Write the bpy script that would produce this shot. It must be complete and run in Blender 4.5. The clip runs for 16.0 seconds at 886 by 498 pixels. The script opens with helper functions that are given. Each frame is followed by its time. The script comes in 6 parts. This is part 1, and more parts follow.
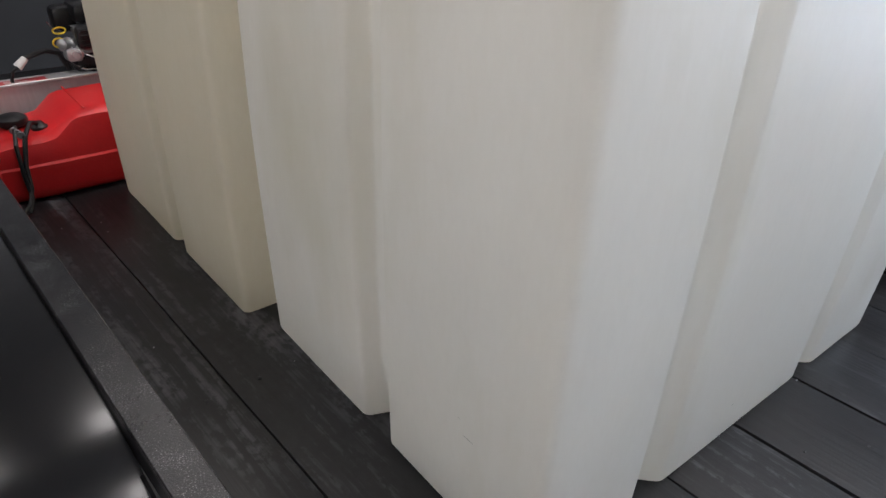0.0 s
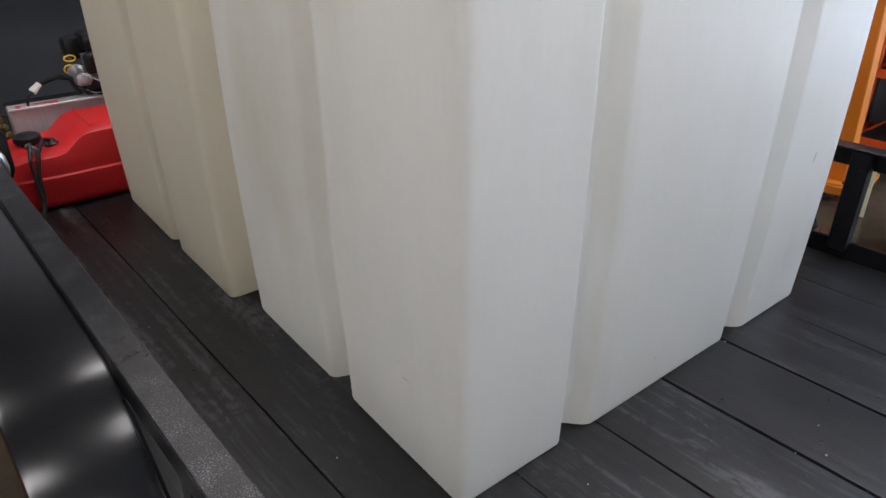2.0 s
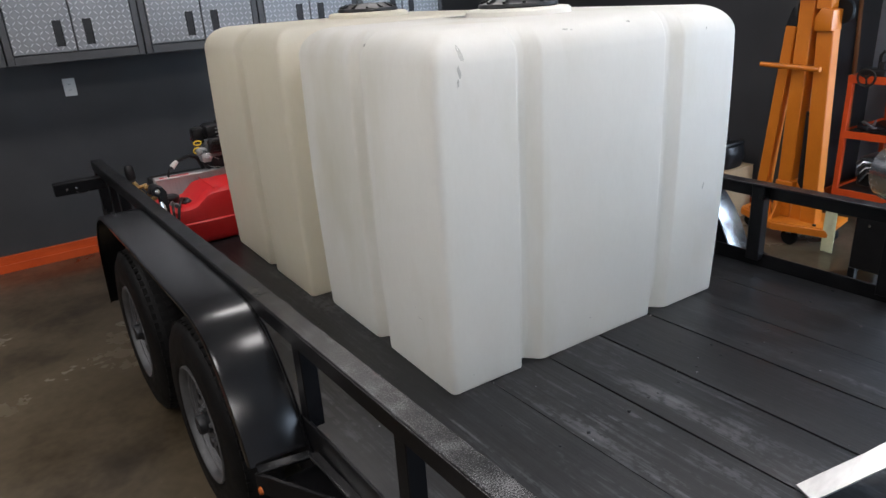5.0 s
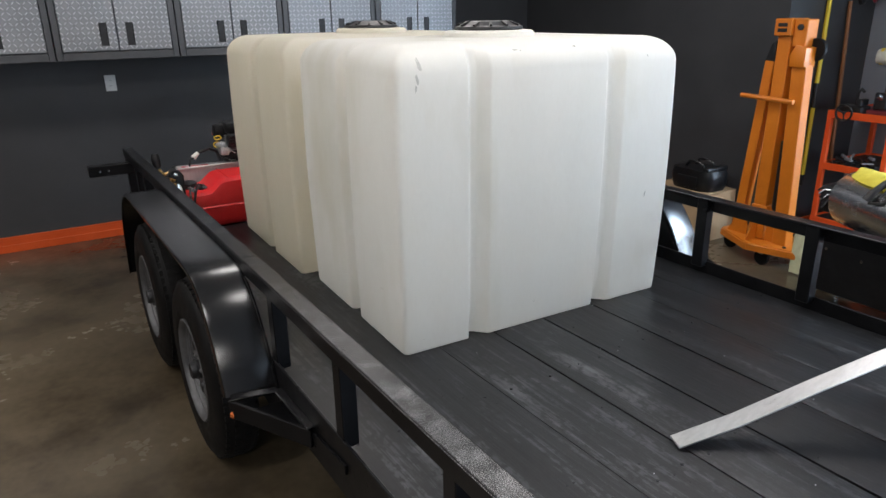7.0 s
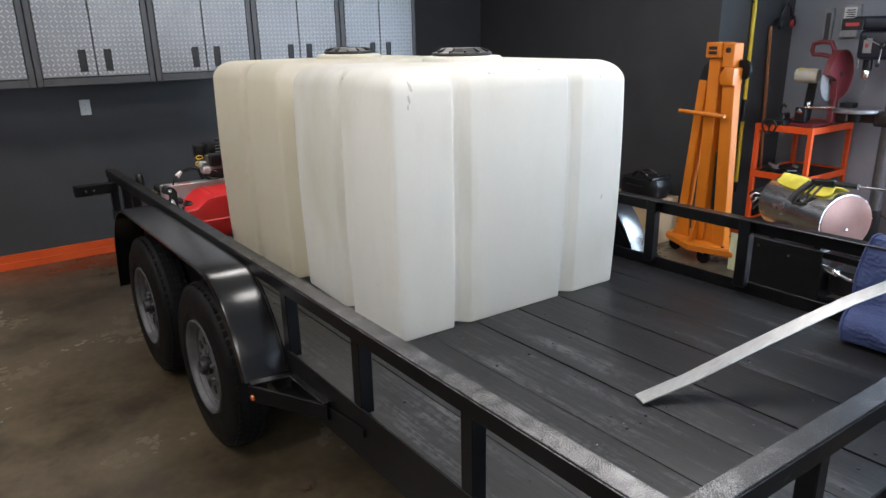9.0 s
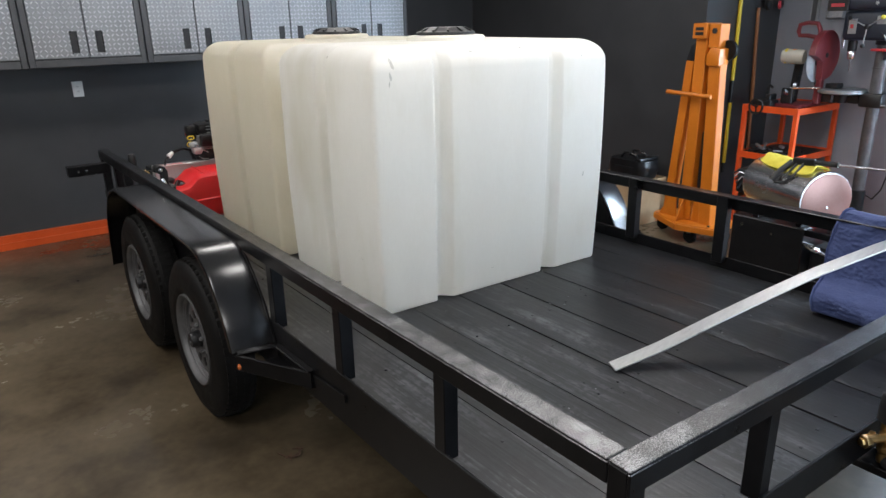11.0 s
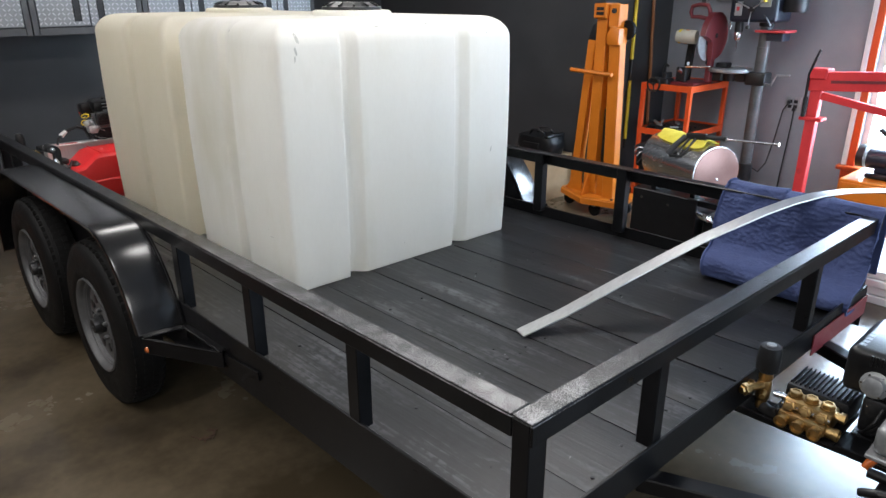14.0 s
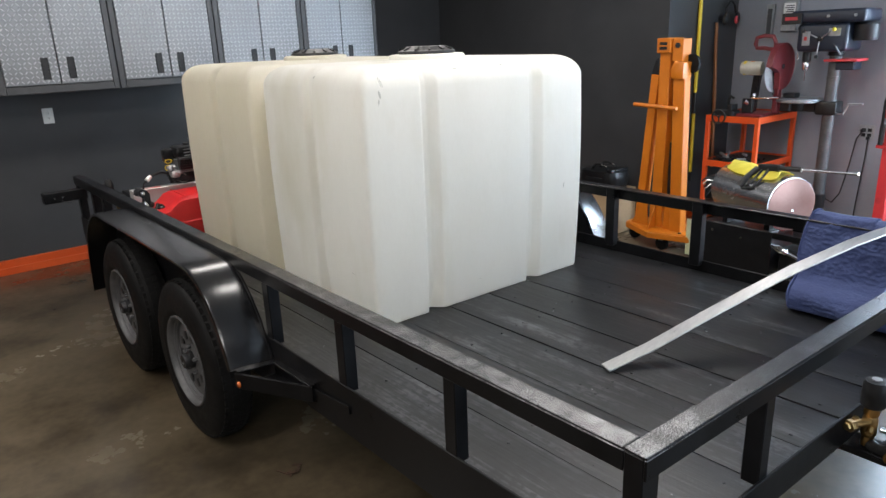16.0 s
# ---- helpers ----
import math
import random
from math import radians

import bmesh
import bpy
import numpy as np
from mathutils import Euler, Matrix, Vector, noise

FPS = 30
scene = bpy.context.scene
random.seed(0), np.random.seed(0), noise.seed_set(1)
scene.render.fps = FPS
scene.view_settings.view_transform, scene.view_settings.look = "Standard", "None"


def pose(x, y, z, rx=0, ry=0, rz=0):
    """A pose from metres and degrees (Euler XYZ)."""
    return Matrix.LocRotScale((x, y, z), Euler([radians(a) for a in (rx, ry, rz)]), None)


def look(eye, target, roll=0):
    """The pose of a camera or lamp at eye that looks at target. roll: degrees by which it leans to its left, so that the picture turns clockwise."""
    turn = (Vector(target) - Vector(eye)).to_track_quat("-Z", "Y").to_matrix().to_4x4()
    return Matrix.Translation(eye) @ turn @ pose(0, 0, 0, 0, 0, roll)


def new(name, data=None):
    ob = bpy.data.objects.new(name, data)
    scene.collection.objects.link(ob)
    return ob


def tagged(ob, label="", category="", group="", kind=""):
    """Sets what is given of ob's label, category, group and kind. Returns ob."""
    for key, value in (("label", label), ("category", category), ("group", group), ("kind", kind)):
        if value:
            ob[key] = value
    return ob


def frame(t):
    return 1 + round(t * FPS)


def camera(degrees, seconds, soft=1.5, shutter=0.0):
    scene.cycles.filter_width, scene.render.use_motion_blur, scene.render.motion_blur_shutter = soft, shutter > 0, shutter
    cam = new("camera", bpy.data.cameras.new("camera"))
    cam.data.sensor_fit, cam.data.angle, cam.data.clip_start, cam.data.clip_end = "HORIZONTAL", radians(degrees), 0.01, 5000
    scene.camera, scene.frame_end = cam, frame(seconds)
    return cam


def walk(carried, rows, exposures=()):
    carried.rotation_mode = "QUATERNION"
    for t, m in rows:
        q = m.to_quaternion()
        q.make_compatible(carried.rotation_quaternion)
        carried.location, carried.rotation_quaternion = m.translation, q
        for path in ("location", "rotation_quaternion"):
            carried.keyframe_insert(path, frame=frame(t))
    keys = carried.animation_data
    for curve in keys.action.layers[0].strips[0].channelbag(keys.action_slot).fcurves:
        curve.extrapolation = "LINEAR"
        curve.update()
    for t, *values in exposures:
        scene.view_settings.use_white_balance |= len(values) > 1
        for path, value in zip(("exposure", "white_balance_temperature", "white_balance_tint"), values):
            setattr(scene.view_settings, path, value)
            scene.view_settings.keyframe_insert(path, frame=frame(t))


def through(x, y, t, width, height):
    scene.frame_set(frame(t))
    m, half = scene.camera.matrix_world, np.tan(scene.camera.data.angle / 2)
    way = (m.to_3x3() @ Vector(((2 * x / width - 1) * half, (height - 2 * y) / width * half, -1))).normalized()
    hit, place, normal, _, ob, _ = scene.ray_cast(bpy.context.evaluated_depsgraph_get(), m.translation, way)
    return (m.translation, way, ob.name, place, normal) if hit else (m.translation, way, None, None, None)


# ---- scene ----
cam = camera(66.41, 16.0)
PATH = [
    (0, (0.418, 0.601, 1.640), (1.551, 1.913, 0.641), 1.92),
    (0.5, (0.404, 0.647, 1.620), (1.568, 1.926, 0.615), 1.99),
    (1, (0.412, 0.569, 1.627), (1.564, 1.883, 0.653), 3.79),
    (1.5, (0.441, 0.412, 1.629), (1.577, 1.748, 0.668), 3.00),
    (2, (0.391, 0.320, 1.641), (1.506, 1.691, 0.706), -0.47),
    (2.5, (0.269, 0.225, 1.655), (1.404, 1.602, 0.753), 0.74),
    (3, (0.225, 0.097, 1.666), (1.318, 1.526, 0.793), -0.67),
    (5.3, (-0.075, -0.575, 1.785), (0.962, 0.988, 1.090), -3.82),
    (5.5, (-0.100, -0.602, 1.786), (1.054, 0.873, 1.084), -1.82),
    (6, (-0.063, -0.708, 1.786), (1.202, 0.650, 1.042), -0.48),
    (6.5, (-0.011, -0.865, 1.753), (1.127, 0.627, 1.060), 0.11),
    (7, (-0.037, -0.994, 1.773), (0.940, 0.623, 1.116), -0.86),
    (7.5, (-0.175, -1.044, 1.809), (0.800, 0.591, 1.196), -1.82),
    (8, (-0.314, -1.102, 1.784), (0.728, 0.494, 1.178), -1.25),
    (8.5, (-0.357, -1.147, 1.807), (0.723, 0.427, 1.210), -2.36),
    (9, (-0.361, -1.210, 1.802), (0.749, 0.340, 1.199), -1.12),
    (9.5, (-0.262, -1.297, 1.783), (0.767, 0.309, 1.183), -0.72),
    (10, (-0.305, -1.287, 1.768), (0.786, 0.264, 1.131), 0.28),
    (12.5, (-0.369, -1.380, 1.795), (0.733, 0.162, 1.159), -2.63),
    (13, (-0.362, -1.349, 1.774), (0.803, 0.143, 1.128), -1.49),
    (13.5, (-0.356, -1.352, 1.770), (0.890, 0.061, 1.099), -0.19),
    (14, (-0.368, -1.369, 1.768), (0.914, -0.003, 1.067), -0.14),
    (14.5, (-0.402, -1.377, 1.786), (0.864, 0.018, 1.115), -2.58),
    (15, (-0.452, -1.356, 1.775), (0.760, 0.094, 1.121), -2.81),
    (15.5, (-0.489, -1.335, 1.775), (0.730, 0.120, 1.147), -1.79),
    (16, (-0.485, -1.312, 1.775), (0.710, 0.177, 1.181), -2.23),
]
walk(cam, [(t, look(eye, target, roll)) for t, eye, target, roll in PATH],
     exposures=((0, -0.42, 6550, 15), (3, -0.42, 6400, 16), (5.5, -0.34, 6500, 13), (8, -0.14, 6600, 12), (12.5, 0.0, 6550, 11), (14, 0.02, 6500, 11), (16, 0.04, 6700, 11)))

# ---- world and light ----
world = bpy.data.worlds.new("sky")
world.use_nodes = True
scene.world = world
wn = world.node_tree
sky = wn.nodes.new("ShaderNodeTexSky")
sky.sky_type = "NISHITA"
sky.sun_disc = False
sky.sun_elevation, sky.sun_rotation = radians(40), radians(120)
wn.nodes["Background"].inputs["Strength"].default_value = 0.12
wn.links.new(sky.outputs[0], wn.nodes["Background"].inputs["Color"])


def area(name, at, to, sx, sy, power, colour):
    data = bpy.data.lights.new(name, "AREA")
    data.shape, data.size, data.size_y, data.energy, data.color = "RECTANGLE", sx, sy, power, colour
    ob = new(name, data)
    ob.matrix_world = look(at, to)
    return ob


# daylight through the window and an assumed door out of view, and the unseen ceiling strip lights
area("door_daylight", (3.4, -4.25, 1.2), (3.2, 0, 0.9), 3.6, 2.2, 150, (0.66, 0.82, 1.0))
area("window_daylight", (5.915, -0.33, 1.48), (3.9, -0.33, 1.2), 1.2, 1.9, 230, (0.54, 0.76, 1.0))
# unseen ceiling fixtures, 3 m long across the garage: x, y, watts
# x -1.75: added fill for the tanks' left faces; x 2.1: placed from glints
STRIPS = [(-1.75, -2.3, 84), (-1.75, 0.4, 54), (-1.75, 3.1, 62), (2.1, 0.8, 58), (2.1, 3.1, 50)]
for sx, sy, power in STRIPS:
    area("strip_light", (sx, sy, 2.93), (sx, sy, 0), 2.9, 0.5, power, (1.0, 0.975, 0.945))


# ---- materials ----
def nodes_of(name):
    m = bpy.data.materials.new(name)
    m.use_nodes = True
    return m, m.node_tree.nodes, m.node_tree.links, m.node_tree.nodes["Principled BSDF"]


def surface(name, c1, c2, scale=8.0, rough=(0.4, 0.55), metal=0.0, bump=0.1, fine=90.0, stretch=(1, 1, 1), coat=0.0, spots=None, spec=None, dist=0.01, islands=0.0, coat_rough=0.15, mixed=0.35, detail=6, through=0.0):
    """Two noises mix the colours, vary the gloss and give the fine relief. spots: colour, size, share of dark marks."""
    m, n, l, p = nodes_of(name)
    tc = n.new("ShaderNodeTexCoord")
    mp = n.new("ShaderNodeMapping")
    mp.inputs["Scale"].default_value = stretch
    info = n.new("ShaderNodeObjectInfo")
    add = n.new("ShaderNodeVectorMath")
    add.operation = "MULTIPLY_ADD"
    l.new(info.outputs["Random"], add.inputs[0])
    add.inputs[1].default_value = (13.0, 7.0, 5.0)
    l.new(tc.outputs["Object"], add.inputs[2])
    l.new(add.outputs[0], mp.inputs["Vector"])
    big = n.new("ShaderNodeTexNoise")
    big.inputs["Scale"].default_value, big.inputs["Detail"].default_value, big.inputs["Roughness"].default_value = scale, detail, 0.6
    small = n.new("ShaderNodeTexNoise")
    small.inputs["Scale"].default_value, small.inputs["Detail"].default_value = fine, 4
    for t in (big, small):
        l.new(mp.outputs[0], t.inputs["Vector"])
    both = n.new("ShaderNodeMath")
    both.operation = "MULTIPLY_ADD"
    both.inputs[1].default_value = mixed
    l.new(small.outputs["Fac"], both.inputs[0])
    l.new(big.outputs["Fac"], both.inputs[2])
    ramp = n.new("ShaderNodeValToRGB")
    e = ramp.color_ramp.elements
    e[0].position, e[1].position = 0.45, 0.9
    e[0].color, e[1].color = (*c1, 1), (*c2, 1)
    l.new(both.outputs[0], ramp.inputs["Fac"])
    colour = ramp.outputs["Color"]
    if islands:
        hue = n.new("ShaderNodeHueSaturation")
        vary = n.new("ShaderNodeMapRange")
        vary.inputs["To Min"].default_value, vary.inputs["To Max"].default_value = 1 - islands, 1 + islands
        l.new(info.outputs["Random"], vary.inputs["Value"])
        l.new(vary.outputs[0], hue.inputs["Value"])
        l.new(colour, hue.inputs["Color"])
        colour = hue.outputs["Color"]
    if spots:
        sc, size, share = spots
        v = n.new("ShaderNodeTexNoise")
        v.inputs["Scale"].default_value, v.inputs["Detail"].default_value = size, 5
        l.new(mp.outputs[0], v.inputs["Vector"])
        r2 = n.new("ShaderNodeValToRGB")
        r2.color_ramp.elements[0].position, r2.color_ramp.elements[1].position = 0.93 - share, min(1.0, 1.16 - share)
        l.new(v.outputs["Fac"], r2.inputs["Fac"])
        mix = n.new("ShaderNodeMix")
        mix.data_type = "RGBA"
        l.new(r2.outputs["Color"], mix.inputs["Factor"])
        l.new(colour, mix.inputs["A"])
        mix.inputs["B"].default_value = (*sc, 1)
        colour = mix.outputs["Result"]
    l.new(colour, p.inputs["Base Color"])
    rr = n.new("ShaderNodeMapRange")
    rr.inputs["From Min"].default_value, rr.inputs["From Max"].default_value = 0.4, 0.9
    rr.inputs["To Min"].default_value, rr.inputs["To Max"].default_value = rough
    l.new(both.outputs[0], rr.inputs["Value"])
    l.new(rr.outputs[0], p.inputs["Roughness"])
    p.inputs["Metallic"].default_value = metal
    p.inputs["Coat Weight"].default_value = coat
    p.inputs["Coat Roughness"].default_value = coat_rough
    if spec is not None:
        p.inputs["Specular IOR Level"].default_value = spec
    b = n.new("ShaderNodeBump")
    b.inputs["Strength"].default_value, b.inputs["Distance"].default_value = bump, dist
    l.new(both.outputs[0], b.inputs["Height"])
    l.new(b.outputs[0], p.inputs["Normal"])
    l.new(b.outputs[0], p.inputs["Coat Normal"])
    if through:
        thin = n.new("ShaderNodeBsdfTranslucent")
        l.new(colour, thin.inputs["Color"])
        share = n.new("ShaderNodeMixShader")
        share.inputs["Fac"].default_value = through
        l.new(p.outputs[0], share.inputs[1])
        l.new(thin.outputs[0], share.inputs[2])
        l.new(share.outputs[0], n["Material Output"].inputs["Surface"])
    return m


def glow(name, colour, strength):
    m, n, l, p = nodes_of(name)
    p.inputs["Base Color"].default_value = (*colour, 1)
    p.inputs["Emission Color"].default_value = (*colour, 1)
    p.inputs["Emission Strength"].default_value = strength
    return m


def tread(name):
    """Diamond plate: short raised bars that lean to either side in turn."""
    m, n, l, p = nodes_of(name)
    tc = n.new("ShaderNodeTexCoord")

    def math_node(op, a, b=None, c=None):
        k = n.new("ShaderNodeMath")
        k.operation = op
        for i, v in enumerate((a, b, c)):
            if v is None:
                continue
            if isinstance(v, (int, float)):
                k.inputs[i].default_value = v
            else:
                l.new(v, k.inputs[i])
        return k.outputs[0]

    s = n.new("ShaderNodeSeparateXYZ")
    l.new(tc.outputs["Object"], s.inputs[0])
    u, v = math_node("MULTIPLY", s.outputs["X"], 1 / 0.034), math_node("MULTIPLY", s.outputs["Z"], 1 / 0.034)
    par = math_node("MODULO", math_node("ADD", math_node("ADD", math_node("FLOOR", u), math_node("FLOOR", v)), 1000), 2)
    fu, fv = math_node("SUBTRACT", math_node("FRACT", u), 0.5), math_node("SUBTRACT", math_node("FRACT", v), 0.5)
    sgn = math_node("MULTIPLY_ADD", par, 2, -1)
    a = math_node("ADD", math_node("MULTIPLY", fu, sgn), fv)
    b2 = math_node("SUBTRACT", math_node("MULTIPLY", fu, sgn), fv)
    d = math_node("ADD", math_node("POWER", math_node("ABSOLUTE", math_node("DIVIDE", a, 0.72)), 2), math_node("POWER", math_node("ABSOLUTE", math_node("DIVIDE", b2, 0.2)), 2))
    h = math_node("SUBTRACT", 1, math_node("MINIMUM", d, 1))
    noise_n = n.new("ShaderNodeTexNoise")
    noise_n.inputs["Scale"].default_value = 5
    l.new(tc.outputs["Object"], noise_n.inputs["Vector"])
    ramp = n.new("ShaderNodeValToRGB")
    ramp.color_ramp.elements[0].color, ramp.color_ramp.elements[1].color = (0.19, 0.195, 0.205, 1), (0.27, 0.275, 0.285, 1)
    l.new(noise_n.outputs["Fac"], ramp.inputs["Fac"])
    mix = n.new("ShaderNodeMix")
    mix.data_type = "RGBA"
    l.new(math_node("MULTIPLY", h, 0.8), mix.inputs["Factor"])
    l.new(ramp.outputs["Color"], mix.inputs["A"])
    mix.inputs["B"].default_value = (0.62, 0.63, 0.65, 1)
    l.new(mix.outputs["Result"], p.inputs["Base Color"])
    p.inputs["Metallic"].default_value, p.inputs["Roughness"].default_value = 0.5, 0.4
    b = n.new("ShaderNodeBump")
    b.inputs["Strength"].default_value, b.inputs["Distance"].default_value = 0.9, 0.003
    l.new(h, b.inputs["Height"])
    l.new(b.outputs[0], p.inputs["Normal"])
    return m


def worn_rail(name, corner):
    """Black paint with bare-metal speckle, thickest by one corner and thinning away from it."""
    m = surface(name, (0.0025, 0.0025, 0.003), (0.006, 0.006, 0.007), 9, (0.22, 0.36), bump=0.42, fine=420, spec=0.12, dist=0.003, mixed=0.6, coat=0.65, coat_rough=0.08)
    n, l = m.node_tree.nodes, m.node_tree.links
    p = n["Principled BSDF"]
    paint = p.inputs["Base Color"].links[0].from_socket
    tc = n.new("ShaderNodeTexCoord")
    away = n.new("ShaderNodeVectorMath")
    away.operation = "SUBTRACT"
    l.new(tc.outputs["Object"], away.inputs[0])
    away.inputs[1].default_value = corner
    wide = n.new("ShaderNodeVectorMath")
    wide.operation = "MULTIPLY"
    l.new(away.outputs[0], wide.inputs[0])
    wide.inputs[1].default_value = (4.0, 1.0, 1.0)
    far = n.new("ShaderNodeVectorMath")
    far.operation = "LENGTH"
    l.new(wide.outputs[0], far.inputs[0])
    share = n.new("ShaderNodeMapRange")
    for i, w in zip(("From Min", "From Max", "To Min", "To Max"), (0.1, 1.9, 0.03, -0.14)):
        share.inputs[i].default_value = w
    l.new(far.outputs["Value"], share.inputs["Value"])
    grit = n.new("ShaderNodeTexNoise")
    grit.inputs["Scale"].default_value, grit.inputs["Detail"].default_value = 400, 3
    patch = n.new("ShaderNodeTexNoise")
    patch.inputs["Scale"].default_value, patch.inputs["Detail"].default_value = 14, 3
    for k in (grit, patch):
        l.new(tc.outputs["Object"], k.inputs["Vector"])
    both = n.new("ShaderNodeMath")
    both.operation = "MULTIPLY_ADD"
    both.inputs[1].default_value = 0.4
    l.new(patch.outputs["Fac"], both.inputs[0])
    l.new(grit.outputs["Fac"], both.inputs[2])
    level = n.new("ShaderNodeMath")
    level.operation = "ADD"
    l.new(both.outputs[0], level.inputs[0])
    l.new(share.outputs[0], level.inputs[1])
    mask = n.new("ShaderNodeMapRange")
    mask.inputs["From Min"].default_value, mask.inputs["From Max"].default_value = 0.64, 0.88
    l.new(level.outputs[0], mask.inputs["Value"])
    mix = n.new("ShaderNodeMix")
    mix.data_type = "RGBA"
    l.new(mask.outputs[0], mix.inputs["Factor"])
    l.new(paint, mix.inputs["A"])
    mix.inputs["B"].default_value = (0.26, 0.26, 0.265, 1)
    l.new(mix.outputs["Result"], p.inputs["Base Color"])
    l.new(mask.outputs[0], p.inputs["Metallic"])
    return m


def planks(name):
    """Black-stained boards: fine grain along y, worn grey streaks, small dark knots."""
    m, n, l, p = nodes_of(name)
    tc = n.new("ShaderNodeTexCoord")
    info = n.new("ShaderNodeObjectInfo")
    add = n.new("ShaderNodeVectorMath")
    add.operation = "MULTIPLY_ADD"
    l.new(info.outputs["Random"], add.inputs[0])
    add.inputs[1].default_value = (3.0, 17.0, 5.0)
    l.new(tc.outputs["Object"], add.inputs[2])

    def field(stretch, scale, detail, rough=0.55, warp=0.0):
        mp = n.new("ShaderNodeMapping")
        mp.inputs["Scale"].default_value = stretch
        l.new(add.outputs[0], mp.inputs["Vector"])
        t = n.new("ShaderNodeTexNoise")
        t.inputs["Scale"].default_value, t.inputs["Detail"].default_value = scale, detail
        t.inputs["Roughness"].default_value, t.inputs["Distortion"].default_value = rough, warp
        l.new(mp.outputs[0], t.inputs["Vector"])
        return t.outputs["Fac"]

    def span(v, a, b, c=0.0, d=1.0):
        k = n.new("ShaderNodeMapRange")
        for i, w in zip(("From Min", "From Max", "To Min", "To Max"), (a, b, c, d)):
            k.inputs[i].default_value = w
        l.new(v, k.inputs["Value"])
        return k.outputs[0]

    def op(kind, a, b):
        k = n.new("ShaderNodeMath")
        k.operation = kind
        for i, v in enumerate((a, b)):
            if isinstance(v, float):
                k.inputs[i].default_value = v
            else:
                l.new(v, k.inputs[i])
        return k.outputs[0]

    grain = field((80, 3.0, 80), 1.0, 3, 0.55, 0.5)
    fig = field((22, 0.55, 22), 1.0, 4, 0.6, 1.2)
    broad = field((14, 0.7, 14), 1.0, 4, 0.6, 0.5)
    worn = field((5, 1.8, 5), 1.0, 5, 0.6)
    scuff = field((7, 4.0, 7), 1.0, 8, 0.72, 0.8)
    cloud = field((3.2, 2.2, 3.2), 1.0, 3, 0.55, 0.4)
    mp = n.new("ShaderNodeMapping")
    mp.inputs["Scale"].default_value = (4.2, 1.5, 1.0)
    l.new(add.outputs[0], mp.inputs["Vector"])
    vor = n.new("ShaderNodeTexVoronoi")
    vor.inputs["Scale"].default_value = 1.0
    l.new(mp.outputs[0], vor.inputs["Vector"])
    knot = span(vor.outputs["Distance"], 0.055, 0.11, 1.0, 0.0)
    streak = op("MULTIPLY", op("ADD", op("MULTIPLY", span(grain, 0.40, 0.62), 0.3), op("MULTIPLY", span(fig, 0.42, 0.62), 0.46)), span(worn, 0.34, 0.68, 0.55, 1.0))
    tone = op("ADD", op("ADD", op("MULTIPLY", streak, 0.52), 0.22), op("MULTIPLY", span(broad, 0.38, 0.7), 0.20))
    tone = op("ADD", tone, op("MULTIPLY", op("MULTIPLY", span(scuff, 0.46, 0.72), span(cloud, 0.36, 0.62, 0.1, 1.0)), 0.10))
    nick = field((130, 9, 130), 1.0, 2, 0.5, 0.3)
    pit = field((48, 30, 48), 1.0, 3, 0.6)
    tone = op("ADD", tone, op("MULTIPLY", op("MULTIPLY", span(nick, 0.64, 0.72), span(scuff, 0.48, 0.64)), 0.16))
    tone = op("MULTIPLY", tone, span(pit, 0.32, 0.52, 0.6, 1.06))
    tone = op("MULTIPLY", tone, span(info.outputs["Random"], 0.0, 1.0, 0.78, 1.12))
    blot = field((6.5, 2.4, 6.5), 1.0, 6, 0.65, 1.0)
    tone = op("MULTIPLY", tone, span(blot, 0.30, 0.66, 0.55, 1.18))
    tone = span(tone, 0.08, 0.80)
    ramp = n.new("ShaderNodeValToRGB")
    e = ramp.color_ramp.elements
    e[0].position, e[1].position = 0.0, 1.0
    e[0].color, e[1].color = (0.003, 0.003, 0.0033, 1), (0.085, 0.086, 0.092, 1)
    mid = e.new(0.48)
    mid.color = (0.0105, 0.0107, 0.0120, 1)
    l.new(op("MULTIPLY", tone, span(knot, 0.0, 1.0, 1.0, 0.15)), ramp.inputs["Fac"])
    l.new(ramp.outputs["Color"], p.inputs["Base Color"])
    l.new(span(op("ADD", op("MULTIPLY", grain, 0.6), op("MULTIPLY", scuff, 0.4)), 0.3, 0.7, 0.34, 0.46), p.inputs["Roughness"])
    p.inputs["Specular IOR Level"].default_value = 0.45
    b = n.new("ShaderNodeBump")
    b.inputs["Strength"].default_value, b.inputs["Distance"].default_value = 0.32, 0.003
    l.new(op("SUBTRACT", grain, op("MULTIPLY", knot, 0.4)), b.inputs["Height"])
    l.new(b.outputs[0], p.inputs["Normal"])
    return m


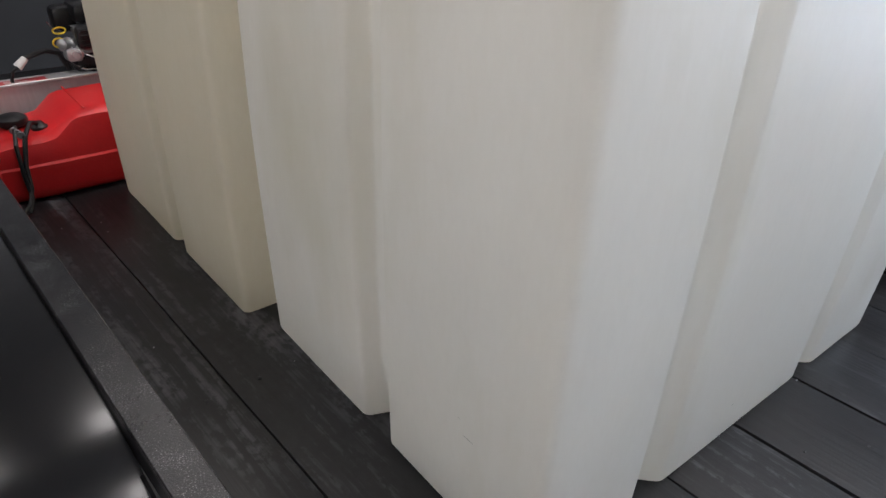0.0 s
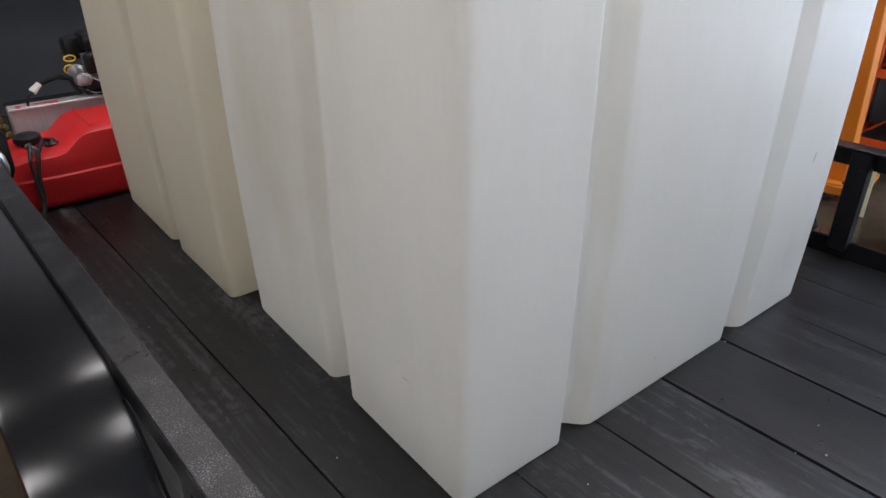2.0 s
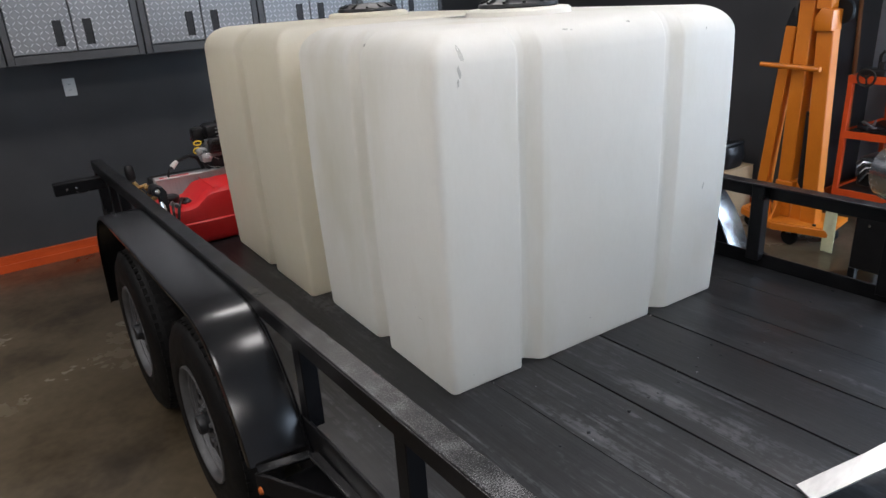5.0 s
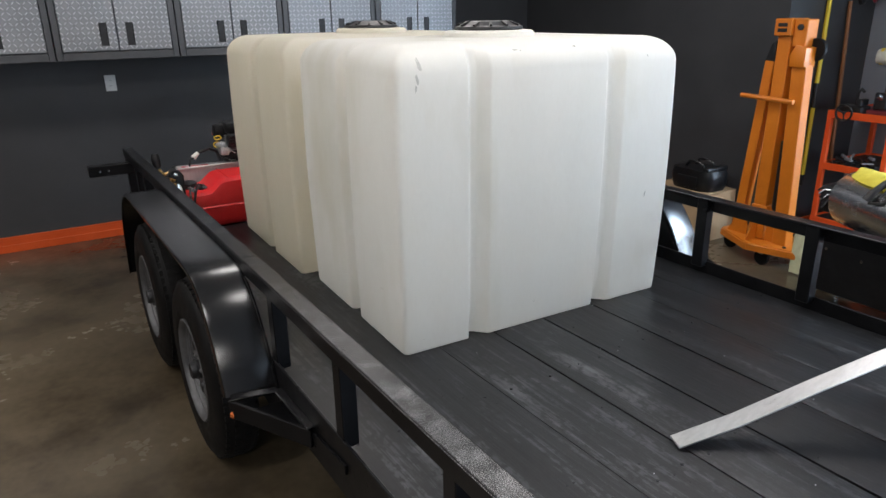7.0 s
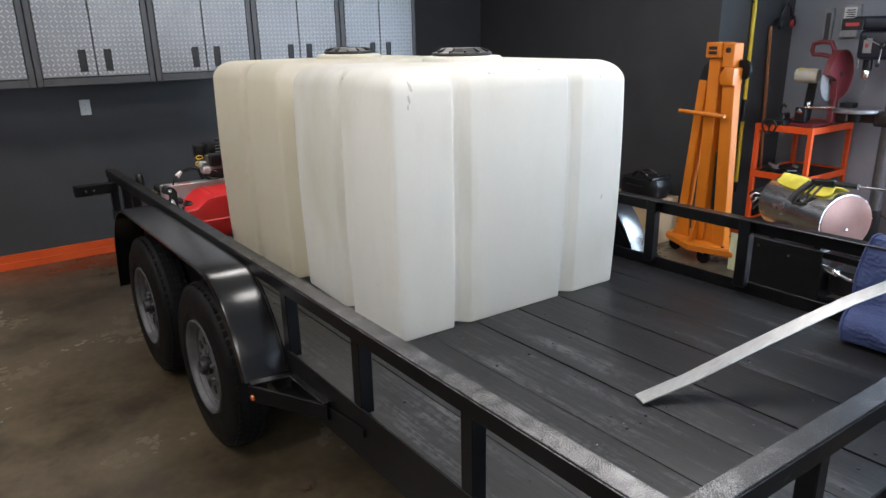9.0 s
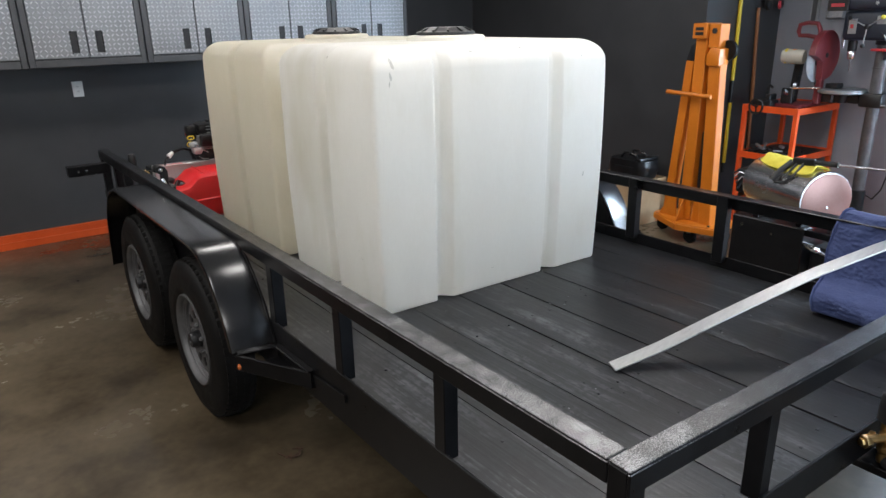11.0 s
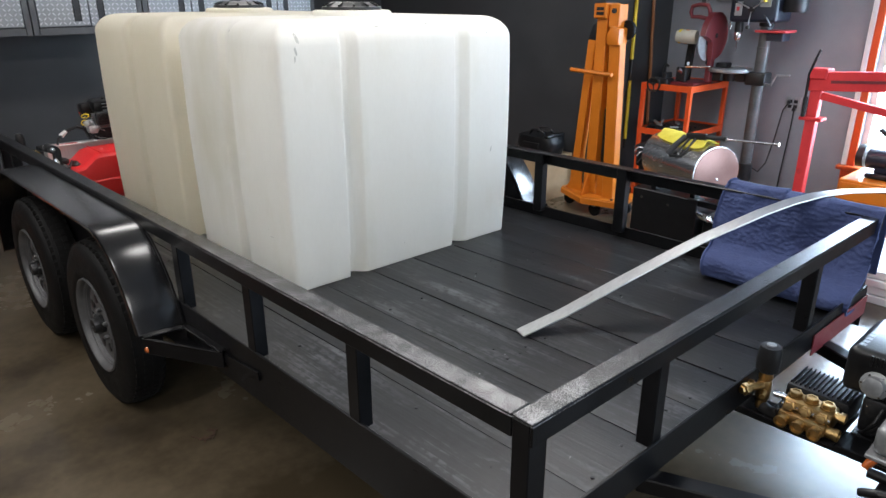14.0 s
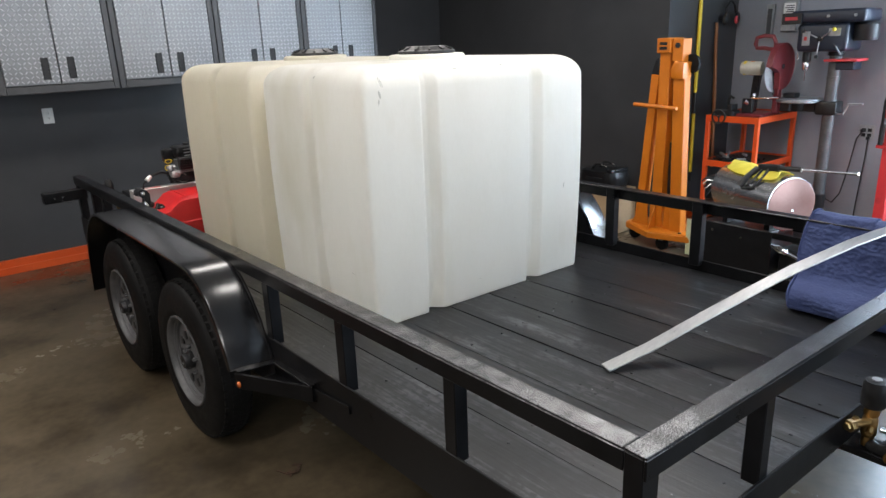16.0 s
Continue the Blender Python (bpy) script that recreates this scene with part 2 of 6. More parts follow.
M = dict(
    wall=surface("charcoal_paint", (0.034, 0.035, 0.0375), (0.045, 0.046, 0.049), 3, (0.32, 0.45), bump=0.12, fine=220, dist=0.004),
    greywall=surface("grey_paint", (0.22, 0.235, 0.265), (0.27, 0.285, 0.315), 3, (0.4, 0.55), bump=0.12, fine=220, dist=0.004),
    ceiling=surface("ceiling_paint", (0.40, 0.40, 0.405), (0.46, 0.46, 0.465), 4, (0.7, 0.8)),
    orange_trim=surface("orange_trim_paint", (0.52, 0.066, 0.009), (0.62, 0.088, 0.014), 6, (0.3, 0.42), bump=0.05),
    concrete=surface("stained_concrete", (0.044, 0.0325, 0.019), (0.160, 0.126, 0.083), 1.0, (0.14, 0.36), bump=0.08, fine=26, mixed=0.16, detail=4, coat=0.22, coat_rough=0.36, spec=0.35, spots=((0.026, 0.020, 0.014), 2.3, 0.36), dist=0.004),
    rail=worn_rail("worn_black_rail_paint", (0.008, 0.074, 0.93)),
    tank=surface("milky_polyethylene", (0.82, 0.80, 0.75), (0.865, 0.85, 0.805), 2.2, (0.42, 0.52), bump=0.05, fine=60, through=0.55, stretch=(1.5, 1.5, 0.5), spots=((0.71, 0.68, 0.58), 1.8, 0.43), dist=0.01),
    tank_old=surface("yellowed_polyethylene", (0.77, 0.73, 0.615), (0.82, 0.785, 0.69), 2.2, (0.42, 0.52), bump=0.05, fine=60, through=0.55, stretch=(1.5, 1.5, 0.5), dist=0.01),
    lid=surface("black_lid_plastic", (0.006, 0.006, 0.0065), (0.016, 0.016, 0.017), 20, (0.35, 0.5), spec=0.4),
    steel=surface("black_enamel_steel", (0.0035, 0.0035, 0.004), (0.008, 0.008, 0.009), 9, (0.25, 0.4), bump=0.2, fine=420, spec=0.16, dist=0.0015),
    fender=surface("black_enamel_sheet", (0.004, 0.004, 0.0045), (0.008, 0.008, 0.009), 2.5, (0.2, 0.3), bump=0.02, fine=9, mixed=0.1, detail=2, coat=1.0, coat_rough=0.21, spec=0.25, dist=0.01),
    plank=planks("black_stained_plank"),
    scuff=surface("grey_scuff_and_shade", (0.40, 0.385, 0.35), (0.58, 0.565, 0.52), 60, (0.5, 0.6)),
    rubber=surface("tyre_rubber", (0.002, 0.002, 0.0021), (0.006, 0.0058, 0.0057), 14, (0.5, 0.7), bump=0.15, spec=0.18),
    rim=surface("silver_painted_steel", (0.06, 0.06, 0.062), (0.115, 0.115, 0.118), 10, (0.36, 0.5), metal=0.25, bump=0.05, spots=((0.09, 0.085, 0.08), 9, 0.3)),
    chrome=surface("polished_steel", (0.75, 0.75, 0.76), (0.88, 0.88, 0.9), 6, (0.12, 0.27), metal=1.0, bump=0.03),
    sheet=surface("satin_aluminium_sheet", (0.50, 0.50, 0.505), (0.60, 0.60, 0.605), 8, (0.4, 0.5), metal=0.55, bump=0.05, stretch=(9, 9, 1)),
    alu=surface("brushed_aluminium", (0.50, 0.495, 0.487), (0.62, 0.613, 0.603), 8, (0.26, 0.38), metal=1.0, bump=0.03, stretch=(1, 9, 9)),
    red=surface("red_polyethylene", (0.50, 0.010, 0.013), (0.60, 0.018, 0.018), 7, (0.32, 0.45), bump=0.1, fine=120),
    redpaint=surface("red_enamel", (0.42, 0.03, 0.04), (0.5, 0.045, 0.052), 7, (0.3, 0.42), bump=0.06),
    hoist=surface("weathered_red_enamel", (0.52, 0.030, 0.034), (0.62, 0.045, 0.046), 6, (0.55, 0.7), bump=0.08, spec=0.2, spots=((0.28, 0.03, 0.03), 8, 0.3)),
    stainless=surface("stainless_sheet", (0.70, 0.70, 0.71), (0.84, 0.84, 0.85), 5, (0.18, 0.3), metal=1.0, bump=0.04, stretch=(1, 1, 2)),
    black=surface("black_plastic", (0.004, 0.004, 0.0045), (0.010, 0.010, 0.011), 16, (0.28, 0.42), spec=0.4),
    darkmetal=surface("dark_cast_metal", (0.018, 0.0185, 0.02), (0.05, 0.051, 0.054), 18, (0.35, 0.55), metal=0.7, bump=0.15),
    greymetal=surface("grey_cast_metal", (0.24, 0.25, 0.26), (0.38, 0.39, 0.4), 16, (0.35, 0.5), metal=0.6, bump=0.12),
    orange=surface("orange_enamel", (0.50, 0.135, 0.008), (0.60, 0.175, 0.011), 7, (0.32, 0.45), bump=0.06, spots=((0.3, 0.1, 0.02), 15, 0.22)),
    cartorange=surface("red_orange_enamel", (0.66, 0.075, 0.012), (0.76, 0.10, 0.018), 7, (0.35, 0.48), bump=0.06),
    yellow=surface("yellow_fibreglass", (0.62, 0.44, 0.02), (0.74, 0.54, 0.04), 7, (0.35, 0.5)),
    cloth=surface("yellow_cloth", (0.55, 0.45, 0.04), (0.72, 0.6, 0.08), 14, (0.8, 0.95), bump=0.7, fine=160),
    wood=surface("varnished_ash", (0.22, 0.085, 0.03), (0.32, 0.13, 0.05), 6, (0.4, 0.55), stretch=(9, 9, 0.6)),
    blanket=surface("blue_quilted_cotton", (0.026, 0.04, 0.118), (0.055, 0.077, 0.18), 9, (0.8, 0.95), bump=0.6, fine=130),
    brass=surface("cast_brass", (0.34, 0.215, 0.085), (0.50, 0.34, 0.15), 24, (0.26, 0.44), metal=1.0, bump=0.15),
    white=surface("white_plastic", (0.66, 0.66, 0.64), (0.76, 0.76, 0.74), 9, (0.4, 0.5)),
    frame=surface("dark_grey_powder_coat", (0.042, 0.043, 0.046), (0.062, 0.063, 0.066), 10, (0.4, 0.5)),
    blue=surface("blue_enamel", (0.006, 0.0095, 0.019), (0.012, 0.018, 0.034), 9, (0.3, 0.45)),
    maroon=surface("maroon_enamel", (0.12, 0.014, 0.02), (0.18, 0.024, 0.028), 9, (0.35, 0.5)),
    card=surface("brown_cardboard", (0.36, 0.24, 0.13), (0.45, 0.31, 0.18), 9, (0.75, 0.9)),
    cream=surface("cream_enamel", (0.42, 0.40, 0.33), (0.52, 0.49, 0.41), 9, (0.4, 0.55)),
    disc=surface("abrasive_disc_grey", (0.26, 0.27, 0.28), (0.36, 0.37, 0.38), 20, (0.5, 0.65)),
    dryleaf=surface("dry_brown_leaf", (0.045, 0.024, 0.014), (0.085, 0.045, 0.025), 20, (0.7, 0.9)),
    rag=surface("pale_yellow_rag", (0.48, 0.49, 0.30), (0.62, 0.62, 0.42), 14, (0.8, 0.95), bump=0.6, fine=120),
    pink=surface("pinkish_end_plate", (0.36, 0.20, 0.18), (0.44, 0.27, 0.24), 5, (0.25, 0.4), metal=0.5),
    amber=surface("amber_lens", (0.36, 0.08, 0.014), (0.45, 0.11, 0.02), 9, (0.2, 0.3)),
    diamond=tread("diamond_plate"),
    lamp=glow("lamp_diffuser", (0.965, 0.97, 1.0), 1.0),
    outside=glow("bright_outdoors", (0.84, 0.92, 1.0), 9.0),
)

# ---- building blocks ----
ORIGIN = {}
# the workshop corner stands a little askew to the cabinet wall: its own axes
CORNER = pose(4.998, 1.381, 0, 0, 0, -1.43) @ Matrix.Scale(0.988, 4) @ pose(-5.048, -1.507, 0)
LAY = Matrix.Identity(4)


def thing(name, at, label, category, turn=0.0, group="", kind="", to=None, size=1.0):
    """An empty at a thing's base; parts are written in plan coordinates, turned and sized about that point, and set down at to."""
    ob = new(name)
    ob.matrix_world = LAY @ pose(*(to or at), 0, 0, turn) @ Matrix.Scale(size, 4)
    ORIGIN[ob.name] = Vector(at)
    return tagged(ob, label, category, group, kind)


def finish(name, bm, material, smooth=35):
    me = bpy.data.meshes.new(name)
    bmesh.ops.recalc_face_normals(bm, faces=bm.faces)
    bm.to_mesh(me)
    bm.free()
    me.materials.append(material)
    if smooth:
        for f in me.polygons:
            f.use_smooth = True
        me.set_sharp_from_angle(angle=radians(smooth))
    return new(name, me)


def part(name, bm, material, parent, label="", smooth=35):
    root = parent
    while root.parent:
        root = root.parent
    bmesh.ops.translate(bm, vec=-ORIGIN[root.name], verts=bm.verts)
    ob = finish(name, bm, material, smooth)
    ob.parent = parent
    return tagged(ob, label)


def structure(name, bm, material, label="", category="", smooth=0):
    ob = finish(name, bm, material, smooth)
    ob.matrix_world = LAY.copy()
    return tagged(ob, label, category, "", "structure")


def box(x0, x1, y0, y1, z0, z1, bevel=0.0, bm=None, seg=1):
    own = bmesh.new()
    v = [own.verts.new((x, y, z)) for x in (x0, x1) for y in (y0, y1) for z in (z0, z1)]
    for f in ((0, 1, 3, 2), (4, 6, 7, 5), (0, 4, 5, 1), (2, 3, 7, 6), (0, 2, 6, 4), (1, 5, 7, 3)):
        own.faces.new([v[i] for i in f])
    if bevel:
        bmesh.ops.bevel(own, geom=own.edges[:], offset=bevel, segments=seg, profile=0.5, affect="EDGES")
    return join(bm, own)


def join(bm, own):
    if bm is None:
        return own
    me = bpy.data.meshes.new("tmp")
    own.to_mesh(me)
    own.free()
    bm.from_mesh(me)
    bpy.data.meshes.remove(me)
    return bm


def basis(d):
    d = Vector(d).normalized()
    a = d.cross(Vector((0, 0, 1)) if abs(d.z) < 0.9 else Vector((1, 0, 0))).normalized()
    return a, d.cross(a).normalized()


def tube(points, radius, seg=12, bm=None, cap=True):
    """A round bar through points; radius is one number or one for each point."""
    own = bmesh.new()
    pts = [Vector(p) for p in points]
    rad = radius if isinstance(radius, (list, tuple)) else [radius] * len(pts)
    rings = []
    a = b = None
    for i, p in enumerate(pts):
        d = (pts[min(i + 1, len(pts) - 1)] - pts[max(i - 1, 0)])
        if a is None:
            a, b = basis(d)
        else:
            d.normalize()
            a = (a - d * a.dot(d)).normalized()
            b = d.cross(a).normalized()
        rings.append([own.verts.new(p + (a * math.cos(k * math.tau / seg) + b * math.sin(k * math.tau / seg)) * rad[i]) for k in range(seg)])
    for r, s in zip(rings, rings[1:]):
        for k in range(seg):
            own.faces.new((r[k], r[(k + 1) % seg], s[(k + 1) % seg], s[k]))
    if cap:
        own.faces.new(rings[0])
        own.faces.new(rings[-1])
    return join(bm, own)


def turned(centre, axis, profile, seg=32, bm=None, closed=False, caps=(True, True)):
    """A lathe form: profile of (radius, distance along the axis)."""
    own = bmesh.new()
    c, d = Vector(centre), Vector(axis).normalized()
    a, b = basis(d)
    rings = []
    for r, h in profile:
        rings.append([own.verts.new(c + d * h + (a * math.cos(k * math.tau / seg) + b * math.sin(k * math.tau / seg)) * max(r, 0.0005)) for k in range(seg)])
    pairs = list(zip(rings, rings[1:])) + ([(rings[-1], rings[0])] if closed else [])
    for r, s in pairs:
        for k in range(seg):
            own.faces.new((r[k], r[(k + 1) % seg], s[(k + 1) % seg], s[k]))
    for ring, wanted in zip((rings[0], rings[-1]), caps):
        if wanted and not closed:
            own.faces.new(ring)
    return join(bm, own)


def bar(p, q, w, h, up=(0, 0, 1), bevel=0.0, bm=None):
    """A square bar from p to q, w wide and h high."""
    own = bmesh.new()
    p, q = Vector(p), Vector(q)
    d = (q - p).normalized()
    s = d.cross(Vector(up)).normalized()
    u = s.cross(d).normalized()
    vs = []
    for e in (p, q):
        vs.append([own.verts.new(e + s * (w / 2 * i) + u * (h / 2 * j)) for i, j in ((-1, -1), (1, -1), (1, 1), (-1, 1))])
    own.faces.new(vs[0])
    own.faces.new(vs[1])
    for k in range(4):
        own.faces.new((vs[0][k], vs[0][(k + 1) % 4], vs[1][(k + 1) % 4], vs[1][k]))
    if bevel:
        bmesh.ops.bevel(own, geom=own.edges[:], offset=bevel, segments=1, profile=0.5, affect="EDGES")
    return join(bm, own)


def slab(outline, lo, hi, axis="z", bevel=0.0, bm=None):
    """A flat plate: a polygon pushed from lo to hi along an axis. Outline in the two other axes."""
    own = bmesh.new()

    def at(p, h):
        return {"z": (p[0], p[1], h), "y": (p[0], h, p[1]), "x": (h, p[0], p[1])}[axis]

    a = [own.verts.new(at(p, lo)) for p in outline]
    b = [own.verts.new(at(p, hi)) for p in outline]
    own.faces.new(a)
    own.faces.new(b)
    for k in range(len(a)):
        own.faces.new((a[k], a[(k + 1) % len(a)], b[(k + 1) % len(a)], b[k]))
    if bevel:
        bmesh.ops.bevel(own, geom=own.edges[:], offset=bevel, segments=2, profile=0.5, affect="EDGES")
    return join(bm, own)


def arc(c, r, a0, a1, n):
    return [(c[0] + r * math.cos(radians(a0 + (a1 - a0) * i / n)), c[1] + r * math.sin(radians(a0 + (a1 - a0) * i / n))) for i in range(n + 1)]


# ---- structure ----
WEST, BACK, SIDE, RET, EAST, FRONT, TOP = -3.2, 5.257, 4.82, 2.24, 5.9, -4.3, 3.0
structure("floor", box(WEST - 0.15, EAST + 0.15, FRONT - 0.15, BACK + 0.15, -0.15, 0), M["concrete"], "brown-stained sealed concrete garage floor with scuffs", "floor")
structure("wall_north", box(WEST, SIDE + 0.3, BACK, BACK + 0.15, 0, TOP), M["wall"], "charcoal painted garage wall behind the cabinets", "wall")
# west and south walls are out of view and added to close the room
structure("wall_west", box(WEST - 0.15, WEST, FRONT, BACK + 0.15, 0, TOP), M["wall"], "unseen charcoal painted garage side wall", "wall")
# assumed opening out of view, added for cool light on the tanks' fronts
DX0, DX1, DZ = 1.3, 5.4, 2.35
bm = box(WEST, DX0, FRONT - 0.15, FRONT, 0, TOP)
box(DX1, EAST + 0.15, FRONT - 0.15, FRONT, 0, TOP, bm=bm)
box(DX0, DX1, FRONT - 0.15, FRONT, DZ, TOP, bm=bm)
structure("wall_south", bm, M["greywall"], "unseen grey garage wall with an assumed open doorway", "wall")
# unseen ceiling, its pale tone picked for bounce and reflections
structure("ceiling", box(WEST - 0.15, EAST + 0.15, FRONT - 0.15, BACK + 0.15, TOP, TOP + 0.12), M["ceiling"], "unseen plain painted garage ceiling", "ceiling")
structure("ground", box(-40, 40, -60, FRONT - 0.15, -0.2, -0.02), M["concrete"], "assumed concrete drive outside the unseen doorway", "ground")


def baseboard(name, run, n):
    """Stepped skirting: run is the wall line, n the way into the room."""
    (x0, y0), (x1, y1) = run
    bm = None
    for d, z0, z1 in ((0.016, 0.0, 0.105), (0.028, 0.0, 0.06), (0.022, 0.105, 0.125)):
        bm = box(min(x0, x1, x0 + n[0] * d, x1 + n[0] * d), max(x0, x1, x0 + n[0] * d, x1 + n[0] * d), min(y0, y1, y0 + n[1] * d, y1 + n[1] * d), max(y0, y1, y0 + n[1] * d, y1 + n[1] * d), z0, z1, bevel=0.002, bm=bm)
    structure(name, bm, M["orange_trim"], "bright orange painted stepped skirting board", "skirting")


baseboard("baseboard_north", ((WEST, BACK), (SIDE - 0.03, BACK)), (0, -1))

LAY = CORNER
structure("wall_alcove_side", box(SIDE, SIDE + 0.15, RET, BACK + 0.3, 0, TOP + 0.1), M["wall"], "charcoal painted wall beside the hoist", "wall")
structure("wall_alcove_back", box(SIDE + 0.15, EAST, RET, RET + 0.15, 0, TOP + 0.1), M["wall"], "dark grey wall with tools hung on it", "wall")
# window wall: piers and bands round the opening
WY0, WY1, WZ0, WZ1 = -0.85, 0.42, 0.46, 2.5
bm = box(EAST, EAST + 0.15, FRONT - 0.3, WY0, 0, TOP + 0.1)
box(EAST, EAST + 0.15, WY1, RET + 0.15, 0, TOP + 0.1, bm=bm)
box(EAST, EAST + 0.15, WY0, WY1, 0, WZ0, bm=bm)
box(EAST, EAST + 0.15, WY0, WY1, WZ1, TOP + 0.1, bm=bm)
structure("wall_east", bm, M["greywall"], "grey painted garage wall with an orange-trimmed window", "wall")
baseboard("baseboard_alcove", ((SIDE, RET), (SIDE, BACK)), (-1, 0))
baseboard("baseboard_alcove_back", ((SIDE, RET), (EAST - 0.03, RET)), (0, -1))
baseboard("baseboard_east", ((EAST, -3.9), (EAST, RET)), (-1, 0))

# window with orange casing, grid and a bright outdoors behind
win = thing("window_1", (EAST, (WY0 + WY1) / 2, WZ0), "tall white gridded window with bright orange casing", "window", kind="structure")
for b in ((WY0 - 0.055, WY0, WZ0, WZ1 + 0.055), (WY1, WY1 + 0.055, WZ0, WZ1 + 0.055), (WY0, WY1, WZ1, WZ1 + 0.055)):
    part("casing", box(EAST - 0.02, EAST, *b, bevel=0.003), M["orange_trim"], win, "orange painted casing")
for b in ((WY0 - 0.095, WY0 - 0.057, WZ0, WZ1 + 0.095), (WY1 + 0.057, WY1 + 0.095, WZ0, WZ1 + 0.095), (WY0 - 0.055, WY1 + 0.055, WZ1 + 0.057, WZ1 + 0.095)):
    part("outer_casing", box(EAST - 0.028, EAST, *b, bevel=0.003), M["white"], win, "white strip outside the orange casing")
part("window_sill", box(EAST - 0.07, EAST + 0.05, WY0 - 0.12, WY1 + 0.12, WZ0 - 0.035, WZ0, bevel=0.006), M["orange_trim"], win, "orange painted sill")
part("apron", box(EAST - 0.02, EAST, WY0 - 0.09, WY1 + 0.09, WZ0 - 0.12, WZ0 - 0.036, bevel=0.003), M["orange_trim"], win, "orange painted apron")
for y0, y1, z0, z1 in ((WY0, WY0 + 0.05, WZ0, WZ1), (WY1 - 0.05, WY1, WZ0, WZ1), (WY0, WY1, WZ0, WZ0 + 0.05), (WY0, WY1, WZ1 - 0.05, WZ1), (WY0, WY1, 1.26, 1.31)):
    part("window_frame", box(EAST + 0.05, EAST + 0.09, y0, y1, z0, z1, bevel=0.003), M["white"], win, "white vinyl frame")
for k in range(1, 4):
    y = WY0 + (WY1 - WY0) * k / 4
    part("muntin", box(EAST + 0.065, EAST + 0.077, y - 0.006, y + 0.006, WZ0, WZ1), M["white"], win)
for z in (0.72, 1.0, 1.55, 1.82):
    part("muntin", box(EAST + 0.065, EAST + 0.077, WY0, WY1, z - 0.006, z + 0.006), M["white"], win)
structure("backdrop", box(EAST + 1.2, EAST + 1.22, -3.0, 2.6, -0.1, 3.2), M["outside"], "bright overexposed daylight outside the window", "backdrop")

LAY = Matrix.Identity(4)

# glowing fixture bodies for the lamps above, all out of view
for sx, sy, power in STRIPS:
    st = thing("unseen_ceiling_light", (sx, sy, TOP), "unseen white strip ceiling light with a glowing diffuser", "ceiling light", group="ceiling lights")
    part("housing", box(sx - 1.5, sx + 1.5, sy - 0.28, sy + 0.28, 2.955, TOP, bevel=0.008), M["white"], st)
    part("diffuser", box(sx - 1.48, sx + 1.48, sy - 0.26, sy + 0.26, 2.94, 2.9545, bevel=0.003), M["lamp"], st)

# ---- wall cabinets ----
CF, CW, CZ = 4.659, 0.837, 1.489
for k in range(-2, 4):
    x0 = 0.213 + CW * k
    cab = thing("wall_cabinet", (x0 + CW / 2, BACK, CZ), "dark grey wall cabinet with two diamond-plate doors", "cabinet", group="wall cabinets")
    bm = box(x0 + 0.004, x0 + CW - 0.004, CF + 0.02, BACK, CZ, 2.36)
    for a in ((x0 + 0.004, x0 + 0.045, CZ, 2.36), (x0 + CW - 0.045, x0 + CW - 0.004, CZ, 2.36), (x0 + 0.0455, x0 + CW - 0.0455, CZ, CZ + 0.056), (x0 + 0.0455, x0 + CW - 0.0455, 2.32, 2.36)):
        box(a[0], a[1], CF - 0.004, CF + 0.0195, a[2], a[3], bevel=0.003, bm=bm)
    part("body", bm, M["frame"], cab, "dark grey powder-coated carcass")
    xm = x0 + CW / 2
    for d0, d1, hx in ((x0 + 0.05, xm - 0.003, xm - 0.088), (xm + 0.003, x0 + CW - 0.05, xm + 0.090)):
        door = part("door", box(d0, d1, CF - 0.01, CF + 0.012, CZ + 0.062, 2.315, bevel=0.004), M["diamond"], cab, "diamond-plate door")
        h = box(hx - 0.024, hx + 0.024, CF - 0.012, CF - 0.0095, CZ + 0.098, CZ + 0.258, bevel=0.001)
        for b in ((hx - 0.026, hx - 0.019), (hx + 0.019, hx + 0.026)):
            box(*b, CF - 0.017, CF - 0.0115, CZ + 0.096, CZ + 0.260, bevel=0.002, bm=h)
        part("handle", h, M["lid"], door, "black recessed pull")
    part("lock", turned((xm + 0.045, CF - 0.009, CZ + 0.088), (0, -1, 0), ((0.009, 0), (0.009, 0.005), (0.006, 0.006)), 14), M["greymetal"], cab, "small lock")


def outlet(name, at, n, w, h, label, gang=1):
    x, y, z = at
    o = thing(name, at, label, "outlet")
    t = Vector((-n[1], n[0], 0))
    nn = Vector((*n, 0))

    def plate(u0, u1, z0, z1, d0, d1, bev=0.001):
        p, q = Vector(at) + t * u0 + nn * d0, Vector(at) + t * u1 + nn * d1
        return box(min(p.x, q.x), max(p.x, q.x), min(p.y, q.y), max(p.y, q.y), z + z0, z + z1, bevel=bev)

    part("cover", plate(-w / 2, w / 2, -h / 2, h / 2, 0.0, 0.007, 0.002), M["white"] if gang == 1 else M["greymetal"], o)
    for g in range(gang):
        c = (g - (gang - 1) / 2) * 0.046
        for zz in (-0.021, 0.021):
            part("socket", plate(c - 0.016, c + 0.016, zz - 0.014, zz + 0.014, 0.0072, 0.0095, 0.001), M["white"] if gang == 1 else M["lid"], o, "socket face")
            if gang == 1:
                part("slot", plate(c - 0.007, c - 0.004, zz - 0.004, zz + 0.006, 0.0097, 0.0102, 0), M["lid"], o)
                part("slot", plate(c + 0.004, c + 0.007, zz - 0.004, zz + 0.006, 0.0097, 0.0102, 0), M["lid"], o)
    return o


outlet("wall_outlet", (0.593, BACK, 1.276), (0, -1), 0.082, 0.126, "white duplex outlet on the charcoal wall")
LAY = CORNER
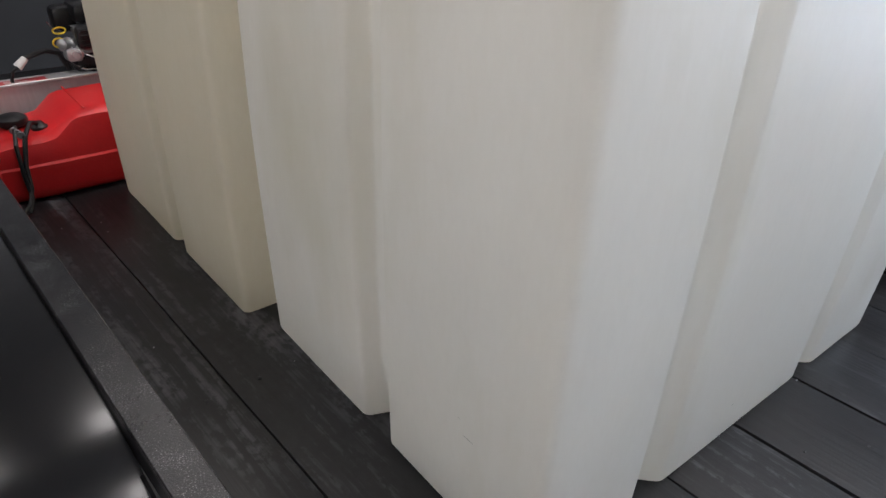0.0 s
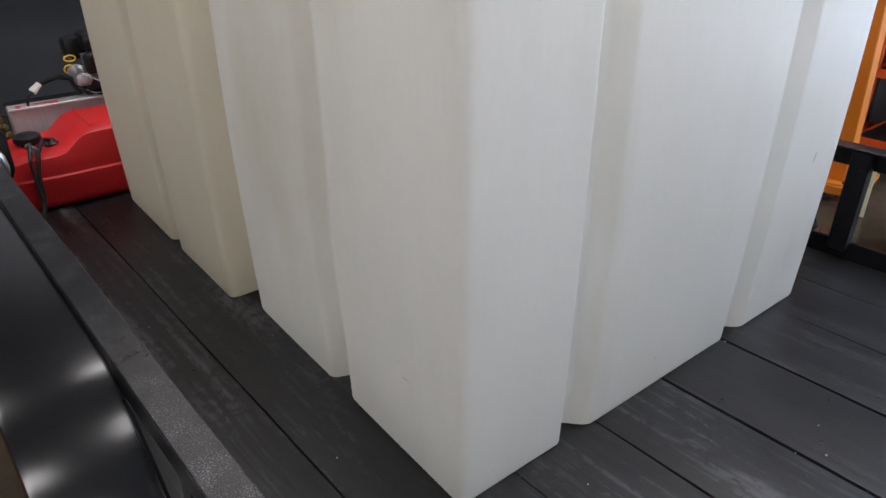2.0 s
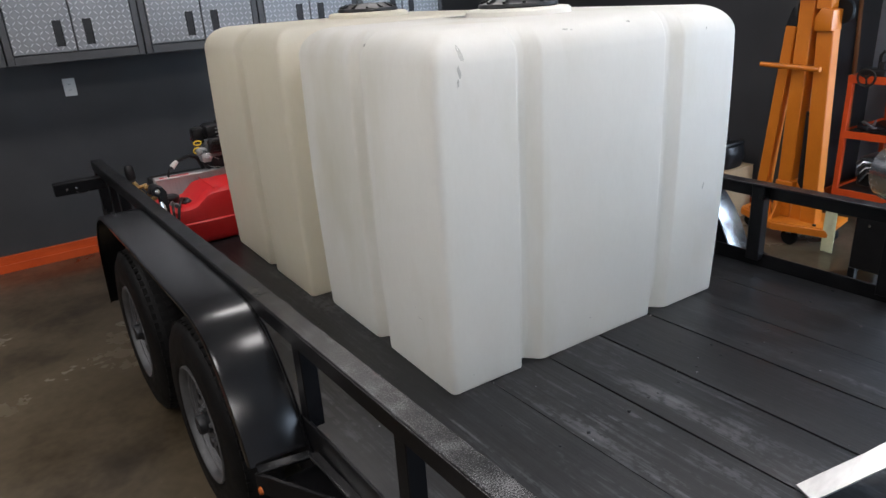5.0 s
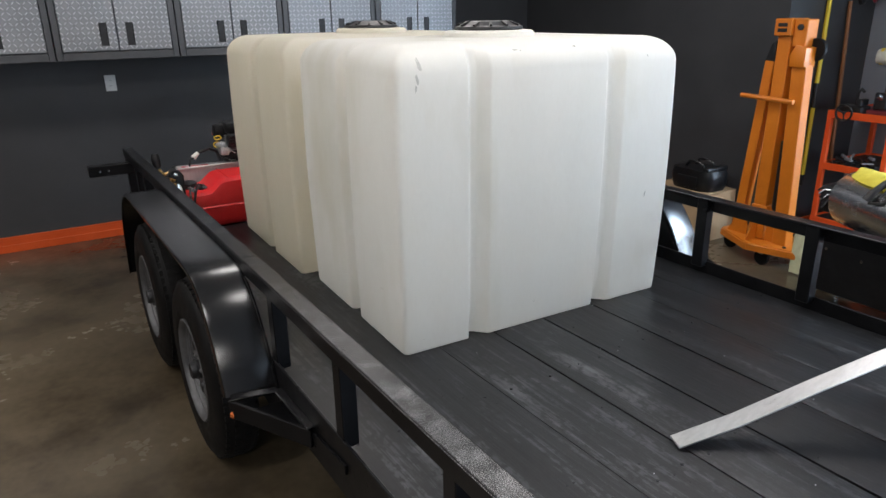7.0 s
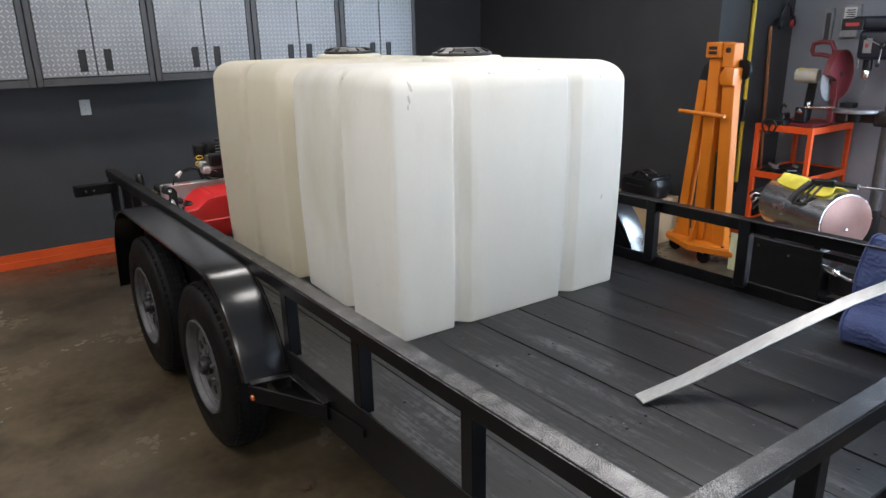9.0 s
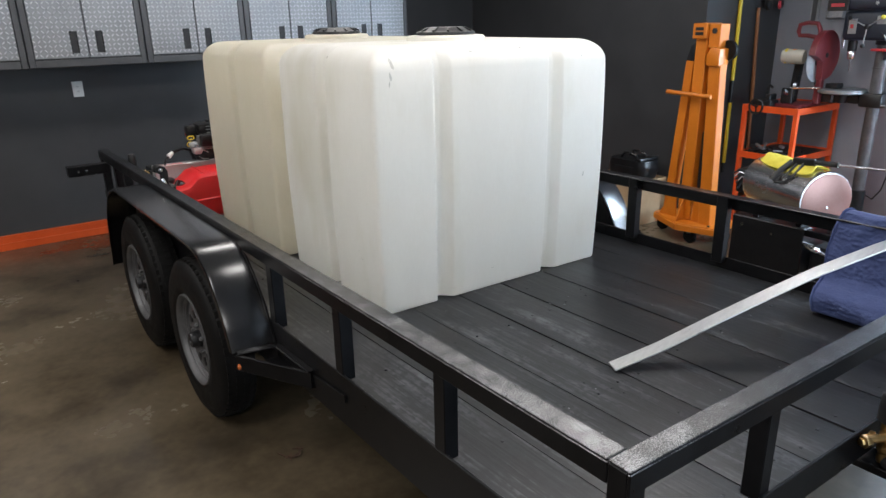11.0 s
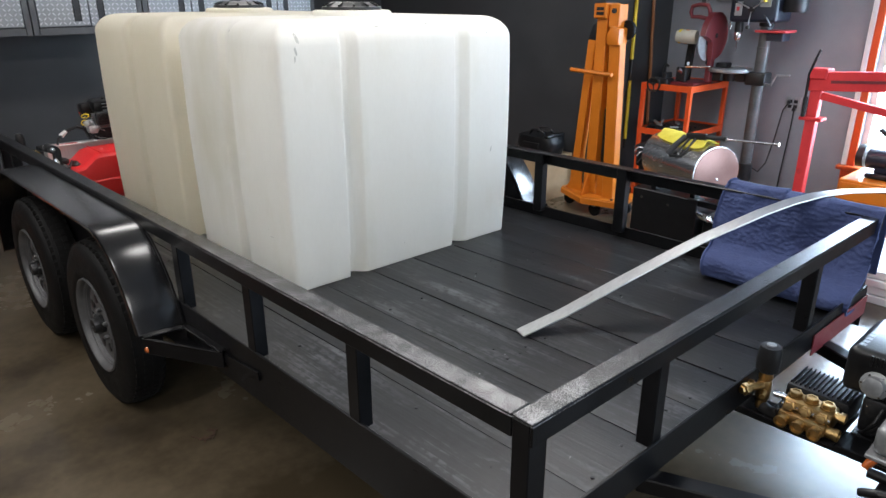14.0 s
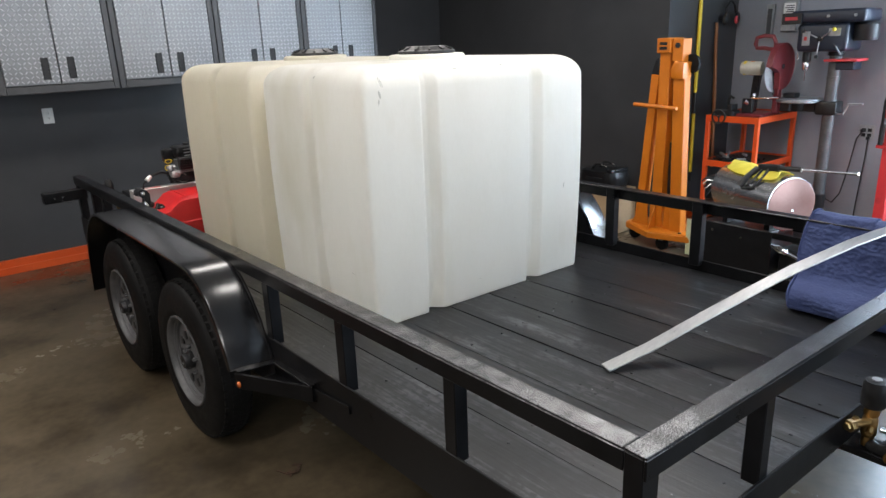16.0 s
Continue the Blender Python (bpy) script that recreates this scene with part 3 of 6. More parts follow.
outlet("wall_outlet", (EAST, 0.99, 0.905), (-1, 0), 0.125, 0.125, "grey metal double outlet with dark sockets", 2)

LAY = Matrix.Identity(4)

# ---- the trailer ----
PIV, SKEW = (0.58, -0.70, 0.0), 1.25
XL, XR, YF, YB, DECK, RAIL = 0.588, 2.735, -0.626, 4.12, 0.545, 0.9275
SLANT = 0.108
YR = YF - SLANT  # the front rail stands a little out of square
trailer = thing("trailer", PIV, "black tandem-axle utility trailer with pipe rails and a dark plank deck", "trailer", SKEW)


def angle_bar(p, q, size, thick, inward, name="rail", rise=None):
    """An angle iron from p to q: flat on top, with a leg down on the outer side."""
    rise = rise or size
    p, q, n = Vector(p), Vector(q), Vector(inward)
    bm = bar(p + n * size / 2 - Vector((0, 0, thick / 2)), q + n * size / 2 - Vector((0, 0, thick / 2)), size, thick, bevel=0.002)
    bar(p + n * thick / 2 - Vector((0, 0, thick + (rise - thick) / 2)), q + n * thick / 2 - Vector((0, 0, thick + (rise - thick) / 2)), thick, rise - thick - 0.001, bevel=0.002, bm=bm)
    return bm


# top rails
part("rail", angle_bar((XL, YF + 0.059, RAIL), (XL, YB, RAIL), 0.060, 0.008, (1, 0, 0), rise=0.062), M["rail"], trailer)
part("rail", angle_bar((XR, YR + 0.062, RAIL), (XR, YB, RAIL), 0.060, 0.008, (-1, 0, 0), rise=0.074), M["rail"], trailer)
part("rail", angle_bar((XL, YF, RAIL + 0.0005), (XR, YR, RAIL + 0.0005), 0.058, 0.008, (0, 1, 0), rise=0.062), M["rail"], trailer)
# the tops get the grainy speckled paint; the upright legs a plain one
for ob in [o for o in trailer.children if o.name.split(".")[0] == "rail"]:
    ob.data.materials.append(M["steel"])
    for f in ob.data.polygons:
        if f.normal.z < 0.6:
            f.material_index = 1
# corner welds
for x in (XL + 0.028,):
    part("weld_bead", tube([(x - 0.028 + 0.0094 * i, YF + 0.0575 + 0.0014 * (i % 2) - 0.0003 * i, RAIL - 0.0005) for i in range(7)], 0.0032, 6), M["steel"], trailer)


def post(x, y, w, d, z0=0.60, z1=RAIL - 0.009):
    return box(x, x + w, y, y + d, z0, z1, bevel=0.003)


for y in (-0.016, 0.559, 1.107, 1.70, 2.27, 2.84, 3.40, 3.66, 4.05):
    part("post", post(XL + 0.002, y, 0.05, 0.05), M["steel"], trailer)
for y in (-0.14, 0.423, 0.962, 1.54, 2.11, 2.68, 3.24, 4.05):
    part("post", post(XR - 0.052, y, 0.05, 0.058, 0.58), M["steel"], trailer)
for x, w in ((XL + 0.002, 0.066), (1.106, 0.05), (2.13, 0.05), (XR - 0.068, 0.066)):
    part("post", post(x, YF + 0.009 - SLANT * (x - XL) / (XR - XL), w, 0.05), M["steel"], trailer)
# lower frame: side sills, end sills
for x0, x1, y0, top in ((XL, XL + 0.010, YF, 0.628), (XR - 0.010, XR, YR, 0.602)):
    part("side_sill", box(x0, x1, y0, YB, 0.43, top, bevel=0.002), M["steel"], trailer)
part("end_sill", bar((XL + 0.0105, YF + 0.005, 0.5675), (XR - 0.0105, YR + 0.005, 0.5675), 0.010, 0.105, bevel=0.002), M["steel"], trailer)
part("end_sill", box(XL + 0.0105, XR - 0.0105, YB - 0.06, YB, 0.40, 0.56, bevel=0.004), M["steel"], trailer)
for k in range(7):
    y = 0.0 + 0.6 * k
    part("crossmember", box(XL + 0.011, XR - 0.011, y, y + 0.05, 0.43, 0.503), M["steel"], trailer)
part("marker_strip", bar((2.18, YF - 0.005 - SLANT * 0.7415, 0.535), (XR - 0.004, YR - 0.005, 0.535), 0.005, 0.086, bevel=0.001), M["maroon"], trailer, "dark red marker strip")
# tongue
TX = 1.70
part("tongue_beam", box(TX - 0.052, TX + 0.052, -2.6, YF + 0.2, 0.474, 0.5, bevel=0.003), M["steel"], trailer)
for x0, s in ((1.12, 1), (2.38, -1)):
    part("tongue_brace", bar((x0, YF + 0.02, 0.475), (TX - s * 0.06, -1.85, 0.475), 0.06, 0.05, bevel=0.004), M["steel"], trailer)

# deck planks
GAPS = (XL + 0.010, 0.897, 1.211, 1.466, 1.719, 1.990, 2.25, 2.49, XR - 0.010)
OPEN = (0.004, 0.0024, 0.0020, 0.0022, 0.005, 0.0045, 0.0012, 0.0012, 0.004)
random.seed(4)
for i, (x0, x1) in enumerate(zip(GAPS, GAPS[1:])):
    own = bmesh.new()
    ny, nx = 60, 4
    lift = random.uniform(-0.001, 0.001)
    rows = []
    y0, y1 = YF + 0.014 - SLANT * (x0 - XL) / (XR - XL) + random.uniform(0, 0.012), YB - 0.062
    for j in range(ny + 1):
        y = y0 + (y1 - y0) * j / ny
        wob = 0.0012 * noise.noise((i * 7.1, y * 2.3, 0))
        rows.append([own.verts.new((x0 + OPEN[i] + wob + (x1 - x0 - OPEN[i] - OPEN[i + 1]) * k / nx, y, DECK + lift + 0.0025 * noise.noise((i * 3.3 + k * 0.4, y * 1.1, 4)) - (0.003 if k in (0, nx) else 0))) for k in range(nx + 1)])
    for r, s in zip(rows, rows[1:]):
        for k in range(nx):
            own.faces.new((r[k], r[k + 1], s[k + 1], s[k]))
    low = [[own.verts.new((v.co.x, v.co.y, DECK - 0.026)) for v in (r[0], r[-1])] for r in rows]
    for (r, s), (a, b) in zip(zip(rows, rows[1:]), zip(low, low[1:])):
        own.faces.new((r[0], s[0], b[0], a[0]))
        own.faces.new((r[-1], a[1], b[1], s[-1]))
        own.faces.new((a[0], b[0], b[1], a[1]))
    own.faces.new([*rows[0], low[0][1], low[0][0]])
    own.faces.new([*rows[-1], low[-1][1], low[-1][0]])
    part("plank", own, M["plank"], trailer, "black-stained wooden deck plank")
random.seed(9)
for i, (x0, x1) in enumerate(zip(GAPS, GAPS[1:])):
    for y in (-0.55, 0.03, 0.63, 1.83):
        for f in (0.22, 0.75):
            part("screw_head", turned((x0 + (x1 - x0) * f + random.uniform(-0.02, 0.02), y + random.uniform(-0.012, 0.012), DECK - 0.003), (0, 0, 1), ((0.006, 0), (0.006, 0.0045), (0.003, 0.0055)), 8), M["darkmetal"], trailer)


def fender(x0, x1, outer):
    """A tandem fender: rolled sheet over both wheels with a turned-down lip."""
    knots = [Vector(p) for p in ((1.08, 0.45), (1.13, 0.54), (1.178, 0.645), (1.235, 0.737), (1.31, 0.822), (1.40, 0.876), (1.50, 0.898), (1.64, 0.902))]
    prof = []
    for a, b, c, d in zip(knots, knots[1:], knots[2:], knots[3:]):
        for k in range(4):
            w = k / 4
            prof.append(tuple(0.5 * (2 * b + (c - a) * w + (2 * a - 5 * b + 4 * c - d) * w * w + (3 * b - a - 3 * c + d) * w ** 3)))
    prof += [(1.52, 0.8985), (1.60, 0.902), (2.78, 0.902)] + arc((2.80, 0.46), 0.442, 86, 10, 10) + [(3.25, 0.46), (3.27, 0.32)]
    own = bmesh.new()
    th = 0.004
    lip = 0.024
    xo, xi = (x0, x1) if outer < 0 else (x1, x0)
    s = 1 if outer < 0 else -1
    ring = []
    c = Vector((2.15, 0.45))
    for y, z in prof:
        v = Vector((y, z))
        inn = (c - v).normalized()
        ring.append([own.verts.new((px, y + inn.x * d, z + inn.y * d)) for px, d in ((xo, lip), (xo, 0.012), (xo + s * 0.004, 0.004), (xo + s * 0.013, 0.0), (xi, 0.0), (xi, th), (xo + s * 0.013, th), (xo + s * th, 0.014), (xo + s * th, lip))])
    for r, q in zip(ring, ring[1:]):
        for k in range(9):
            own.faces.new((r[k], r[(k + 1) % 9], q[(k + 1) % 9], q[k]))
    own.faces.new(ring[0])
    own.faces.new(ring[-1])
    return own, prof


def wheel(xo, y, s):
    """Tyre, pressed steel rim with holes, hub and nuts. xo: outer face; s: the way inwards."""
    ax = (s, 0, 0)
    c = (xo, y, 0.385)
    ty = part("tyre", turned(c, ax, ((0.214, 0.014), (0.228, 0.003), (0.252, -0.004), (0.264, -0.001), (0.308, -0.003), (0.348, 0.006), (0.373, 0.022), (0.386, 0.05), (0.387, 0.088), (0.386, 0.13), (0.373, 0.152), (0.328, 0.17), (0.232, 0.17), (0.219, 0.16), (0.214, 0.088)), 64, closed=True), M["rubber"], trailer, "black rubber tyre")
    own = bmesh.new()
    for k in range(60):
        a = k * math.tau / 60
        for h, w, off in ((0.022, 0.026, 0), (0.054, 0.030, 0.5), (0.090, 0.030, 0), (0.126, 0.026, 0.5)):
            aa = a + off * math.tau / 60
            e = Vector((0, math.cos(aa), math.sin(aa)))
            t = Vector((0, -math.sin(aa), math.cos(aa)))
            r = 0.3735 if h in (0.022, 0.126) else 0.381
            m = Vector(c) + Vector(ax) * (h + w / 2) + e * r
            bar(m - t * 0.013, m + t * 0.013, w * 0.86, 0.016, up=e, bm=own)
    part("tread", own, M["rubber"], ty, "tread blocks", smooth=0)
    rim = part("rim", turned(c, ax, ((0.220, 0.008), (0.220, 0.001), (0.214, -0.002), (0.207, 0.003), (0.202, 0.014), (0.200, 0.024), (0.194, 0.028), (0.192, 0.034), (0.187, 0.0345), (0.185, 0.046), (0.178, 0.047), (0.168, 0.044), (0.140, 0.037), (0.115, 0.033), (0.09, 0.039), (0.062, 0.036), (0.045, 0.034), (0.044, 0.05), (0.2, 0.14)), 56, caps=(False, True)), M["rim"], trailer, "silver painted steel rim")
    for k in range(10):
        a = k * math.tau / 10
        p = Vector(c) + Vector((0, math.cos(a), math.sin(a))) * 0.115 + Vector(ax) * 0.0335
        part("vent_hole", turned(p, (-s, 0, 0), ((0.021, -0.012), (0.021, 0.002), (0.019, 0.003)), 16), M["lid"], rim)
    for k in range(5):
        a = k * math.tau / 5 + 0.3
        p = Vector(c) + Vector((0, math.cos(a), math.sin(a))) * 0.066 + Vector(ax) * 0.036
        part("lug_nut", turned(p, (-s, 0, 0), ((0.011, 0), (0.011, 0.014), (0.006, 0.02)), 6), M["rim"], rim)
    part("hub", turned(Vector(c) + Vector(ax) * 0.036, (-s, 0, 0), ((0.041, 0), (0.041, 0.018), (0.036, 0.022), (0.035, 0.04), (0.032, 0.045), (0.014, 0.046), (0.012, 0.04)), 28), M["darkmetal"], rim, "dull grey hub cap")


for x0, x1, outer, xo, s in ((0.404, XL - 0.002, -1, 0.410, 1), (XR + 0.002, XR + 0.184, 1, XR + 0.178, -1)):
    own, prof = fender(x0, x1, outer)
    part("fender", own, M["fender"], trailer, "glossy black rolled steel tandem fender")
    xi = XL - 0.002 if outer < 0 else XR + 0.002
    part("fender_backing", slab([(1.10, 0.52), (1.19, 0.70), (1.26, 0.79), (1.34, 0.86)] + [(y, z - 0.006) for y, z in prof if y > 1.5] + [(3.26, 0.41), (1.10, 0.41)], min(xi, xi - s * 0.006), max(xi, xi - s * 0.006), "x"), M["steel"], trailer)
    for y in (1.692, 2.635):
        wheel(xo, y, s)
    # step bracket ahead of the fender: outer tapered bar, cross bar and brace
    xa = xo
    xn = XL - 0.001 if s > 0 else XR + 0.001
    A, Bp, C = Vector((xa, 1.10, 0.0)), Vector((xn - s * 0.012, 0.78, 0.0)), Vector((xn - s * 0.02, 1.06, 0.0))
    up = Vector((0, 0, 1))
    part("bracket_bar", bar(A + up * 0.515, Bp + up * 0.515, 0.012, 0.065, bevel=0.002), M["steel"], trailer)
    part("bracket_plate", bar(A + up * 0.55 - Vector((s * -0.005, 0, 0)), C + up * 0.555, 0.035, 0.010, bevel=0.002), M["fender"], trailer)
    part("bracket_plate", bar(C + up * 0.5555, Bp + up * 0.5525, 0.03, 0.008, bevel=0.002), M["fender"], trailer)
    part("bracket_web", slab([(xa, 1.10), (xn, 1.10), (xn, 0.78)], 0.478, 0.484), M["steel"], trailer)
    part("bracket_foot", bar((xn - s * 0.004, 0.80, 0.52), (xn - s * 0.004, 0.54, 0.545), 0.008, 0.03, bevel=0.001), M["steel"], trailer)
    lamp_at = (xa - s * 0.002, 1.06, 0.512)
    part("marker_light", turned(lamp_at, (-s, 0, 0), ((0.012, 0), (0.012, 0.004), (0.008, 0.009)), 16), M["amber"], trailer, "small amber marker light")
for y in (1.692, 2.635):
    part("axle", box(0.58, XR + 0.01, y - 0.035, y + 0.035, 0.33, 0.40, bevel=0.006), M["steel"], trailer)
for x in (XL + 0.02, XR - 0.02):
    for y in (1.68, 2.60):
        part("leaf_spring", slab([(y - 0.36, 0.44), (y - 0.15, 0.395), (y, 0.38), (y + 0.15, 0.395), (y + 0.36, 0.44), (y + 0.36, 0.42), (y, 0.355), (y - 0.36, 0.42)], x - 0.022, x + 0.022, "x"), M["steel"], trailer)
# spare bracket and ramp parts at the far end
part("bracket_tube", box(0.335, XL + 0.02, 3.86, 3.93, 0.80, 0.87, bevel=0.004), M["steel"], trailer, "square black tube stub")
part("hook", tube([(0.44, 3.85, 0.815), (0.46, 3.845, 0.80), (0.49, 3.845, 0.795), (0.51, 3.85, 0.81)], 0.003, 6), M["darkmetal"], trailer)
for k, x in enumerate((0.40, 0.45)):
    part("bolt", turned((x, 3.859, 0.835), (0, -1, 0), ((0.008, 0), (0.008, 0.005)), 6), M["chrome"], trailer)


# ---- the two tanks ----
def tank(at, turn, material, label, wx, wy, hz, order):
    """A moulded tank with a rounded top, upright grooves and a screw lid."""
    t = thing("water_tank", at, label, "water tank", turn, group="water tanks")
    ox, oy, oz = at
    GX, GY, DEEP = [(0.285, 0.376), (wx - 0.384, wx - 0.293)], [(0.420, 0.521)], 0.066
    L = ((wx, GX), (wy, GY), (wx, [(wx - q, wx - p) for p, q in GX]), (wy, [(wy - q, wy - p) for p, q in GY]))

    def plan(d, z):
        """The outline drawn in by d: corners as (x, y, rounding)."""
        pts = []
        deep = max(DEEP - 0.72 * d, 0.003)
        for k in range(4):
            length, gr = L[k]
            g = deep * (0.34 + 0.5 * max(0, 1 - z / 0.12) if k == 0 else 0.55 + 0.45 * max(0, 1 - z / 0.15))
            cx, cy = ((0, 0), (wx, 0), (wx, wy), (0, wy))[k]
            dx, dy = ((1, 0), (0, 1), (-1, 0), (0, -1))[k]

            def put(u, off, rad):
                pts.append((cx + dx * u - dy * off, cy + dy * u + dx * off, rad))

            put(d, d, 0.024)
            for p, q in gr:
                if k == 3:
                    put(p + 0.002, d, 0.02)
                    put(p + 0.026, d + g, 0.012)
                    put(q - 0.004, d + g, 0.004)
                    put(q, d, 0.008)
                    continue
                put(p, d, 0.012)
                put(p + 0.016, d + g, 0.014)
                put(q - 0.046, d + g, 0.022)
                put(q + 0.004, d, 0.03)
        return pts

    def rounded(pts):
        out = []
        n = len(pts)
        for i, (x, y, rad) in enumerate(pts):
            v, p, q = Vector((x, y)), Vector(pts[i - 1][:2]), Vector(pts[(i + 1) % n][:2])
            a, c = (p - v), (q - v)
            la, lc = a.length, c.length
            a, c = a / la, c / lc
            ang = a.angle(c)
            cut = min(rad / math.tan(ang / 2) if ang > 0.05 else 0, 0.46 * la, 0.46 * lc)
            s0, s1 = v + a * cut, v + c * cut
            for j in range(7):
                w = j / 6
                out.append(s0 * (1 - w) ** 2 + v * 2 * w * (1 - w) + s1 * w * w)
            for w in (0.25, 0.5, 0.75):
                nxt = Vector(pts[(i + 1) % n][:2])
                out.append(s1 + (nxt - s1) * w * 0.9)
        return out

    own = bmesh.new()
    levels = [(0.0, 0.006), (0.003, 0.002), (0.012, 0.0)] + [(0.05 + (hz - 0.20) * i / 14, 0.0) for i in range(15)]
    rr = 0.105
    levels += [(hz - rr + rr * math.sin(radians(a)), rr * (1 - math.cos(radians(a)))) for a in range(6, 91, 6)]
    rings = []
    mid = Vector((wx / 2, wy / 2))
    for z, d in levels:
        bow = 0.009 * math.sin(math.pi * min(1, z / hz)) + 0.006 * z / hz
        ring = []
        for v in rounded(plan(d, z)):
            e = (v - mid)
            v = v + Vector((e.x / wx, e.y / wy)) * 2 * bow
            v.x += 0.004 * (z / hz) ** 0.7 * max(0, v.x / wx)
            wv = 0.0016 * noise.noise((v.x * 3 + order * 5, v.y * 3, z * 3))
            ring.append(own.verts.new((ox + v.x + wv, oy + v.y + wv, oz + z)))
        rings.append(ring)
    n = len(rings[0])
    for r, s in zip(rings, rings[1:]):
        for k in range(n):
            own.faces.new((r[k], r[(k + 1) % n], s[(k + 1) % n], s[k]))
    own.faces.new(rings[0])
    inner = rings[-1]
    for f, lift in ((0.9, 0.002), (0.6, 0.004), (0.25, 0.004)):
        nxt = [own.verts.new((ox + wx / 2 + (v.co.x - ox - wx / 2) * f, oy + wy / 2 + (v.co.y - oy - wy / 2) * f, oz + hz + lift)) for v in rings[-1]]
        for k in range(n):
            own.faces.new((inner[k], inner[(k + 1) % n], nxt[(k + 1) % n], nxt[k]))
        inner = nxt
    own.faces.new(inner)
    bmesh.ops.remove_doubles(own, verts=own.verts, dist=0.0004)
    body = part("tank_body", own, material, t, "milky translucent moulded shell", smooth=60)
    cx, cy, zt = ox + wx / 2 + 0.03, oy + wy / 2, oz + hz
    part("collar", turned((cx, cy, zt - 0.002), (0, 0, 1), ((0.197, 0), (0.192, 0.022), (0.184, 0.029), (0.165, 0.031), (0.15, 0.031)), 48), material, t, "raised white moulded collar")
    ld = part("lid", turned((cx, cy, zt + 0.0295), (0, 0, 1), ((0.142, 0), (0.147, 0.004), (0.144, 0.014), (0.13, 0.018), (0.118, 0.022), (0.10, 0.034), (0.092, 0.036), (0.03, 0.034)), 48), M["lid"], t, "black screw-on lid with grip ribs")
    for k in range(12):
        e = Vector((math.cos(k * math.tau / 12), math.sin(k * math.tau / 12), 0))
        part("grip_rib", bar(Vector((cx, cy, zt + 0.060)) + e * 0.095, Vector((cx, cy, zt + 0.046)) + e * 0.138, 0.010, 0.014), M["lid"], ld)
    return t, body


TA = (1.019, 1.042, DECK + 0.001)
TB = (0.995, 2.082, DECK + 0.001)
tank_a, body_a = tank(TA, -1.4, M["tank"], "white milky plastic water tank standing on the plank deck", 1.305, 0.945, 1.13, 0)
tank_b, body_b = tank(TB, -0.45, M["tank_old"], "slightly yellowed plastic water tank behind the white one", 1.29, 0.985, 1.13, 1)


# rubbed marks on the white tank's shell, and one grey patch for a dent's shade
bpy.context.view_layer.update()
INTO = body_a.matrix_world.inverted()
random.seed(77)


def mark(start, way, w, h, lean=0.0):
    """A small uneven smudge laid on the shell where a line from start along way meets it."""
    way = Vector(way).normalized()
    side = way.cross(Vector((0, 0, 1))).normalized()
    own = bmesh.new()
    n = 11
    pts = []
    for k in range(n + 1):
        r = 0.0 if k == n else random.uniform(0.55, 1.0)
        u, v = r * w / 2 * math.cos(k * math.tau / n), r * h / 2 * math.sin(k * math.tau / n)
        p = Vector(start) + side * (u + lean * v) + Vector((0, 0, v))
        hit, place, normal, _ = body_a.ray_cast(INTO @ p, (INTO.to_3x3() @ way).normalized())
        if not hit:
            own.free()
            return
        pts.append(own.verts.new(tank_a.matrix_world.inverted() @ (body_a.matrix_world @ (place + normal * 0.0008)) + ORIGIN[tank_a.name]))
    for k in range(n):
        own.faces.new((pts[n], pts[k], pts[(k + 1) % n]))
    part("scuff", own, M["scuff"], tank_a, "grey patch for rubs and a dent's shade")


mark((0.5, 1.21, 0.769), (1, 0, 0), 0.034, 0.003, 3.0)
# shade of the dent at the groove's top, laid on as a grey patch
mark((0.5, 1.51, 1.625), (1, 0, 0), 0.026, 0.018)
mark((0.5, 1.236, 0.80), (1, 0, 0), 0.010, 0.002)
for x, z, w, h, lean in ((1.107, 1.612, 0.018, 0.06, -0.2), (1.097, 1.565, 0.013, 0.045, -0.2), (1.090, 1.535, 0.009, 0.03, 0.1), (1.515, 1.645, 0.028, 0.006, 0.0), (1.54, 1.642, 0.012, 0.004, 0.0), (1.796, 1.648, 0.026, 0.007, 0.0), (2.16, 1.60, 0.006, 0.012, 0.0), (1.10, 0.60, 0.005, 0.004, 0.0), (1.62, 0.64, 0.012, 0.003, 0.6), (2.2, 1.02, 0.008, 0.03, 0.2)):
    mark((x, 0.5, z), (0, 1, 0), w, h, lean)

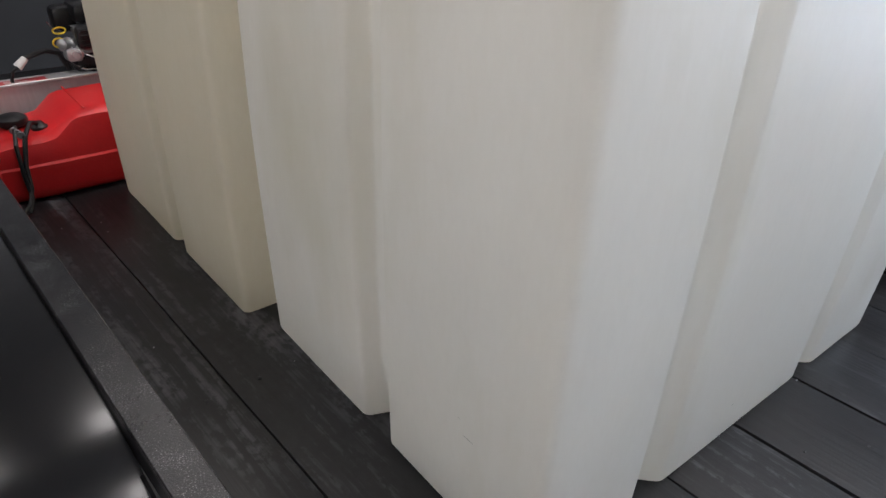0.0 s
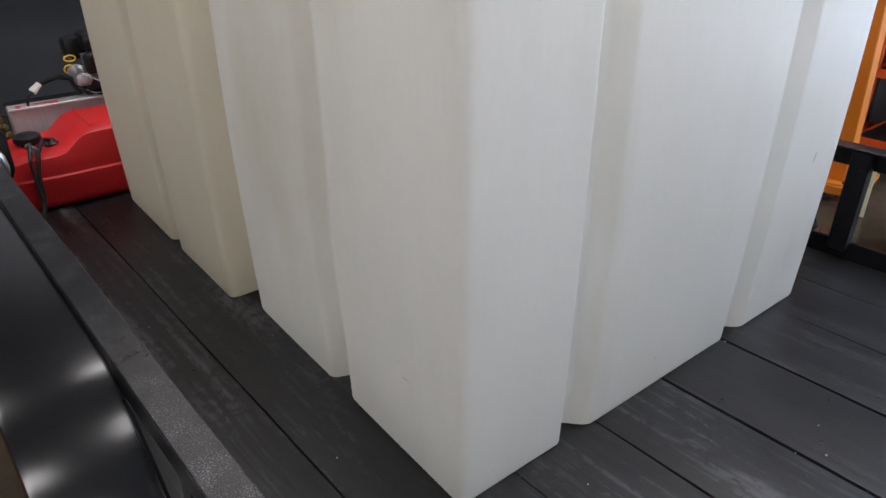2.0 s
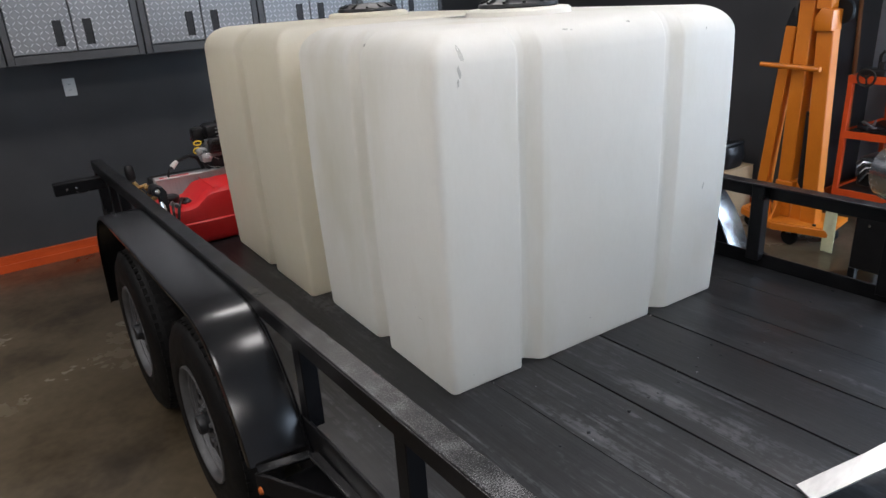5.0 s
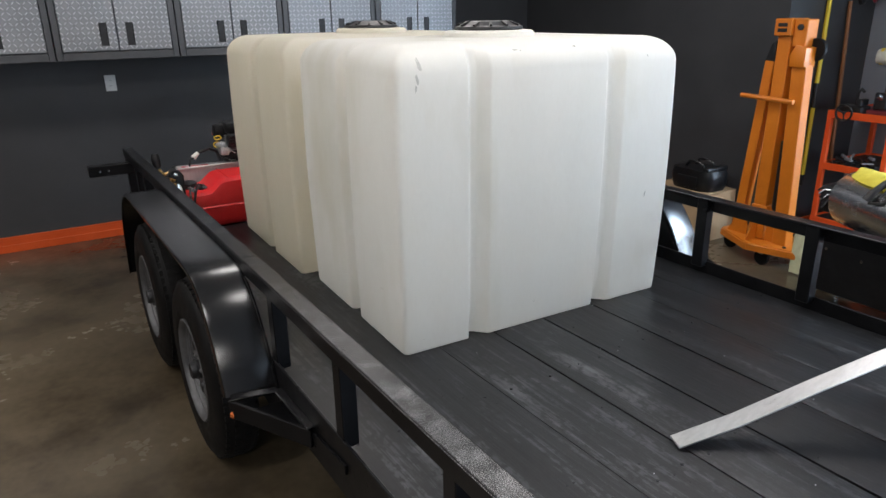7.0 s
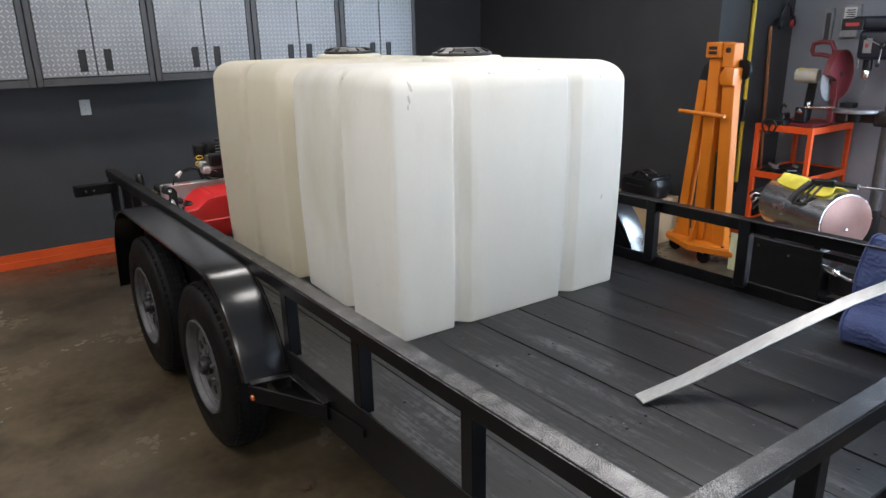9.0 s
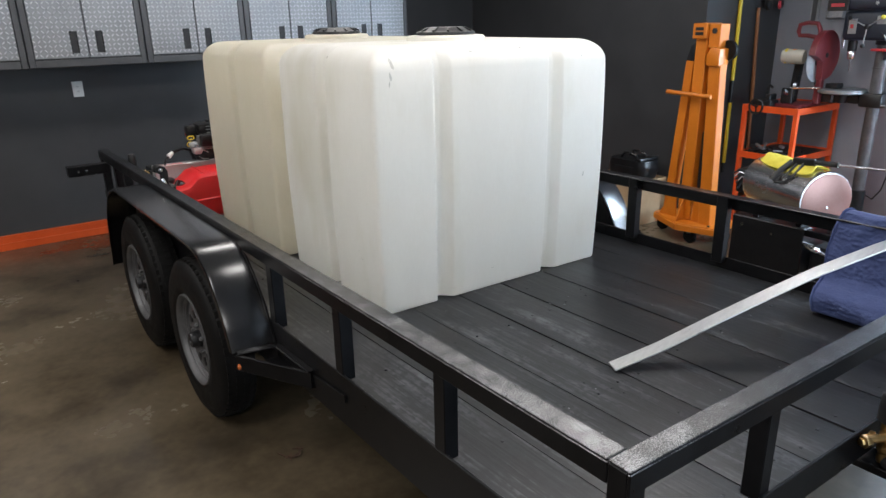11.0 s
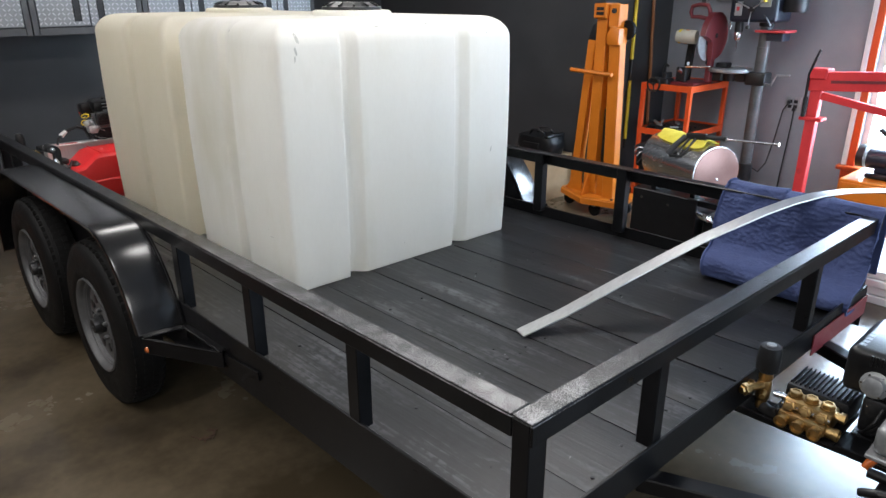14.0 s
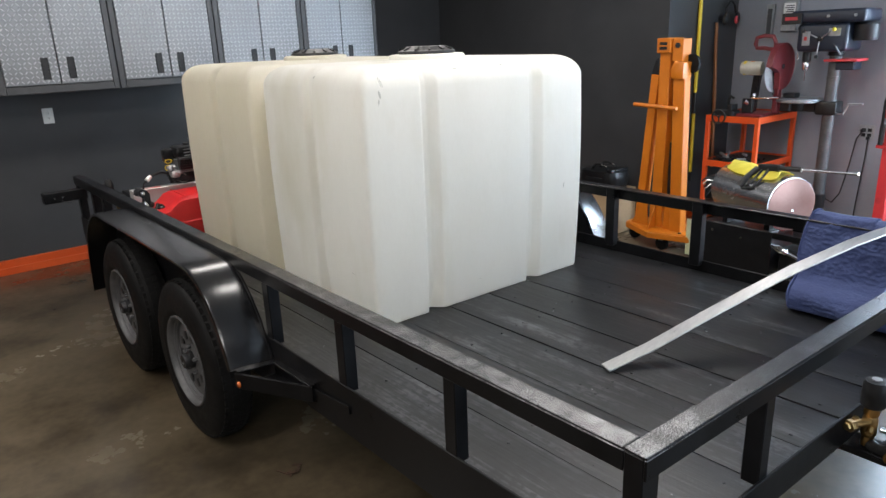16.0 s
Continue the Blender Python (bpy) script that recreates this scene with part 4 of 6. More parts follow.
# ---- on the far end of the trailer ----
def fuel_tank():
    t = thing("fuel_tank", (0.95, 3.36, DECK + 0.002), "red plastic portable fuel tank with black cap on the deck", "fuel tank", -0.67, to=(0.974, 3.310, DECK + 0.002), size=0.978)
    ORIGIN[t.name] = Vector((0.985, 3.36, DECK + 0.002))
    own = bmesh.new()
    z0 = DECK + 0.002
    # stations along x: (x, front y, back y, top z)
    st = [(0.635, 3.225, 3.53, 0.74), (0.65, 3.205, 3.55, 0.765), (0.70, 3.195, 3.56, 0.776), (0.80, 3.19, 3.56, 0.778), (0.845, 3.19, 3.56, 0.785), (0.91, 3.19, 3.56, 0.84), (0.94, 3.19, 3.56, 0.848), (1.20, 3.19, 3.56, 0.855), (1.235, 3.2, 3.55, 0.848), (1.25, 3.225, 3.53, 0.82)]
    rings = []
    for x, f, b, z in st:
        prof = [(f + 0.03, z0), (f + 0.006, z0 + 0.02), (f, z0 + 0.05), (f, z0 + 0.13), (f + 0.008, z0 + 0.138), (f + 0.008, z - 0.055), (f + 0.016, z - 0.022), (f + 0.045, z - 0.003), (f + 0.07, z), (b - 0.07, z), (b - 0.03, z - 0.008), (b - 0.006, z - 0.03), (b, z - 0.06), (b, z0 + 0.03), (b - 0.02, z0)]
        rings.append([own.verts.new((x, y, h)) for y, h in prof])
    for r, s in zip(rings, rings[1:]):
        for k in range(len(r)):
            own.faces.new((r[k], r[(k + 1) % len(r)], s[(k + 1) % len(r)], s[k]))
    own.faces.new(rings[0])
    own.faces.new(rings[-1])
    part("tank_body", own, M["red"], t, smooth=40)
    part("seam", box(0.955, 0.961, 3.215, 3.53, 0.8485, 0.8535, bevel=0.001), M["red"], t)
    part("fuel_cap", turned((0.745, 3.37, 0.776), (0, 0, 1), ((0.03, 0), (0.03, 0.01), (0.048, 0.012), (0.052, 0.02), (0.05, 0.036), (0.035, 0.046), (0.01, 0.048)), 28), M["lid"], t, "large black vented cap")
    part("hose_fitting", turned((0.815, 3.30, 0.776), (0, 0, 1), ((0.028, 0), (0.028, 0.012), (0.02, 0.018), (0.012, 0.03), (0.004, 0.03)), 20), M["lid"], t, "black pickup fitting")
    part("hose", tube([(0.815, 3.30, 0.80), (0.785, 3.26, 0.818), (0.75, 3.20, 0.79), (0.725, 3.165, 0.70), (0.72, 3.15, 0.62), (0.70, 3.12, 0.575), (0.66, 3.08, 0.556), (0.645, 2.98, 0.556)], 0.008, 10), M["lid"], t, "black fuel hose")
    part("hose", tube([(0.745, 3.33, 0.79), (0.73, 3.24, 0.806), (0.715, 3.185, 0.77), (0.71, 3.155, 0.67), (0.715, 3.14, 0.59), (0.69, 3.10, 0.556)], 0.007, 10), M["lid"], t, "black vent hose")
    own = None
    for k in range(3):
        own = turned((0.740 - 0.006 * k, 3.20 + 0.03 * k, 0.797), (0.3, 1, 0.2), ((0.012, 0), (0.013, 0.004), (0.012, 0.008)), 12, bm=own)
    part("hose_clamp", own, M["greymetal"], t)


fuel_tank()


def small_engine(at, turn, label, s=1.0, name="gas_engine"):
    """A small single-cylinder engine: crankcase, finned head, shroud, tank, air filter and muffler."""
    t = thing(name, at, label, "engine", turn, to=(1.15, 3.735, 0.7985), size=0.978)
    ox, oy, oz = at

    def B(x0, x1, y0, y1, z0, z1, bev=0.008):
        return box(ox + x0 * s, ox + x1 * s, oy + y0 * s, oy + y1 * s, oz + z0 * s, oz + z1 * s, bevel=bev * s, seg=2)

    def at_(x, y, z):
        return (ox + x * s, oy + y * s, oz + z * s)

    part("crankcase", B(-0.10, 0.12, -0.1, 0.1, 0.0, 0.14, 0.02), M["darkmetal"], t)
    part("mount_foot", B(-0.14, 0.15, -0.12, -0.07, 0.0, 0.012, 0.003), M["darkmetal"], t)
    part("mount_foot", B(-0.14, 0.15, 0.07, 0.12, 0.0, 0.012, 0.003), M["darkmetal"], t)
    for k in range(7):
        part("cooling_fin", B(-0.07, 0.08, -0.16 - 0.0, 0.02, 0.142 + 0.014 * k, 0.149 + 0.014 * k, 0.002), M["greymetal"], t)
    part("cylinder", B(-0.05, 0.06, -0.13, 0.01, 0.1405, 0.235, 0.01), M["darkmetal"], t)
    part("blower_shroud", turned(at_(0.13, 0.0, 0.13), (1, 0, 0), ((0.13 * s, 0), (0.135 * s, 0.01 * s), (0.125 * s, 0.06 * s), (0.09 * s, 0.075 * s), (0.085 * s, 0.1 * s), (0.02 * s, 0.105 * s)), 32), M["black"], t)
    tk = part("fuel_tank", B(-0.06, 0.20, -0.05, 0.14, 0.24, 0.33, 0.03), M["black"], t, "black painted tank")
    part("tank_cap", turned(at_(0.06, 0.05, 0.329), (0, 0, 1), ((0.026 * s, 0), (0.028 * s, 0.012 * s), (0.02 * s, 0.02 * s)), 20), M["lid"], tk)
    part("air_filter", B(-0.13, -0.03, 0.03, 0.13, 0.2, 0.31, 0.02), M["black"], t)
    part("muffler", B(-0.10, 0.08, -0.22, -0.165, 0.17, 0.27, 0.02), M["darkmetal"], t)
    for k in range(4):
        part("louvre", B(-0.085, 0.065, -0.2265, -0.2205, 0.185 + 0.02 * k, 0.193 + 0.02 * k, 0.001), M["black"], t)
    part("carburettor", turned(at_(-0.10, -0.06, 0.165), (-0.7, -0.6, 0.2), ((0.03 * s, 0), (0.034 * s, 0.02 * s), (0.026 * s, 0.03 * s), (0.026 * s, 0.06 * s), (0.012 * s, 0.066 * s)), 20), M["greymetal"], t, "bright aluminium carburettor bowl")
    part("carburettor_body", B(-0.135, -0.07, -0.115, -0.035, 0.10, 0.16, 0.012), M["sheet"], t, "bright cast carburettor body")
    part("intake_flange", turned(at_(-0.085, -0.10, 0.135), (-0.5, -0.8, -0.1), ((0.026 * s, 0), (0.026 * s, 0.012 * s), (0.019 * s, 0.014 * s), (0.019 * s, 0.03 * s), (0.012 * s, 0.032 * s)), 18), M["sheet"], t)
    for k in range(3):
        part("grille_bar", B(0.0, 0.20, -0.058, -0.051, 0.255 + 0.024 * k, 0.262 + 0.024 * k, 0.001), M["greymetal"], t, "bright grille bar")
        part("linkage", tube([at_(-0.14 + 0.02 * k, -0.12, 0.11 - 0.02 * k), at_(-0.10 + 0.03 * k, -0.125, 0.075 - 0.01 * k), at_(-0.06 + 0.03 * k, -0.12, 0.085 - 0.025 * k)], 0.005 * s, 8), M["chrome"] if k == 1 else M["lid"], t)
    part("wiring", tube([at_(-0.30, -0.12, 0.145), at_(-0.22, -0.11, 0.165), at_(-0.16, -0.08, 0.14), at_(-0.13, -0.07, 0.06)], 0.012 * s, 8), M["lid"], t, "black wiring loom")
    ring = [(math.cos(a * math.tau / 14), math.sin(a * math.tau / 14)) for a in range(15)]
    part("lifting_ring", tube([at_(-0.15 + 0.024 * c, -0.09, 0.185 + 0.02 * q) for c, q in ring], 0.004 * s, 8), M["yellow"], t, "yellow dipstick loop")
    part("lifting_ring", tube([at_(-0.135 + 0.026 * c, -0.07, 0.232 + 0.014 * q) for c, q in ring], 0.004 * s, 8), M["yellow"], t, "yellow cap loop")
    part("dipstick", tube([at_(-0.13, -0.09, 0.178), at_(-0.03, -0.13, 0.115)], 0.004 * s, 8), M["chrome"], t)
    part("plug_lead", tube([at_(-0.335, -0.13, 0.115), at_(-0.36, -0.13, 0.10), at_(-0.372, -0.13, 0.06), at_(-0.365, -0.125, 0.03), at_(-0.35, -0.12, 0.004)], 0.007 * s, 8), M["lid"], t, "black cable")
    part("plug_boot", tube([at_(-0.30, -0.12, 0.145), at_(-0.338, -0.13, 0.115)], [0.014 * s, 0.019 * s], 12), M["white"], t, "white connector")
    part("throttle_rod", tube([at_(-0.17, -0.05, 0.27), at_(-0.16, -0.05, 0.25), at_(-0.12, -0.03, 0.22)], 0.003 * s, 6), M["chrome"], t)
    for k in range(6):
        a = 0.7 + k * 0.55
        part("bolt", turned(at_(-0.1, -0.07 + 0.028 * k, 0.03 + 0.03 * (k % 3)), (-1, 0, 0), ((0.009 * s, 0), (0.009 * s, 0.008 * s)), 6), M["chrome"], t)
    return t


# aluminium mounting box behind the fuel tank, and the engine on it
mount = thing("aluminium_box", (1.05, 3.9, DECK + 0.002), "bare aluminium mounting box carrying a small engine", "box", -0.66, to=(1.08, 3.809, DECK + 0.002), size=0.973)
part("box_body", box(0.70, 1.55, 3.68, 3.775, DECK + 0.002, 0.853, bevel=0.004), M["sheet"], mount, "bright brushed aluminium front")
part("rear_tray", box(0.72, 1.53, 3.7755, 4.08, DECK + 0.002, 0.80, bevel=0.004), M["darkmetal"], mount, "dark mounting tray")
part("lip", box(0.694, 1.556, 3.672, 3.679, 0.845, 0.857, bevel=0.002), M["sheet"], mount, "bright folded edge")
part("warning_label", box(0.73, 0.90, 3.6795, 3.74, 0.8532, 0.8542), M["redpaint"], mount, "red and white warning label")
for k in range(3):
    part("label_bar", box(0.75, 0.86 - 0.03 * k, 3.69 + 0.015 * k, 3.697 + 0.015 * k, 0.8543, 0.8548), M["white"], mount)
small_engine((1.09, 3.85, 0.8008), -0.5, "black small gas engine with bright carburettor and yellow loops", 0.92)

# tie-down ratchet on the left rail, and the brass valve behind it
rt = thing("rail_ratchet", (0.565, 2.80, RAIL), "black cargo ratchet clamped on the rail", "ratchet", -0.59, to=(0.587, 2.788, RAIL), size=0.987)
part("clamp_body", slab([(0.545, 0.862), (0.560, 0.836), (0.585, 0.836), (0.597, 0.862), (0.599, 0.975), (0.585, 0.998), (0.558, 1.006), (0.533, 0.998), (0.520, 0.975), (0.568, 0.960), (0.568, 0.888)], 2.775, 2.835, "y", bevel=0.003), M["black"], rt)
part("spool", tube([(0.555, 2.762, 0.986), (0.555, 2.848, 0.986)], 0.024, 18), M["black"], rt)
part("handle", slab([(0.552, 0.930), (0.560, 0.905), (0.562, 0.870), (0.568, 0.846), (0.580, 0.848), (0.584, 0.880), (0.580, 0.915), (0.568, 0.938)], 2.7665, 2.7745, "y", bevel=0.003), M["chrome"], rt, "bright curved lever")
part("pivot_bolt", turned((0.555, 2.762, 0.986), (0, -1, 0), ((0.012, 0), (0.012, 0.004), (0.007, 0.006)), 12), M["chrome"], rt)
bv = thing("brass_valve", (0.622, 3.86, DECK + 0.002), "brass unloader valve with a black knob beside the rail", "valve", -1.85, to=(0.661, 3.771, DECK + 0.002), size=0.978)
part("stand_pipe", tube([(0.652, 3.83, DECK + 0.002), (0.652, 3.83, 0.70)], 0.014, 14), M["darkmetal"], bv)
part("valve_body", turned((0.652, 3.83, 0.69), (-0.35, 0.3, 1), ((0.018, 0), (0.022, 0.01), (0.017, 0.03), (0.024, 0.04), (0.024, 0.075), (0.016, 0.085), (0.02, 0.11), (0.016, 0.15)), 8), M["brass"], bv)
for k, (dx, dy, dz, rr) in enumerate(((0.022, -0.03, 0.035, 0.020), (0.030, -0.055, 0.005, 0.018), (0.040, -0.075, -0.03, 0.021), (-0.012, -0.02, 0.0, 0.016))):
    part("hex_fitting", turned((0.64 + dx, 3.84 + dy, 0.755 + dz), (0.45, -0.8, 0.25), ((rr * 0.8, -0.006), (rr, 0), (rr, 0.014), (rr * 0.75, 0.018), (rr * 0.75, 0.026), (rr * 0.4, 0.028)), 6), M["brass"], bv, "brass hexagonal fitting")
part("outlet_port", tube([(0.622, 3.855, 0.79), (0.672, 3.83, 0.805)], 0.012, 6), M["brass"], bv)
part("feed_pipe", tube([(0.672, 3.83, 0.805), (0.722, 3.80, 0.80)], 0.006, 8), M["darkmetal"], bv)
part("knob", turned((0.600, 3.875, 0.838), (-0.05, 0.02, 1), ((0.02, 0), (0.027, 0.008), (0.029, 0.05), (0.025, 0.082), (0.018, 0.094), (0.008, 0.095)), 20), M["lid"], bv, "black ribbed knob")

# ---- loose things on the deck ----
strip = thing("metal_strip", (1.475, 0.09, DECK + 0.004), "long bare aluminium flat bar leaning from deck over the rail", "metal bar", -1.48, to=(1.445, 0.121, DECK + 0.004), size=1.019)
PATH_S = [(1.469, 0.5515), (1.642, 0.608), (1.868, 0.702), (2.054, 0.775), (2.223, 0.837), (2.474, 0.91), (2.606, 0.939), (2.744, 0.956), (2.891, 0.956), (3.102, 0.937), (3.5, 0.87)]
own = bmesh.new()
way = Vector((1.225, -0.49, 0)).normalized()
across = Vector((-way.y, way.x, 0))
rings = []
for x, z in PATH_S:
    c = Vector((x, 0.09 - 0.4 * (x - 1.475), z))
    rings.append([own.verts.new(c + across * a + Vector((0, 0, h))) for a, h in ((-0.030, -0.003), (0.030, -0.003), (0.031, 0.0), (0.030, 0.003), (-0.030, 0.003), (-0.031, 0.0))])
for r, s in zip(rings, rings[1:]):
    for k in range(6):
        own.faces.new((r[k], r[(k + 1) % 6], s[(k + 1) % 6], s[k]))
own.faces.new(rings[0])
own.faces.new(rings[-1])
part("flat_bar", own, M["alu"], strip, smooth=20)


def moving_blanket():
    """A quilted blanket: a thick sheet over the rail, down to the deck and rolled under."""
    b = thing("moving_blanket", (2.6, -0.33, DECK + 0.006), "folded blue quilted moving blanket draped over the rail", "blanket", 0.19, to=(2.58, -0.342, DECK + 0.006), size=1.015)
    prof = [(2.79, 0.66), (2.795, 0.80), (2.79, 0.91), (2.77, 0.944), (2.735, 0.95), (2.69, 0.94), (2.672, 0.90), (2.667, 0.82), (2.66, 0.745), (2.645, 0.695), (2.605, 0.665), (2.55, 0.655), (2.505, 0.643), (2.475, 0.61), (2.478, 0.58), (2.50, 0.5575), (2.56, 0.553), (2.62, 0.553)]
    fine = []
    for (x0, z0), (x1, z1) in zip(prof, prof[1:]):
        n = max(2, int(math.hypot(x1 - x0, z1 - z0) / 0.005))
        fine += [(x0 + (x1 - x0) * i / n, z0 + (z1 - z0) * i / n) for i in range(n)]
    fine.append(prof[-1])
    for _ in range(5):
        fine = [fine[0]] + [((a[0] + 2 * p[0] + c[0]) / 4, (a[1] + 2 * p[1] + c[1]) / 4) for a, p, c in zip(fine, fine[1:], fine[2:])] + [fine[-1]]
    own = bmesh.new()
    ny = 150
    rows = []
    length = 0.0
    for i, (x, z) in enumerate(fine):
        q = fine[max(i - 1, 0)]
        length += math.hypot(x - q[0], z - q[1])
        r = fine[min(i + 1, len(fine) - 1)]
        tx, tz = r[0] - q[0], r[1] - q[1]
        ln = math.hypot(tx, tz) or 1
        nx, nz = tz / ln, -tx / ln
        if nz < 0 and z > 0.93:
            nx, nz = -nx, -nz
        row = []
        for j in range(ny + 1):
            v = j / ny
            y = -0.05 - 0.63 * v - 0.02 * math.sin(length * 9) * (1 - v) - 0.05 * max(0, 0.62 - z) * 4 * (0.5 - v)
            ridge = 1 - 2.2 * abs(noise.noise((y * 34, length * 60, 1.3)))
            quilt = 0.0034 * abs(math.sin(length * 150 + 2.4 * noise.noise((y * 7, length * 5, 1)) + 3.2 * noise.noise((y * 26, length * 9, 8)))) ** 0.5 + 0.0042 * ridge
            fold = 0.034 * noise.noise((y * 5, length * 4, 2.2)) + 0.012 * noise.noise((y * 16, length * 13, 7.7))
            top = 0.015 * max(0, (z - 0.9) / 0.05) * (0.5 + noise.noise((y * 4.0, 3.0, 1.0))) * (0.2 if -0.47 < y < -0.3 else 1)
            g = min(1.0, max(0.0, (z - 0.556) / 0.02))
            d = -(quilt + fold) * g
            row.append(own.verts.new((x + (nx * d if nx < 0 else -nx * d) * (1 if x < 2.75 else 0), y, max(DECK + 0.007, z + abs(nz) * 0.3 * quilt * g + top))))
        rows.append(row)
    for r, s in zip(rows, rows[1:]):
        for k in range(ny):
            own.faces.new((r[k], r[k + 1], s[k + 1], s[k]))
    hem = [Vector(r[0].co) + Vector((0, 0, 0.003)) for r in rows[::4]]
    bmesh.ops.recalc_face_normals(own, faces=own.faces)
    bmesh.ops.solidify(own, geom=own.faces[:], thickness=0.012)
    part("quilted_sheet", own, M["blanket"], b, smooth=60)
    part("bound_edge", tube(hem, 0.006, 8), M["blanket"], b, "bound blanket edge")


moving_blanket()

# ---- pump and engine on the tongue ----
ps = thing("triplex_pump", (TX, -0.82, 0.5), "brass triplex pressure-washer pump bolted on the trailer tongue", "pump", -0.75, to=(1.662, -0.805, 0.5), size=1.029)
part("mount_plate", box(TX - 0.03, 1.96, -0.945, -0.745, 0.5005, 0.509, bevel=0.002), M["steel"], ps)
case = part("crankcase", box(1.79, 1.935, -0.94, -0.755, 0.51, 0.585, bevel=0.012, seg=2), M["darkmetal"], ps, "black ribbed crankcase")
for k in range(13):
    part("rib", box(1.80, 1.925, -0.93 + 0.0135 * k, -0.926 + 0.0135 * k, 0.5855, 0.594, bevel=0.001), M["darkmetal"], case)
part("manifold", box(1.712, 1.785, -0.922, -0.778, 0.515, 0.575, bevel=0.012, seg=2), M["brass"], ps)
part("manifold", box(1.675, 1.7115, -0.918, -0.782, 0.5095, 0.548, bevel=0.010, seg=2), M["brass"], ps)
for k, y in enumerate((-0.802, -0.849, -0.896)):
    part("valve_ring", turned((1.745, y, 0.566), (0, 0, 1), ((0.0215, 0), (0.0225, 0.006), (0.021, 0.013)), 24), M["brass"], ps)
    part("valve_cap", turned((1.745, y, 0.578), (0, 0, 1), ((0.0195, 0), (0.0195, 0.013), (0.017, 0.016), (0.012, 0.016), (0.011, 0.012), (0.004, 0.012)), 6), M["brass"], ps, "hexagonal brass valve cap")
    part("valve_cap", turned((1.708, y, 0.556), (-1, 0, 0.35), ((0.019, -0.006), (0.019, 0.008), (0.014, 0.011), (0.013, 0.018), (0.004, 0.019)), 6), M["brass"], ps)
    part("port_plug", turned((1.676, y, 0.527), (-1, 0, -0.05), ((0.017, -0.004), (0.017, 0.012), (0.019, 0.013), (0.019, 0.026), (0.015, 0.0265), (0.014, 0.014), (0.004, 0.012)), 24), M["brass"], ps, "round brass port plug")
for y in (-0.785, -0.826, -0.872, -0.915):
    for z in (0.532, 0.56):
        part("bolt", turned((1.711, y, z), (-1, 0, 0), ((0.0055, 0), (0.0055, 0.012), (0.003, 0.014)), 6), M["chrome"], ps)
part("outlet_port", turned((1.745, -0.918, 0.562), (0, -1, 0), ((0.012, 0), (0.012, 0.014), (0.017, 0.015), (0.017, 0.03), (0.010, 0.032)), 6), M["brass"], ps)
part("inlet_port", turned((1.70, -0.916, 0.527), (0, -1, 0), ((0.017, 0), (0.017, 0.02), (0.019, 0.021), (0.019, 0.034), (0.013, 0.035), (0.012, 0.02)), 20), M["brass"], ps)
part("connector", tube([(1.745, -0.782, 0.56), (1.73, -0.742, 0.565)], 0.010, 12), M["chrome"], ps, "bright steel nipple")
un = part("unloader_body", turned((1.722, -0.715, 0.505), (0, 0, 1), ((0.016, 0), (0.018, 0.01), (0.016, 0.03), (0.022, 0.04), (0.022, 0.09), (0.018, 0.1), (0.022, 0.108), (0.02, 0.13), (0.01, 0.135)), 16), M["brass"], ps, "brass unloader valve")
kn = part("knob", turned((1.722, -0.715, 0.636), (0, 0, 1), ((0.028, 0), (0.034, 0.006), (0.035, 0.03), (0.034, 0.07), (0.030, 0.086), (0.012, 0.089)), 24), M["lid"], un, "black ribbed pressure knob")
part("knob_cap", turned((1.722, -0.715, 0.7245), (0, 0, 1), ((0.014, 0), (0.014, 0.003), (0.006, 0.004)), 16), M["greymetal"], un)
part("hose_barb", turned((1.716, -0.705, 0.575), (-0.4, 1, 0.12), ((0.012, 0), (0.012, 0.018), (0.017, 0.02), (0.017, 0.042), (0.012, 0.044), (0.012, 0.054), (0.006, 0.056)), 8), M["brass"], un)
part("bypass_elbow", tube([(1.705, -0.715, 0.592), (1.665, -0.70, 0.594), (1.64, -0.69, 0.592)], 0.012, 10), M["brass"], un)
part("bypass_nut", turned((1.652, -0.695, 0.593), (-1, 0.35, 0), ((0.017, 0), (0.019, 0.003), (0.019, 0.02), (0.012, 0.022), (0.011, 0.03)), 6), M["brass"], un)
part("gauge_port", turned((1.705, -0.725, 0.570), (-1, -0.2, -0.1), ((0.011, 0), (0.011, 0.018), (0.008, 0.028), (0.004, 0.028)), 8), M["brass"], un)
part("suction_elbow", tube([(1.715, -0.725, 0.513), (1.708, -0.745, 0.510), (1.70, -0.765, 0.513), (1.697, -0.781, 0.522)], 0.019, 14), M["lid"], ps, "black plastic suction elbow")

en = thing("gas_engine", (1.9, -1.05, 0.5), "black horizontal gas engine with grey head and louvred cover", "engine", -0.62, to=(1.87, -1.046, 0.5), size=1.029)
part("sub_frame", box(1.78, 2.10, -1.22, -0.955, 0.474, 0.505, bevel=0.003), M["steel"], en)
part("crankcase", box(1.80, 2.05, -1.2, -0.96, 0.5055, 0.625, bevel=0.015, seg=2), M["darkmetal"], en)
cov = part("cover", box(1.795, 2.08, -1.25, -0.895, 0.626, 0.77, bevel=0.022, seg=3), M["black"], en, "black plastic cover with slots")
for k in range(5):
    part("slot", box(1.822 + 0.026 * k, 1.84 + 0.026 * k, -0.932, -0.916, 0.7698, 0.7706), M["rim"], cov)
for k in range(4):
    part("grip_rib", box(1.790, 1.7948, -0.965 - 0.014 * k, -0.958 - 0.014 * k, 0.73, 0.762, bevel=0.001), M["black"], cov)
